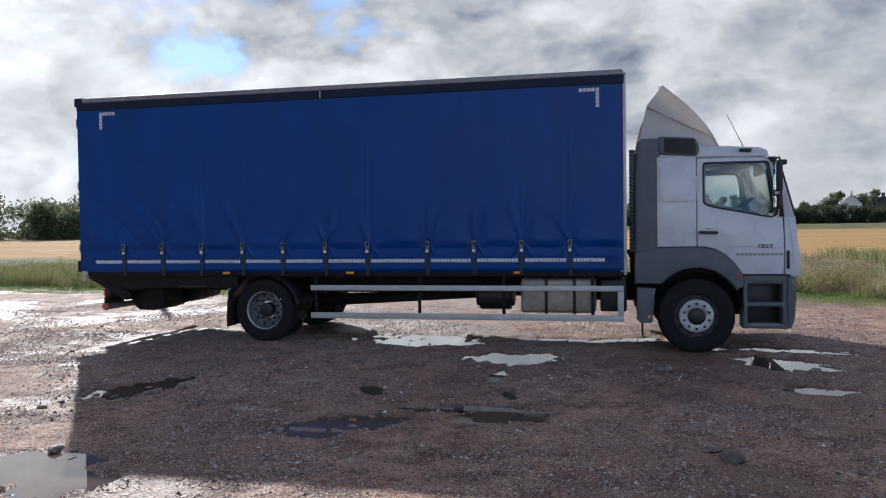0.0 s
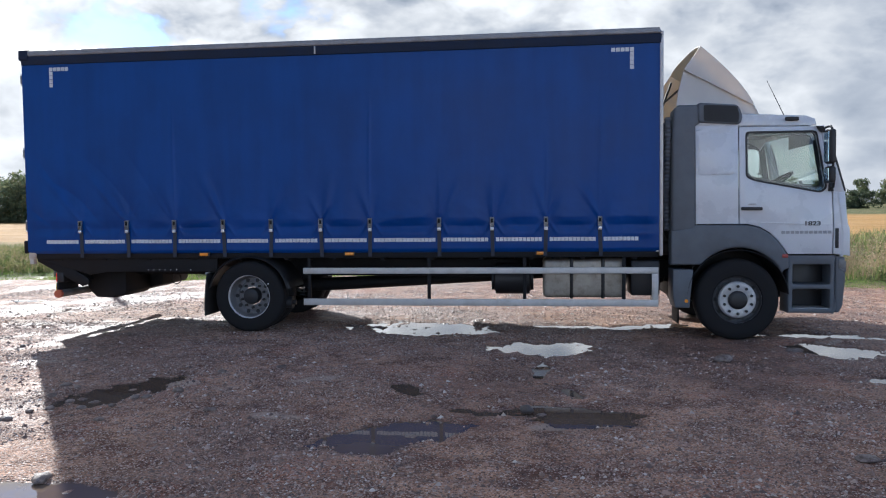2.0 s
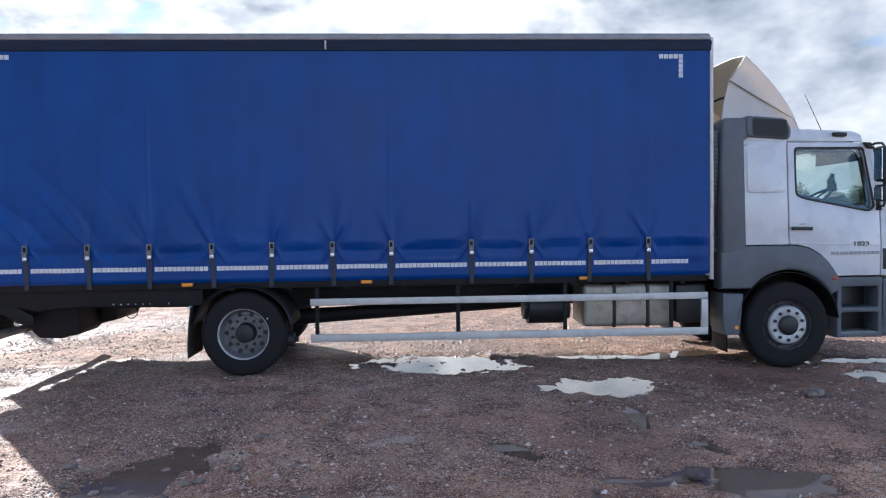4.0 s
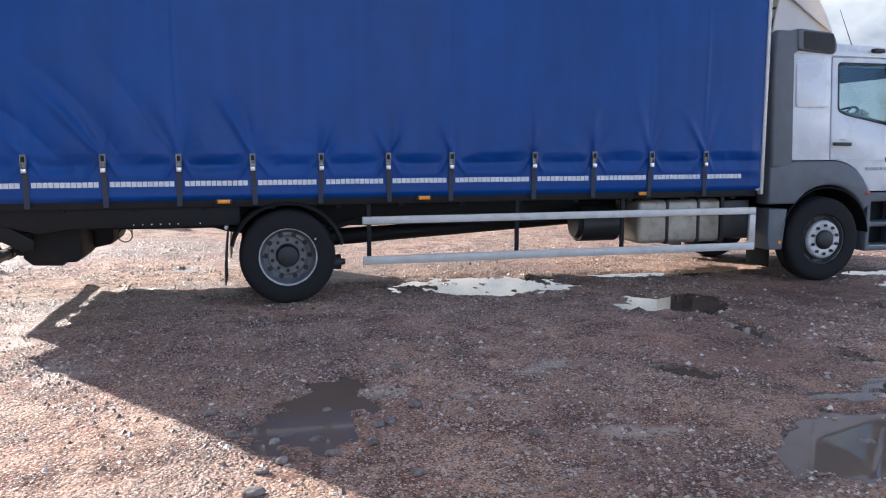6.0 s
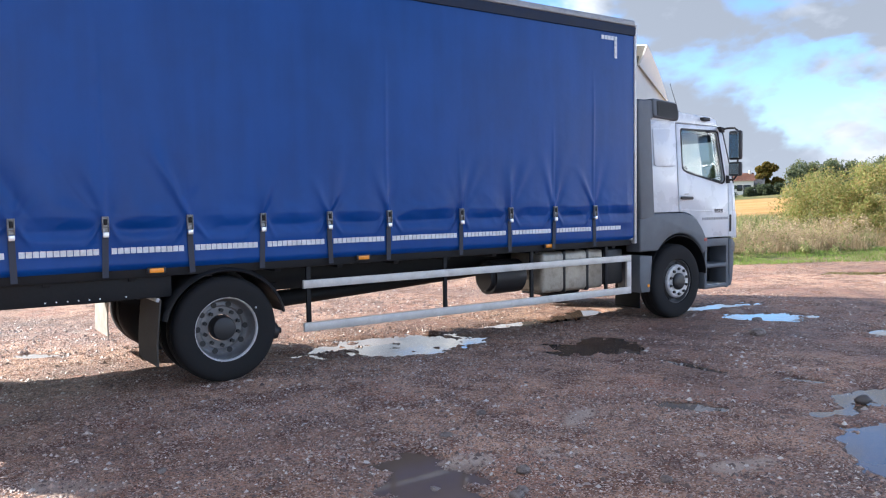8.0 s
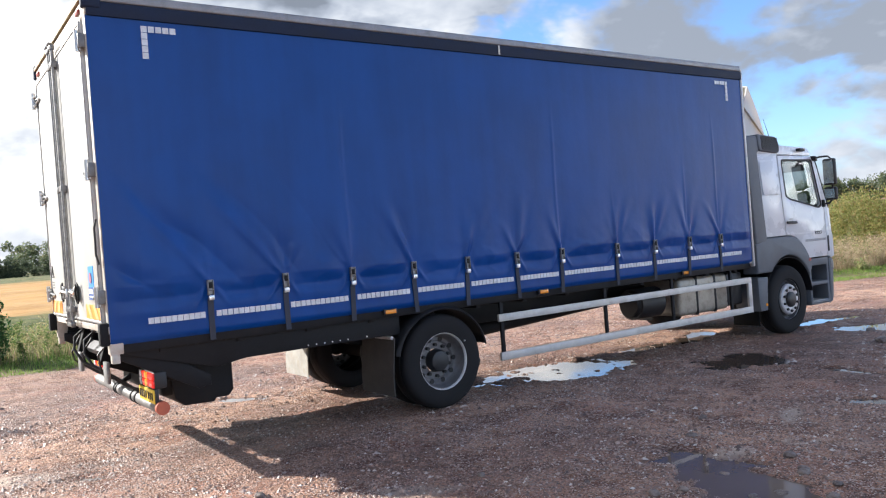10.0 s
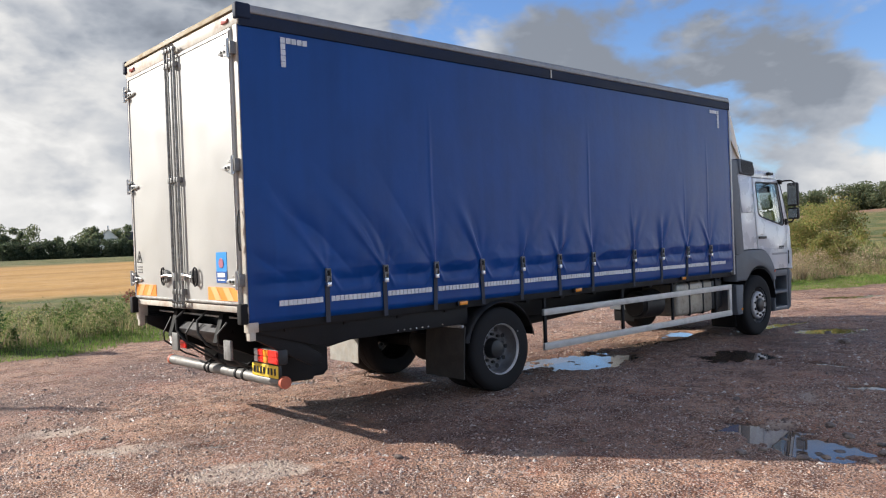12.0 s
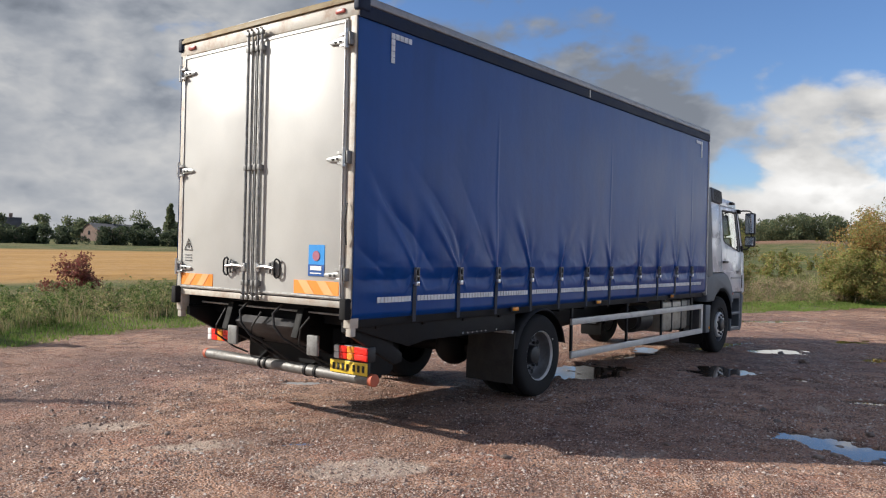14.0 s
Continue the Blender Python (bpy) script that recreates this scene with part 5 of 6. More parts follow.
rows = [[(0.90 + 0.60 * math.cos(radians(t)), y, 0.53 + 0.60 * math.sin(radians(t))) for y in (SIDE + 0.2, 0.75)] for t in range(10, 172, 9)]
liner = part("arch_liner", sheet(rows, thick=0.012), M_BLACK, cab)
mirrored(liner)
bm = slab([(0.16, 0.37), (0.33, 0.37), (0.375, 0.84), (0.13, 0.85), (0.13, 0.5)], SIDE, SIDE + 0.4, 0.02)
lowp = part("rear_arch_panel", bm, M_GREY, cab, "dark grey lower panel behind the front wheel")
mirrored(lowp)
part("arch_reflector", rod((0.29, SIDE - 0.008, 0.455), (0.29, SIDE + 0.01, 0.455), 0.022, 14), M_AMBER, cab, "round amber reflector")
part("arch_lamp", box(1.405, 1.475, SIDE - 0.03, SIDE + 0.01, 0.985, 1.03, 0.008), M_DULLRED, cab, "small dull red side lamp")
flap = part("front_mud_flap", box(0.20, 0.215, 0.10, 0.52, 0.16, 0.60, 0.004), M_PITCH, cab)
mirrored(flap)

# step box and bumper
bm = slab([(1.49, 0.31), (2.03, 0.31), (2.03, 1.015), (1.49, 1.015)], SIDE + 0.02, SIDE + 0.36, 0.02, (ring_points([(1.545, 0.37), (1.975, 0.37), (1.975, 0.60), (1.545, 0.60)], 3, 0.02), ring_points([(1.545, 0.66), (1.975, 0.66), (1.975, 0.90), (1.545, 0.90)], 3, 0.02)))
steps = part("step_box", bm, M_GREY, cab, "dark grey two-tread entry step box")
mirrored(steps)
part("step_back", box(1.50, 2.02, SIDE + 0.30, SIDE + 0.34, 0.33, 1.0, 0.004), M_BLACK, steps)
for z in (0.36, 0.645):
    part("step_tread", box(1.54, 1.98, SIDE + 0.03, SIDE + 0.30, z - 0.012, z + 0.012, 0.004), M_STEEL, steps, "ribbed metal tread")
rows = []
for z, off in ((1.0, 0.0), (0.93, 0.02), (0.72, 0.025), (0.50, 0.015), (0.36, -0.02), (0.30, -0.06)):
    rows.append([(2.20 + off - 0.14 * abs(s) ** 5, MIDDLE + 1.225 * s, z) for s in np.linspace(-1, 1, 21)])
part("bumper", sheet(rows, thick=0.05), M_GREY, cab, "dark grey plastic front bumper")
bm = slab([(2.032, 0.32), (2.08, 0.32), (2.12, 0.40), (2.15, 0.72), (2.14, 0.99), (2.032, 1.0)], SIDE + 0.01, SIDE + 0.30, 0.025, seg=3)
bc = part("bumper_corner", bm, M_GREY, cab, "dark grey bumper corner")
mirrored(bc)
part("headlamp", slab(ring_points([(2.06, 0.86), (2.15, 0.80), (2.15, 0.95), (2.07, 0.97)], 3, 0.02), SIDE + 0.004, SIDE + 0.06, 0.006), M_DULL, cab, "dull headlamp edge")

# roof marker, aerial, deflector
part("roof_marker", slab(ring_points([(1.45, 2.64), (1.60, 2.635), (1.60, 2.68), (1.45, 2.685)], 3, 0.015), 0.05, 0.13, 0.01), M_INK, cab, "small dark roof marker lamp")
part("aerial", rod((1.60, 0.55, 2.70), (1.36, 0.55, 3.20), 0.006, 6, None, 0.003), M_INK, cab, "thin whip aerial")


def deflector():
    """A hollow white wing: broad at its trailing edge, narrow and low at its nose, open behind."""
    rows = []
    for t in np.linspace(0, 1, 13):
        x = 1.23 - 0.75 * t
        ridge = 2.80 + 0.85 * t**0.64
        half = 0.86 + 0.25 * t
        foot = 2.745 + 0.04 * t
        top = ridge - 0.06
        over = 0.03 * min(1.0, t / 0.3)
        fold = min(max(3.30 - (0.95 - 0.95 * t) * 0.48, foot + 0.01), top - 0.01)
        side = [(x - 0.30 * t, half * 0.985 - over, foot), (x - 0.265 * t, half * 0.985 - over, (foot + fold) / 2), (x - 0.20 * t, half * 0.98 - over, fold + 0.004),
                (x - 0.20 * t, half * 0.985, fold), (x - 0.10 * t, half * 0.972, (top + fold) / 2), (x, half * 0.95, top)]
        crown = [(x, half * 0.95 * c, ridge - 0.06 * abs(c) ** 4) for c in np.linspace(-0.94, 0.94, 15)]
        row = [(px, MIDDLE - py, pz) for px, py, pz in side] + [(px, MIDDLE + py, pz) for px, py, pz in crown] + [(px, MIDDLE + py, pz) for px, py, pz in reversed(side)]
        rows.append(row)
    wing = part("air_deflector", sheet(rows, thick=0.02), M_WING, cab, "white roof air deflector with a folded side, open behind", 25)
    for y in (0.35, FAR - 0.35):
        part("stay", rod((0.22, y, 2.80), (0.46, y, 3.46), 0.016, 8), M_INK, wing, "black steel stay")
    part("stay_bar", rod((0.33, 0.30, 3.15), (0.33, FAR - 0.30, 3.15), 0.014, 8), M_INK, wing)


deflector()
# small kerb mirror on a short arm over the windscreen, on the far side
part("kerb_mirror", box(2.37, 2.47, FAR - 0.42, FAR - 0.22, 2.60, 2.68, 0.02, 3), M_INK, cab, "small black kerb mirror over the windscreen")
part("mirror_arm", rod((1.98, FAR - 0.32, 2.62), (2.40, FAR - 0.32, 2.66), 0.014, 8), M_INK, cab)
# snorkel and pipes behind the cab
part("air_intake", box(0.06, 0.30, 0.45, 0.85, 1.0, 2.7, 0.05, 3), M_BLACK, cab, "black intake stack behind the cab")
for k in range(5):
    y = 0.25 + 0.16 * k
    pts = [(0.0 + 0.02 * k, y, 1.35), (0.08, y - 0.05, 1.2 - 0.03 * k), (0.16, y - 0.02, 1.12), (0.28, y, 1.3)]
    part("air_line", pipe(pts, 0.011, 7), M_INK, cab, "coiled black air line")


# mirrors on their arms
def mirror_set():
    arm = pipe([(1.865, 0.10, 2.52), (1.90, 0.0, 2.545), (1.90, -0.12, 2.54), (1.90, -0.17, 2.50), (1.905, -0.17, 2.2), (1.93, -0.15, 1.90), (1.95, -0.08, 1.83), (1.965, 0.05, 1.825)], 0.014, 8)
    ob = part("mirror_arm", arm, M_INK, cab, "black mirror arm with two mirror heads")
    for z0, z1, name in ((2.10, 2.50, "main_mirror"), (1.875, 2.07, "wide_mirror")):
        bm = box(1.845, 1.925, -0.245, -0.055, z0, z1, 0.03, 3)
        head = part(name, bm, M_BLACK, ob, "black mirror housing")
        part("mirror_glass", box(1.838, 1.842, -0.225, -0.075, z0 + 0.025, z1 - 0.025, 0.0), M_MIRROR, ob, "mirror glass facing back")
    return ob


mirror_family(mirror_set())
part("mirror_foot", slab([(1.84, 2.50), (1.90, 2.49), (1.875, 2.56), (1.80, 2.565)], 0.03, 0.10, 0.01), M_INK, cab)
part("mirror_foot", slab([(1.93, 1.78), (1.99, 1.78), (1.97, 1.89), (1.94, 1.89)], 0.0, 0.08, 0.012), M_INK, cab)

# inside the cab
for y in (0.38, 1.55):
    bm = box(0.75, 1.25, y, y + 0.5, 1.42, 1.58, 0.05, 3)
    seat = part("seat", bm, M_SEAT, cab, "dark cloth cab seat")
    b = slab([(0.70, 1.55), (0.86, 1.55), (0.74, 2.22), (0.62, 2.20)], y + 0.02, y + 0.48, 0.04, seg=3)
    slab([(0.63, 2.22), (0.74, 2.22), (0.71, 2.42), (0.62, 2.41)], y + 0.12, y + 0.38, 0.03, (), b, 2)
    part("backrest", b, M_SEAT, seat)
    part("seat_base", box(0.8, 1.2, y + 0.08, y + 0.42, 1.06, 1.42, 0.03), M_DASH, seat)
bm = slab([(1.62, 1.06), (2.04, 1.06), (2.06, 1.72), (1.90, 1.86), (1.66, 1.80), (1.60, 1.55)], 0.12, FAR - 0.12, 0.03)
part("dashboard", bm, M_DASH, cab, "grey moulded dashboard")
ring = bmesh.new()
c, n = Vector((1.52, 0.64, 1.92)), Vector((-0.55, 0, 0.83)).normalized()
u = Vector((0, 1, 0))
w = n.cross(u)
pts = [c + 0.22 * (math.cos(a) * u + math.sin(a) * w) for a in [2 * math.pi * k / 28 for k in range(29)]]
pipe(pts, 0.016, 8, ring)
rod(c, c - n * 0.32, 0.035, 10, ring)
for a in (0.4, 2.74, 4.7):
    rod(c, c + 0.21 * (math.cos(a) * u + math.sin(a) * w), 0.014, 6, ring)
part("steering_wheel", ring, M_INK, cab, "black steering wheel")
part("back_trim", box(0.425, 0.44, 0.16, FAR - 0.16, 1.20, 2.62, 0.004), M_DASH, cab, "dark rear wall lining")
part("headliner", box(0.44, 1.80, 0.16, FAR - 0.16, 2.60, 2.64, 0.01), M_DASH, cab)
part("sun_visor", box(1.80, 1.815, 0.2, 1.1, 2.36, 2.56, 0.004), M_DASH, cab)


# ribbed air hose standing between the body and the cab
rows = []
for k in range(57):
    z, r = 1.32 + 0.025 * k, 0.044 if k % 2 else 0.032
    rows.append([(0.078 + r * math.cos(a), 0.16 + 0.03 * math.sin(k * 0.11) + r * math.sin(a), z) for a in [2 * math.pi * q / 14 for q in range(15)]])
bm = sheet(rows)
bmesh.ops.remove_doubles(bm, verts=bm.verts, dist=0.0005)
part("air_hose", bm, M_GREY, cab, "ribbed grey intake hose behind the cab")


# dark liner inside the front wheel arch
for y0, y1 in ((0.03, 0.62), (FAR - 0.62, FAR - 0.03)):
    rows = [[(0.90 + 0.60 * math.cos(radians(t)), y, 0.50 + 0.585 * math.sin(radians(t))) for y in (y0, y1)] for t in np.linspace(4, 176, 25)]
    part("arch_liner", sheet(rows, thick=0.008), M_CHASSIS, cab, "black wheel arch liner")
for y in (0.62, FAR - 0.64):
    ring = [(0.90 + 0.61 * math.cos(radians(t)), 0.50 + 0.60 * math.sin(radians(t))) for t in np.linspace(0, 180, 21)]
    part("arch_back", slab(ring, y, y + 0.02), M_CHASSIS, cab)


# ---- back of the body ----
bm = box(BACK - 0.01, BACK + 0.09, 0.002, 0.085, 1.0, RAIL + 0.03, 0.008)
rpost = part("rear_post", bm, M_FRAME, truck, "cream rear corner post with rust stains")
mirrored(rpost)
part("rear_header", box(BACK - 0.012, BACK + 0.10, -0.02, FAR + 0.02, RAIL + 0.0, TOP - 0.045, 0.01), M_FRAME, truck, "cream rear header beam")
bm = slab([(BACK - 0.03, TOP - 0.042), (BACK + 0.10, TOP - 0.042), (BACK + 0.10, TOP + 0.02), (BACK - 0.0, TOP + 0.02), (BACK - 0.03, TOP - 0.015)], -0.03, FAR + 0.03, 0.012)
part("rear_roof_edge", bm, M_OCHRE, truck, "weathered ochre roof edge above the doors")
for y in (-0.046, FAR - 0.03):
    part("corner_cap", box(BACK - 0.034, BACK + 0.11, y, y + 0.076, RAIL + 0.045, TOP + 0.016, 0.02, 3), M_RAIL, truck, "dark moulded cap on the rear roof corner")
part("rear_sill", box(BACK - 0.012, BACK + 0.10, -0.01, FAR + 0.01, 1.165, 1.225, 0.01), M_FRAME, truck, "cream rear sill, rusting")
for y in (0.19, FAR - 0.19):
    lampb = part("top_lamp", box(BACK - 0.03, BACK - 0.01, y - 0.055, y + 0.055, RAIL + 0.045, RAIL + 0.080, 0.006), M_DULLRED, truck, "small red top marker lamp")


def rear_door(y0, y1, hinge_y, sgn):
    x = BACK - 0.018
    bm = box(x - 0.012, x + 0.04, y0, y1, 1.235, 3.60, 0.006)
    d = part("rear_door", bm, M_CREAM, truck, "tall off-white rear barn door, closed")
    gap = bmesh.new()
    for a, b, c, e in ((y0 + 0.012, y0 + 0.024, 1.25, 3.585), (y1 - 0.024, y1 - 0.012, 1.25, 3.585)):
        box(x - 0.022, x - 0.012, a, b, c, e, 0.002, 1, gap)
    box(x - 0.020, x - 0.012, y0 + 0.01, y1 - 0.01, 3.565, 3.585, 0.002, 1, gap)
    box(x - 0.020, x - 0.012, y0 + 0.01, y1 - 0.01, 1.245, 1.262, 0.002, 1, gap)
    part("door_edge_trim", gap, M_STEEL, d, "metal edging round the door")
    for z in (3.41, 2.42, 1.44):
        bm = slab([(0, -0.02), (0.05, -0.012), (0.09, 0.012), (0.22, 0.022), (0.245, 0.038), (0.22, 0.054), (0.09, 0.064), (0.05, 0.090), (0, 0.098)], x - 0.034, x - 0.018, 0.006)
        for v in bm.verts:
            u, depth, h = v.co.x, v.co.y, v.co.z
            v.co = Vector((depth, hinge_y + sgn * (u - 0.06), z - 0.04 + h))
        rod((x - 0.045, hinge_y - sgn * 0.045, z - 0.07), (x - 0.045, hinge_y - sgn * 0.045, z + 0.09), 0.018, 10, bm)
        for h in (-0.045, 0.045):
            low, high = sorted((hinge_y - sgn * 0.05, hinge_y + sgn * 0.03))
            box(x - 0.052, x - 0.030, low, high, z + h - 0.010, z + h + 0.014, 0.004, 1, bm)
        hinge = part("hinge", bm, M_HINGE, d, "bright steel strap hinge")
        low, high = sorted((hinge_y - sgn * 0.088, hinge_y - sgn * 0.066))
        part("hinge_block", box(x - 0.045, x + 0.03, low, high, z - 0.045, z + 0.065, 0.008), M_DULL, d, "dull grey hinge block")
        for u in (0.02, 0.10, 0.155):
            part("bolt_head", rod((x - 0.043, hinge_y + sgn * (u - 0.06), z - 0.002), (x - 0.032, hinge_y + sgn * (u - 0.06), z - 0.002), 0.012, 6), M_INK, hinge)
    return d


left_door = rear_door(MIDDLE + 0.012, FAR - 0.09, FAR - 0.115, -1)
right_door = rear_door(0.09, MIDDLE - 0.012, 0.115, 1)
for d, ys, hy, sg in ((left_door, (MIDDLE + 0.038, MIDDLE + 0.098), MIDDLE + 0.098, 1), (right_door, (MIDDLE - 0.038, MIDDLE - 0.098), MIDDLE - 0.098, -1)):
    x = BACK - 0.065
    for k, y in enumerate(ys):
        part("lock_rod", rod((x, y, 1.17), (x, y, 3.66), 0.008 if k == 0 else 0.015, 10), M_ROD, d, "worn steel lock rod from sill to header")
        for z in (1.33, 2.40, 3.50):
            part("rod_guide", box(x - 0.018, BACK - 0.028, y - 0.019, y + 0.019, z - 0.026, z + 0.026, 0.006), M_DULL, d, "dark rod guide")
        for z in (1.205, 3.655):
            bm = box(x - 0.020, x + 0.022, y - 0.020, y + 0.020, z - 0.030, z + 0.012, 0.007)
            rod((x - 0.026, y - 0.012, z + 0.02), (x + 0.01, y + 0.018, z + 0.03), 0.010, 8, bm)
            part("lock_cam", bm, M_ROD, d, "steel lock cam and keeper")
    z = 1.475
    bm = pipe([(x, hy, z), (x - 0.02, hy + sg * 0.05, z + 0.010), (x - 0.022, hy + sg * 0.14, z + 0.016), (x - 0.02, hy + sg * 0.25, z)], 0.012, 8)
    box(x - 0.012, x + 0.030, min(hy + sg * 0.02, hy - sg * 0.02), max(hy + sg * 0.02, hy - sg * 0.02), z - 0.040, z + 0.040, 0.008, 2, bm)
    part("door_handle", bm, M_CHROME, d, "bent steel lever handle")
    near, far_y = hy + sg * 0.245, hy + sg * 0.315
    loop = [(x + 0.004, near, z - 0.070), (x - 0.006, near, z), (x + 0.004, near, z + 0.070), (x + 0.006, near + sg * 0.02, z + 0.085), (x + 0.006, far_y - sg * 0.02, z + 0.075),
            (x + 0.006, far_y, z + 0.05), (x + 0.006, far_y, z - 0.05), (x + 0.006, far_y - sg * 0.02, z - 0.075), (x + 0.006, near + sg * 0.02, z - 0.085), (x + 0.004, near, z - 0.070)]
    part("handle_catch", pipe(loop, 0.009, 7), M_CHASSIS, d, "dark D-shaped catch loop")
    bm = bmesh.new()
    for u, h in ((0.11, 0.020), (0.155, 0.052), (0.20, 0.062)):
        box(x - 0.006, BACK - 0.028, min(hy + sg * u, hy + sg * (u + 0.032)), max(hy + sg * u, hy + sg * (u + 0.032)), z - h, z + h, 0.006, 1, bm)
    part("catch_plate", bm, M_ROD, d, "stepped steel catch plate")


def chevron(y0, y1, z0, z1, door_ob, slant):
    """A reflective panel: orange with slanting yellow bands."""
    x = BACK - 0.034
    board = part("marker_board", box(x, x + 0.004, y0, y1, z0, z1, 0.0), M_ORANGE, door_ob, "orange and yellow slanted reflective panel")
    h, n = z1 - z0, 2
    for k in range(n):
        a = y0 + (y1 - y0) * (0.10 + 0.42 * k)
        b = a + (y1 - y0) * 0.20
        bm = bmesh.new()
        s = h * 0.9
        low, top = (s, 0) if slant > 0 else (0, s)
        pts = [(min(a + low, y1), z0), (min(b + low, y1), z0), (min(b + top, y1), z1), (min(a + top, y1), z1)]
        if pts[0][0] == pts[1][0]:
            pts.pop(0)
        elif pts[2][0] == pts[3][0]:
            pts.pop(3)
        bm.faces.new([bm.verts.new((x - 0.003, p, q)) for p, q in pts])
        part("slanted_band", bm, M_YELLOWSTRIPE, board, "yellow reflective band")


chevron(MIDDLE + 0.62, FAR - 0.115, 1.268, 1.385, left_door, 1)
chevron(0.125, 0.69, 1.268, 1.385, right_door, -1)
x = BACK - 0.034
sticker = part("sticker", box(x, x + 0.004, 0.305, 0.505, 1.425, 1.695, 0.0), M_BLUE, right_door, "blue accreditation sticker with a round red emblem")
part("sticker_emblem", lathe([(0.0, 0.0), (0.044, 0.0), (0.044, 0.003)], (0, 0, 0), 24), M_PINK, sticker)
emblem = sticker.children[0]
emblem.rotation_euler = (0, 0, radians(-90))
emblem.location = Vector((x - 0.004, 0.405, 1.60)) - AT[sticker]
part("sticker_base", box(x - 0.003, x + 0.001, 0.305, 0.505, 1.425, 1.525, 0.0), M_NAVY, sticker)
part("sticker_bar", box(x - 0.006, x - 0.002, 0.335, 0.475, 1.475, 1.513, 0.0), M_PAPER, sticker, "white lettering drawn as a bar")
part("sticker_bar", box(x - 0.006, x - 0.002, 0.335, 0.475, 1.445, 1.455, 0.0), M_PAPER, sticker)
bm = bmesh.new()
for a, b in (((0.0, 0.0), (0.13, 0.0)), ((0.13, 0.0), (0.065, 0.115)), ((0.065, 0.115), (0.0, 0.0))):
    rod((x - 0.002, FAR - 0.295 + a[0], 1.62 + a[1]), (x - 0.002, FAR - 0.295 + b[0], 1.62 + b[1]), 0.0035, 6, bm)
box(x - 0.003, x + 0.001, FAR - 0.236, FAR - 0.224, 1.642, 1.69, 0, 2, bm)
part("warning_sign", bm, M_INK, left_door, "black warning triangle outline")
for k in range(3):
    part("notice_bar", box(x - 0.002, x + 0.002, FAR - 0.29, FAR - 0.17, 1.51 + k * 0.028, 1.518 + k * 0.028, 0.0), M_RIM, left_door, "faint printed line")
bm = pipe([(BACK - 0.03, 0.05, 2.05), (BACK - 0.05, 0.04, 1.98), (BACK - 0.045, 0.06, 1.88), (BACK - 0.05, 0.045, 1.78), (BACK - 0.03, 0.05, 1.70)], 0.008, 6)
part("retaining_cord", bm, M_INK, rpost, "black door retaining cord")

# buffers at the sill's ends
for y in (0.0, FAR - 0.075):
    part("rubber_buffer", box(BACK - 0.075, BACK + 0.0, y, y + 0.075, 1.075, 1.25, 0.012, 2), M_RUBBER, truck, "black rubber dock buffer")
    part("post_foot", box(BACK - 0.0, BACK + 0.06, y + 0.005, y + 0.065, 0.93, 1.03, 0.006), M_FRAME, truck)


# ---- tail lift, lamps and bar ----
bm = slab([(-8.34, 1.04), (-8.10, 1.04), (-7.60, 0.72), (-7.60, 0.64), (-7.70, 0.62), (-8.34, 0.96)], 0.11, 0.16, 0.008)
lift = part("tail_lift", bm, M_CHASSIS, truck, "black folded tail lift under the rear of the body")
again(lift, (0, FAR - 0.27, 0))
part("lift_platform", slab([(-8.27, 0.94), (-8.24, 0.89), (-7.72, 0.62), (-7.56, 0.62), (-7.52, 0.72), (-8.20, 1.0)], 0.86, 1.72, 0.01), M_PLATFORM, lift, "folded dark grey platform")
bm = slab([(-7.80, 0.50), (-7.72, 0.43), (-7.46, 0.42), (-7.44, 0.45), (-7.33, 0.45), (-7.28, 0.50), (-7.28, 0.86), (-7.85, 0.86)], 0.50, 1.20, 0.015)
part("lift_box", bm, M_CHASSIS, lift, "black hydraulic box")
bm = slab([(-7.70, 0.50), (-7.42, 0.46), (-7.30, 0.50), (-7.12, 0.54), (-7.09, 0.60), (-7.09, 0.86), (-7.70, 0.86)], 1.21, 2.05, 0.015)
part("pump_box", bm, M_CHASSIS, lift, "black pump housing")
mirrored(part("valance", slab([(-8.30, 1.06), (-5.75, 1.06), (-5.75, 0.82), (-7.30, 0.82), (-7.55, 0.78), (-8.30, 0.99)], 0.078, 0.098, 0.004), M_CHASSIS, lift, "black side valance plate"))
for k in range(7):
    rx = -6.72 + 0.08 * k + (0.12 if k == 6 else 0)
    part("rivet", rod((rx, 0.070, 0.845), (rx, 0.080, 0.845), 0.006, 8), M_PAPER, lift, "bright rivet")
for y in (0.72, 1.74):
    bm = slab([(-8.34, 0.86), (-8.26, 1.12), (-8.16, 1.12), (-7.4, 0.62), (-7.4, 0.52), (-7.6, 0.54)], y, y + 0.09, 0.012)
    part("lift_arm", bm, M_PITCH, lift, "black lift arm")
for y in (0.44, 1.58):
    part("lift_bracket", box(-8.34, -8.31, y + 0.01, y + 0.15, 0.72, 0.90, 0.01), M_DULL, lift, "galvanised bracket plate")
for y0, y1 in ((0.75, 0.95), (1.55, 1.35)):
    part("ram", rod((-8.2, y0, 0.95), (-7.5, y1, 0.62), 0.04, 12), M_PITCH, lift)
part("lift_beam", rod((-7.62, 0.75, 0.66), (-7.62, FAR - 0.75, 0.66), 0.06, 14), M_CHASSIS, lift)
part("rear_bulk", box(-7.9, -7.66, 0.55, FAR - 0.55, 0.52, 0.95, 0.05, 3), M_CHASSIS, lift)
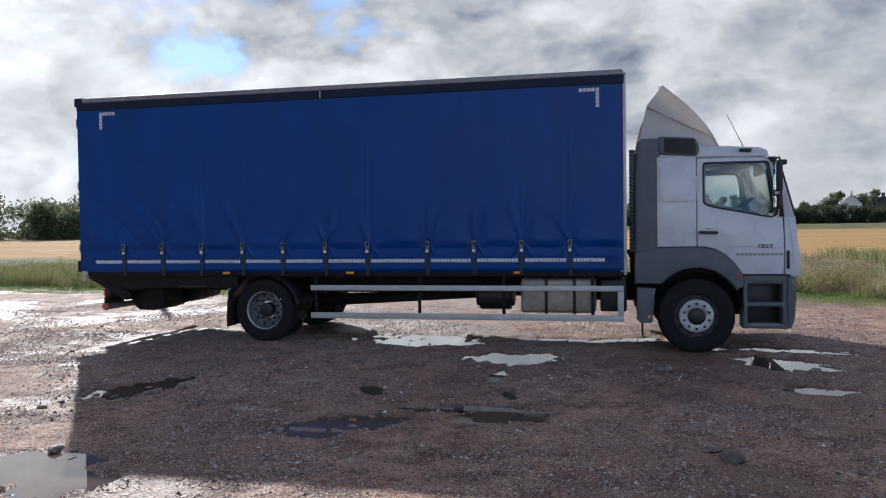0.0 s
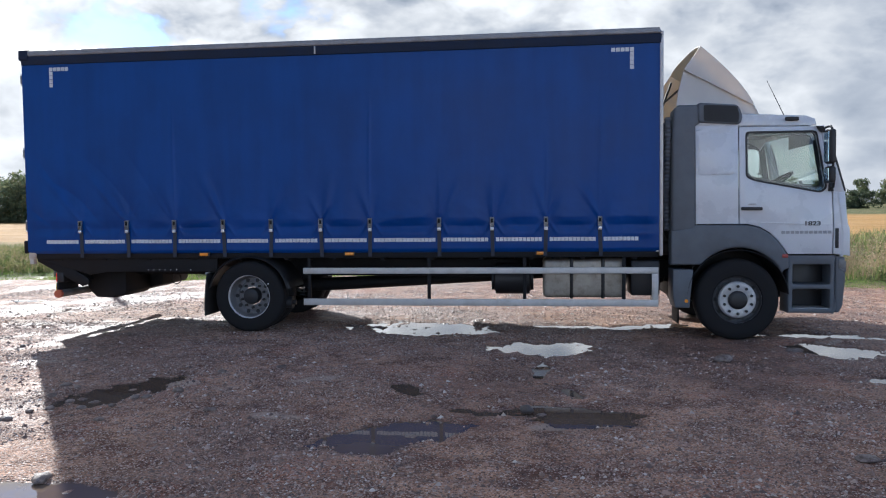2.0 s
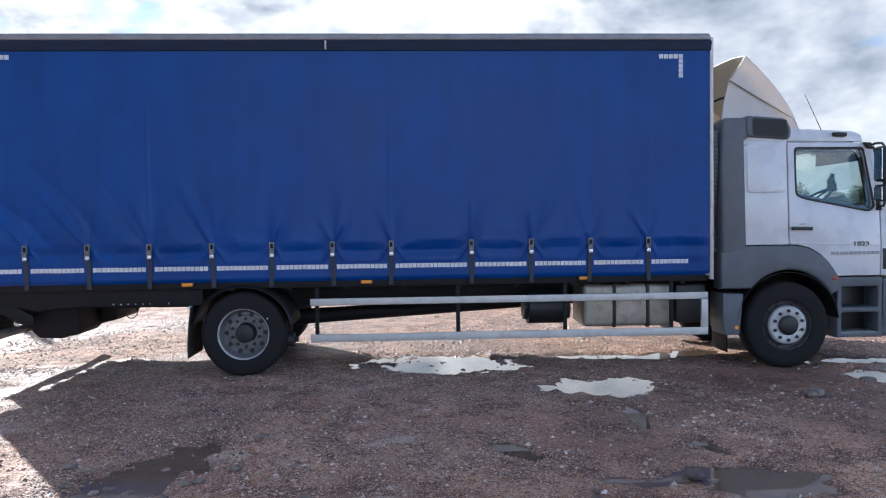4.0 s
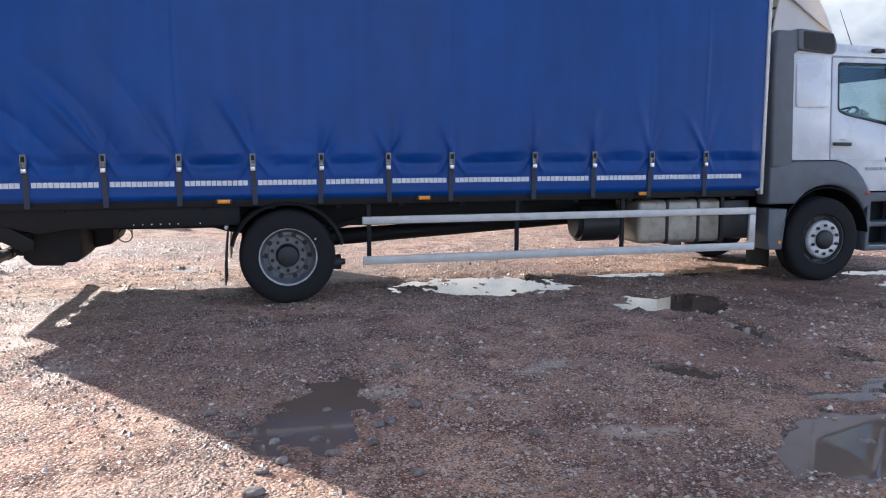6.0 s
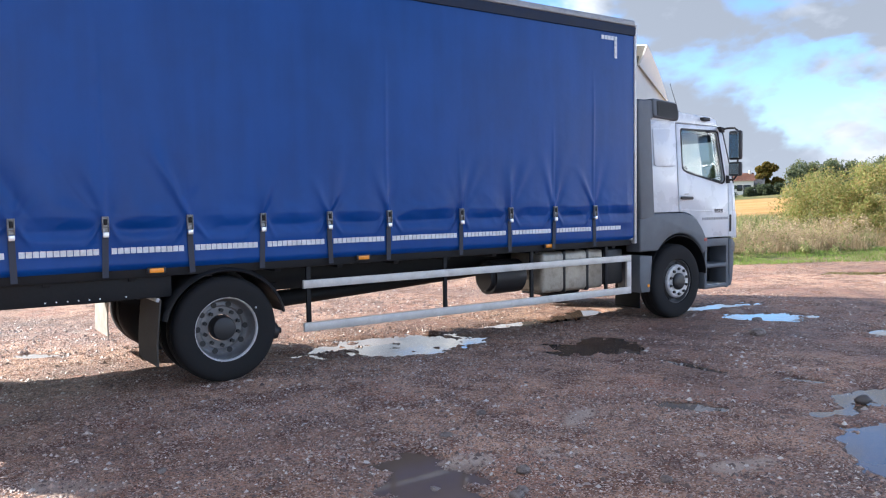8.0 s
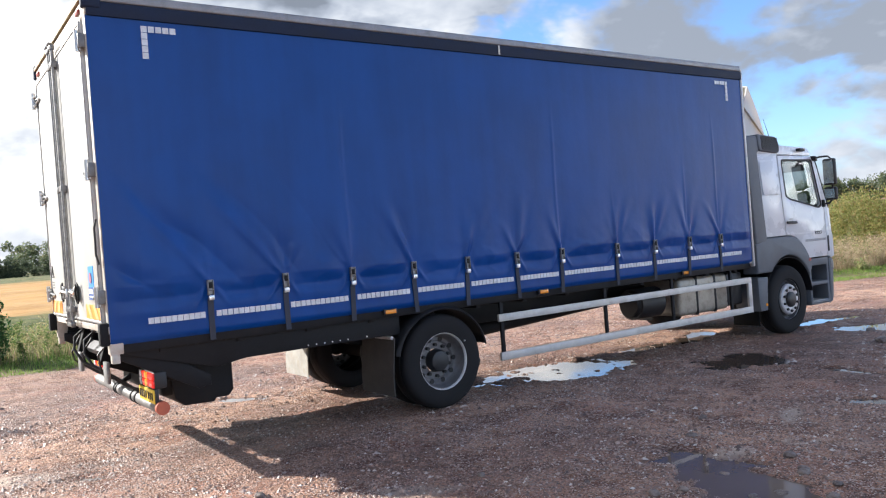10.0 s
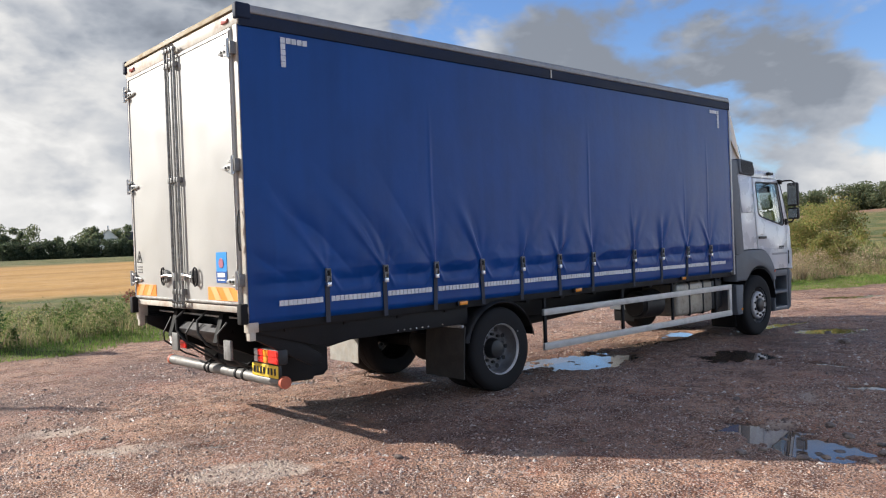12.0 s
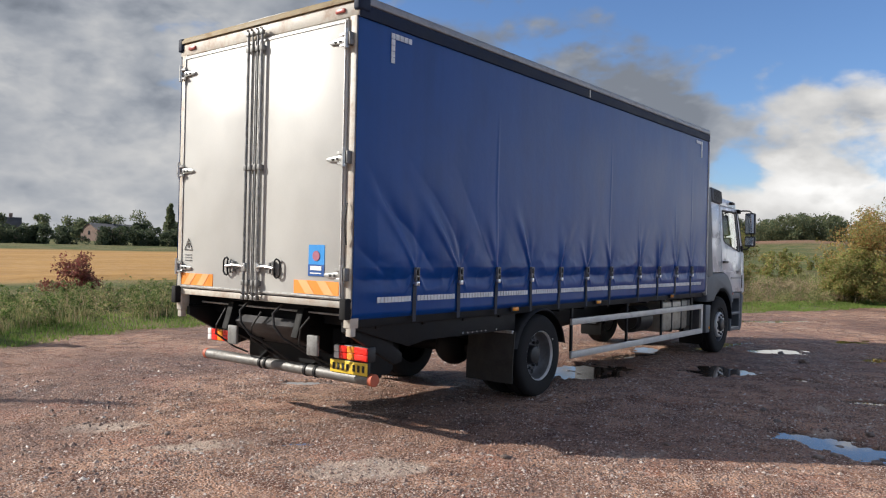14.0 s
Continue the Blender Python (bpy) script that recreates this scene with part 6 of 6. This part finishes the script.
for k, y in enumerate((0.62, 1.3, 1.85)):
    pts = [(-8.28, y, 1.05), (-8.36, y + 0.03, 0.95 - 0.03 * k), (-8.33, y + 0.08, 0.80), (-8.15, y + 0.02, 0.66), (-8.02, y - 0.03, 0.60)]
    part("hydraulic_hose", pipe(pts, 0.009, 7), M_INK, lift, "hanging black hose")
part("platform_edge", rod((-8.20, 0.18, 1.085), (-8.20, FAR - 0.18, 1.085), 0.009, 8), M_STEEL, lift, "thin bright steel rod along the lift")
for y in (0.98, 1.46):
    pts = [(-8.30, y, 1.14), (-8.40, y, 1.06), (-8.41, y - 0.03, 0.95), (-8.36, y - 0.10, 0.84), (-8.20, y - 0.22, 0.72), (-8.04, y - 0.30, 0.58)]
    part("lift_cable", pipe(pts, 0.012, 8), M_INK, lift, "thick black power cable")
pts = [(-7.02 + 0.075 * math.cos(a), 1.50, 0.60 + 0.075 * math.sin(a)) for a in [2 * math.pi * k / 22 for k in range(23)]] + [(-6.95, 1.50, 0.80)]
part("cable_loop", pipe(pts, 0.007, 7), M_INK, lift, "coiled black cable ring")

bar = part("underrun_bar", rod((-8.02, 0.10, 0.52), (-8.02, FAR - 0.06, 0.52), 0.052, 20), M_BAR, truck, "round scuffed steel rear underrun bar")
for y, d in ((0.055, 0.10), (FAR - 0.06, FAR - 0.015)):
    part("bar_cap", rod((-8.02, min(y, d), 0.52), (-8.02, max(y, d), 0.52), 0.055, 20), M_CAPRED, bar, "faded red plastic end cap")
for y in (0.78, 0.92, 1.50, 1.58):
    part("bar_clamp", rod((-8.02, y - 0.015, 0.52), (-8.02, y + 0.015, 0.52), 0.060, 20), M_CHASSIS, bar, "dark clamp band")
for y in (0.86, 1.62):
    part("bar_stay", slab([(-8.06, 0.54), (-7.98, 0.54), (-7.62, 0.72), (-7.62, 0.82)], y, y + 0.03, 0.006), M_CHASSIS, bar)


def rear_lamp(y):
    x = -8.06
    body = part("rear_lamp", box(x, x + 0.10, y, y + 0.42, 0.672, 0.808, 0.015), M_BLACK, truck, "rear lamp cluster with red and amber lenses")
    for a, b, mat in ((0.005, 0.16, M_RED), (0.165, 0.25, M_AMBER), (0.255, 0.35, M_RED), (0.355, 0.415, M_PAPER)):
        for z0, z1 in ((0.68, 0.738), (0.741, 0.80)):
            part("lens", box(x - 0.018, x + 0.004, y + a, y + b, z0, z1, 0.008), mat, body)
    part("lamp_bracket", box(x + 0.10, x + 0.40, y + 0.15, y + 0.25, 0.70, 0.78, 0.006), M_CHASSIS, body)
    return body


rear_lamp(0.10)
rear_lamp(FAR - 0.52)
plate = part("number_plate", box(-8.075, -8.065, 0.10, 0.56, 0.555, 0.668, 0.003), M_PLATE, truck, "yellow rear number plate with dark bars")
part("plate_board", box(-8.064, -8.035, 0.095, 0.565, 0.550, 0.672, 0.004), M_BLACK, plate, "black plastic board behind the plate")
for k in range(7):
    y = 0.525 - k * 0.058 - (0.02 if k > 3 else 0)
    part("plate_bar", box(-8.079, -8.074, y - 0.028, y, 0.582, 0.642, 0.0), M_INK, plate)


# ---- plants and distance ----
def blades(name, x, y, height, width, material, seed, label, lean=0.35, category="grass", base_z=None):
    rng = np.random.default_rng(seed)
    k = len(x)
    z = ground_height(x, y) if base_z is None else base_z
    a, b = rng.uniform(0, 6.283, k), rng.uniform(0, 6.283, k)
    dx, dy = np.cos(a) * width / 2, np.sin(a) * width / 2
    bend = rng.uniform(0.1, 1.0, k) * lean * height
    bx, by = np.cos(b) * bend, np.sin(b) * bend
    P = lambda u, v, w: np.stack([u, v, w], -1)
    base = z - 0.02
    v = np.stack([P(x - dx, y - dy, base), P(x + dx, y + dy, base), P(x + dx * 0.8 + bx * 0.3, y + dy * 0.8 + by * 0.3, z + height * 0.55),
                  P(x - dx * 0.8 + bx * 0.3, y - dy * 0.8 + by * 0.3, z + height * 0.55), P(x + bx, y + by, z + height)], 1)
    o = 5 * np.arange(k)[:, None, None]
    tri = np.array([(0, 1, 2), (0, 2, 3), (3, 2, 4)])
    return from_arrays(name, v.reshape(-1, 3), (tri[None] + o).reshape(-1, 3), material, label, category, "stuff")


def along_edge(count, x0, x1, near, far, seed, power=1.0):
    rng = np.random.default_rng(seed)
    x = rng.uniform(x0, x1, count)
    off = near + (far - near) * rng.random(count) ** power
    return x + rng.normal(0, 0.1, count), edge_at(x) + off


def leaf_cloud(centres, radii, count, size, rng, squash=0.75):
    """Triangular leaf tufts in lumps: each lump thick at its skin, with gaps between."""
    which = rng.integers(0, len(centres), count)
    d = rng.normal(0, 1, (count, 3))
    d /= np.linalg.norm(d, axis=1)[:, None]
    r = radii[which] * (0.25 + 0.75 * rng.random(count) ** 0.7)
    c = centres[which] + d * r[:, None] * np.array([1, 1, squash])
    u = rng.normal(0, 1, (count, 3))
    u /= np.linalg.norm(u, axis=1)[:, None]
    w = np.cross(u, rng.normal(0, 1, (count, 3)))
    w /= np.linalg.norm(w, axis=1)[:, None]
    s = size * rng.uniform(0.6, 1.4, count)[:, None]
    v = np.stack([c - u * s, c + w * s * 0.8 + u * s * 0.3, c + u * s - w * s * 0.5], 1)
    return v.reshape(-1, 3), np.arange(3 * count).reshape(-1, 3)


def tree(x, y, height, spread, seed, material, label, leaves=1600, leaf=0.22, trunk=0.35, name="tree", category="tree", stems=1, column=False):
    rng = np.random.default_rng(seed)
    z = float(ground_height(x, y))
    spread = min(spread, 0.62 * height)
    ob = thing(name, (x, y, z), label, category)
    centres, radii = [], []
    bm = bmesh.new()
    top = height * trunk
    for k in range(stems):
        a0 = 6.283 * k / stems + rng.uniform(0, 1)
        bx, by = (x, y) if stems == 1 else (x + 0.15 * math.cos(a0), y + 0.15 * math.sin(a0))
        fork = Vector((bx + rng.normal(0, 0.04 * height) * (stems > 1) * 2, by + rng.normal(0, 0.04 * height) * (stems > 1) * 2, z + top))
        rod((bx, by, z - 0.1), fork, 0.03 * height / stems**0.6, 8, bm, 0.018 * height / stems**0.6)
        for j in range(6 if stems == 1 else 3):
            a, e = rng.uniform(0, 6.283), rng.uniform(0.25, 1.2)
            reach = spread * rng.uniform(0.45, 0.95) * math.cos(e)
            tip = Vector((x + math.cos(a) * reach, y + math.sin(a) * reach, z + top + (height - top) * rng.uniform(0.15, 0.82) * (0.45 + 0.55 * math.sin(e))))
            rod(fork, tip, 0.013 * height / stems**0.5, 6, bm, 0.004 * height / stems**0.5)
            for q in range(2):
                centres.append(tip + Vector((rng.normal(0, 0.16), rng.normal(0, 0.16), rng.normal(0, 0.12))) * spread)
                radii.append(spread * rng.uniform(0.2, 0.42))
    for j in range(4):
        centres.append(Vector((x + rng.normal(0, 0.2) * spread, y + rng.normal(0, 0.2) * spread, z + height * rng.uniform(0.6, 0.9))))
        radii.append(spread * rng.uniform(0.25, 0.4))
    if column:
        steps = np.linspace(0.14, 0.95, 22)
        centres = [Vector((x + rng.normal(0, 0.1) * spread, y + rng.normal(0, 0.1) * spread, z + height * t)) for t in steps]
        radii = [spread * (0.25 + 0.6 * math.sin(math.pi * min(1, 0.22 + 0.78 * t))) for t in steps]
    part("trunk", bm, M_BARK, ob)
    v, f = leaf_cloud(np.array(centres), np.array(radii), leaves, leaf, rng, 0.8)
    v[:, 2] = np.maximum(v[:, 2], z + 0.05)
    from_arrays("crown", v, f, material, parent=ob)
    return ob


def polar(az, dist):
    return -6 + dist * math.cos(radians(az)), -6 + dist * math.sin(radians(az))


def belt(name, az0, az1, dist, height, depth, lumps, leaves, leaf, material, seed, label, category="hedge", ragged=0.35):
    """A far hedge or wood: many lumps of leaves along an arc, uneven on top."""
    rng = np.random.default_rng(seed)
    stand = np.arange(lumps) // 5
    az = np.radians(rng.uniform(az0, az1, lumps))[stand] + rng.normal(0, 0.16, lumps) * height / dist
    d = (dist + rng.uniform(-depth, depth, lumps))[stand]
    x, y = -6 + d * np.cos(az), -6 + d * np.sin(az)
    g = ground_height(x, y)
    tall = height * (1 - ragged + 2 * ragged * fbm(np.degrees(az) * 0.9, d * 0.02, seed, 3))
    frac = (np.arange(lumps) % 5) / 4 * rng.uniform(0.8, 1.0, lumps)
    r = height * rng.uniform(0.16, 0.34, lumps)
    cz = g + np.maximum(r * 0.5, tall * frac - r * 0.4)
    v, f = leaf_cloud(np.stack([x, y, cz], -1), r, leaves, leaf, rng, 0.9)
    return from_arrays(name, v, f, material, label, category, "stuff")


def clumpy(count, x0, x1, near, far, seed, size=1.1, bar=0.45):
    """Points along the verge, thinned so that they stand in clumps."""
    x, y = along_edge(count, x0, x1, near, far, seed)
    keep = fbm(x * size, y * size, seed + 3, 3) > np.random.default_rng(seed).uniform(bar - 0.15, bar + 0.15, len(x))
    return x[keep], y[keep]


def tuft_height(x, y, lo, hi, seed):
    patch = np.clip(fbm(x * 0.7, y * 0.7, seed, 3) * 1.6 - 0.3, 0, 1)
    return lo + (hi - lo) * patch * np.random.default_rng(seed).uniform(0.35, 1.0, len(x))


def verge():
    x, y = along_edge(64000, -26, 30, -0.4, 2.0, 1, 1.2)
    blades("verge_grass", x, y, tuft_height(x, y, 0.02, 0.13, 2), 0.011, M_GRASS, 3, "short green verge grass along the gravel", 0.7)
    x, y = clumpy(80000, -30, 7.0, 0.9, 6.8, 4)
    blades("rough_grass", x, y, tuft_height(x, y, 0.06, 0.66, 5), 0.012, M_WEED, 6, "rough green weeds and grass on the verge", 0.7)
    x, y = clumpy(80000, 4.0, 32, 1.5, 6.5, 7, 1.2, 0.46)
    blades("dry_grass", x, y, tuft_height(x, y, 0.08, 0.66, 8), 0.009, M_DRY, 9, "tall dead straw-coloured grass behind the verge", 0.55)
    x, y = clumpy(26000, 9, 44, 4.5, 24.0, 17, 0.6)
    blades("meadow_grass", x, y, tuft_height(x, y, 0.25, 0.8, 18), 0.04, M_WEED, 19, "rough grassland behind the dead grass", 0.7)
    x, y = clumpy(12000, -28, 8.0, 0.8, 7.0, 27)
    blades("dry_weeds", x, y, tuft_height(x, y, 0.15, 0.65, 28), 0.010, M_DRY, 29, "dead weed stems among the rough grass", 0.5)
    rng = np.random.default_rng(71)
    x, y = clumpy(1500, 4.0, 30, 1.7, 5.0, 72)
    g = ground_height(x, y)
    r = rng.uniform(0.08, 0.2, len(x))
    v, f = leaf_cloud(np.stack([x, y, g + rng.uniform(0.25, 0.75, len(x))], -1), r, 30000, 0.022, rng, 1.6)
    from_arrays("seed_heads", v, f, M_DRY, "feathery dead seed heads among the straw", "grass", "stuff")


verge()
# leafy weeds among the rough grass
def weed_clumps():
    rng = np.random.default_rng(44)
    x, y = along_edge(900, -26, 28.0, 0.9, 6.0, 45)
    r = rng.uniform(0.10, 0.36, len(x))
    g = ground_height(x, y)
    v, f = leaf_cloud(np.stack([x, y, g + r * 0.9], -1), r, 110000, 0.026, rng, 1.15)
    v[:, 2] = np.maximum(v[:, 2], 0.05)
    from_arrays("weed_clumps", v, f, M_WEED, "low leafy weeds along the verge", "weeds", "stuff")


weed_clumps()


def tall_weeds():
    """Nettles and docks: leafy stems standing in clumps behind the short grass."""
    rng = np.random.default_rng(81)
    x, y = clumpy(700, -16, 9.0, 0.9, 6.0, 82, 0.9, 0.50)
    g = ground_height(x, y)
    tall = rng.uniform(0.12, 0.55, len(x)) * rng.uniform(0.7, 1.3, len(x))
    centres, radii = [], []
    for k in range(6):
        f = (k + 0.6) / 6
        centres.append(np.stack([x + rng.normal(0, 0.07, len(x)), y + rng.normal(0, 0.07, len(x)), g + tall * f], -1))
        radii.append(tall * (0.24 - 0.12 * f))
    v, f = leaf_cloud(np.concatenate(centres), np.concatenate(radii), 80000, 0.021, rng, 1.0)
    v[:, 2] = np.maximum(v[:, 2], 0.05)
    from_arrays("tall_weeds", v, f, M_NETTLE, "tall dark-green leafy weeds along the verge", "weeds", "stuff")


tall_weeds()
# bushes
for bx, by, bh, bs, sd in ((18.8, 6.2, 3.1, 1.8, 11), (16.9, 5.2, 1.4, 1.1, 12), (19.6, 8.3, 2.8, 1.7, 17)):
    tree(bx, by, bh, bs, sd, M_WILLOW, "pale yellow-green scrubby bush behind dead grass", 15000, 0.036, 0.08, "bush", "bush", 9)
for bx, by, bh, bs, sd, mat in ((19.0, 1.1, 2.1, 1.4, 14, M_WILLOW), (20.5, 0.3, 4.3, 2.2, 18, M_RUSTLEAF), (23.5, -2.6, 4.4, 2.8, 15, M_WILLOW)):
    tree(bx, by, bh, bs, sd, mat, "tall sprawling bush turning yellow beside the gravel" if mat is M_WILLOW else "tall bush with rust-coloured autumn top", 20000, 0.040, 0.08, "bush", "bush", 9)
tree(-2.9, 15.9, 1.42, 0.75, 16, M_REDLEAF, "small bush with dark red autumn leaves", 3600, 0.036, 0.1, "bush", "bush", 6)
tree(-8.45, 9.9, 1.32, 0.42, 19, M_CONIFER, "young dense green conifer on the verge", 5000, 0.03, 0.1, "conifer", "tree", 1, True)
tree(-20.8, 28.9, 6.6, 2.6, 20, M_HEDGE, "dark broad tree standing above the field hedge", 9000, 0.13, 0.2)


def pole(x, y, height):
    """A timber line pole at the edge of the yard, with a cross bolt and a small cap."""
    z = float(ground_height(x, y))
    ob = part("line_pole", rod((x, y, z - 0.3), (x, y, z + height), 0.115, 16, None, 0.085), M_BARK)
    tagged(ob, "weathered timber line pole standing in the rough grass", "pole")
    part("pole_cap", rod((x, y, z + height), (x, y, z + height + 0.04), 0.10, 16, None, 0.02), M_DULL, ob, "dull metal cap")
    part("cross_bolt", rod((x - 0.16, y, z + height - 0.3), (x + 0.16, y, z + height - 0.3), 0.014, 8), M_STEEL, ob)
    return ob


pole(-15.65, 12.45, 6.0)
# far hedges, woods and hills
belt("hedge", 44, 124, 158, 3.3, 2.5, 2200, 170000, 0.20, M_HEDGE, 51, "long dark field hedge beyond the stubble", "hedge", 0.14)
belt("far_trees", 47, 112, 250, 7.6, 10, 420, 90000, 0.34, M_TREE, 52, "distant trees showing above the hedge", "trees", 0.35)
belt("left_wood", 118, 175, 105, 5.4, 6, 1500, 150000, 0.22, M_TREE, 53, "wood edge beyond a sloping field", "wood", 0.28)
belt("right_wood", -14, 31, 190, 5.6, 8, 1500, 210000, 0.22, M_TREE, 54, "mixed wood on the rise beyond a red field", "wood", 0.4)
belt("hedgerow", 26, 46, 128, 1.7, 2, 400, 24000, 0.18, M_HEDGE, 55, "low hedgerow in front of the farmhouse")
belt("scrub", -8, 22, 60, 1.6, 18, 260, 26000, 0.09, M_WILLOW, 56, "scattered scrub in the rough meadow", "scrub", 0.6)


def to_top(az, dist, el):
    """The height that reaches an elevation as seen from the yard."""
    x, y = polar(az, dist)
    return 1.65 + dist * math.tan(radians(el)) - float(ground_height(x, y))


for az, dist, el, sp, mat, label, sd in ((35.8, 152, 2.2, 1.3, M_HEDGE, "dark upright conifer beside the farmhouse", 61), (35.0, 165, 1.9, 2.4, M_HEDGE, "dark evergreen tree behind the farmhouse", 62), (32.3, 156, 2.4, 2.9, M_AUTUMN, "rounded tree turning orange beside the farmhouse", 63),
                                        (30.6, 158, 1.7, 2.6, M_TREE, "broad green tree near the farmhouse", 64), (28.8, 165, 2.0, 2.8, M_TREE, "broad green tree near the farmhouse", 68), (59.4, 230, 2.95, 1.7, M_TREE, "tall narrow poplar on the skyline", 65), (73.6, 200, 1.6, 2.6, M_TREE, "single round tree above the hedge", 66),
                                        (61.6, 215, 1.7, 3.0, M_HEDGE, "dark round tree above the hedge", 69), (38.2, 175, 1.2, 2.4, M_TREE, "broad green tree near the barn", 67)):
    tree(*polar(az, dist), to_top(az, dist, el), sp, sd, mat, label, 12000, 0.20, 0.2, column="poplar" in label or "conifer" in label)


def house(az, dist, length, width, wall_h, roof_h, turn, wall_mat, roof_mat, label, chimneys=(0.3,), floors=2):
    """A cottage: walls, pitched roof, chimneys, windows and a door, far off."""
    x, y = polar(az, dist)
    z = float(ground_height(x, y)) - 0.2
    ob = thing("house", (x, y, z), label, "house")
    a, b = length / 2, width / 2
    bm = bmesh.new()
    rows = [[(-a, -b), (a, -b), (a, b), (-a, b)]]
    low = [bm.verts.new((p, q, 0)) for p, q in rows[0]]
    high = [bm.verts.new((p, q, wall_h)) for p, q in rows[0]]
    ends = [bm.verts.new((-a, 0, wall_h + roof_h)), bm.verts.new((a, 0, wall_h + roof_h))]
    for k in range(4):
        bm.faces.new((low[k], low[(k + 1) % 4], high[(k + 1) % 4], high[k]))
    bm.faces.new((high[0], high[3], ends[0]))
    bm.faces.new((high[1], ends[1], high[2]))
    pieces = [("wall", bm, wall_mat)]
    bm = bmesh.new()
    for sgn in (-1, 1):
        grid = [[(-a - 0.3, sgn * (b + 0.35), wall_h - 0.25), (a + 0.3, sgn * (b + 0.35), wall_h - 0.25)], [(-a - 0.3, 0, wall_h + roof_h + 0.08), (a + 0.3, 0, wall_h + roof_h + 0.08)]]
        sheet(grid, bm)
    bmesh.ops.solidify(bm, geom=list(bm.faces), thickness=0.18)
    pieces.append(("roof", bm, roof_mat))
    for c in chimneys:
        px = -a + c * length
        pieces.append(("chimney", box(px - 0.03 * length - 0.08, px + 0.03 * length + 0.08, -0.25, 0.25, wall_h + roof_h - 0.6, wall_h + 1.5 * roof_h, 0.03), wall_mat))
    for f in range(floors):
        for k in range(3):
            px, pz = -a + length * (0.2 + 0.3 * k), 0.9 + f * 2.5
            if pz + 1.1 < wall_h + 0.2:
                pieces.append(("window", box(px - 0.5, px + 0.5, -b - 0.04, -b + 0.1, pz, pz + 1.1, 0.02), M_PANE))
    pieces.append(("window", box(-a - 0.04, -a + 0.1, -0.5, 0.5, wall_h - 1.6, wall_h - 0.5, 0.02), M_PANE))
    pieces.append(("door", box(a * 0.25, a * 0.25 + 0.9, -b - 0.04, -b + 0.1, 0, 2.0, 0.02), M_DASH))
    m = Matrix.Rotation(radians(turn), 4, "Z")
    for name, bm, mat in pieces:
        bmesh.ops.transform(bm, matrix=Matrix.Translation((x, y, z)) @ m, verts=bm.verts)
        part(name, bm, mat, ob)
    return ob


house(34.2, 150, 4.7, 3.4, 3.0, 1.1, -48, M_WALL, M_ROOF, "white two-storey farmhouse with a red tiled roof", (0.08, 0.92))
house(33.2, 154, 3.4, 3.0, 2.0, 1.0, -62, M_WALL, M_SLATE, "low white outbuilding joined behind the farmhouse", (), 1)
house(39.5, 175, 10.0, 4.0, 1.8, 1.0, -50, M_WALL, M_ROOFWHITE, "long low white barn with a pale roof across the field", (), 1)
house(70.0, 245, 12.0, 6.0, 3.8, 2.4, -20, M_BRICK, M_SLATE, "large slate-roofed house rising above the hedge", (0.2, 0.8))
house(72.6, 235, 6.0, 5.0, 4.4, 2.4, 75, M_WALL, M_SLATE, "pale gabled house behind the hedge", (0.5,))
house(63.0, 240, 16.0, 7.0, 3.4, 1.6, 10, M_BRICK, M_SLATE, "long low farm building behind the hedge", ())
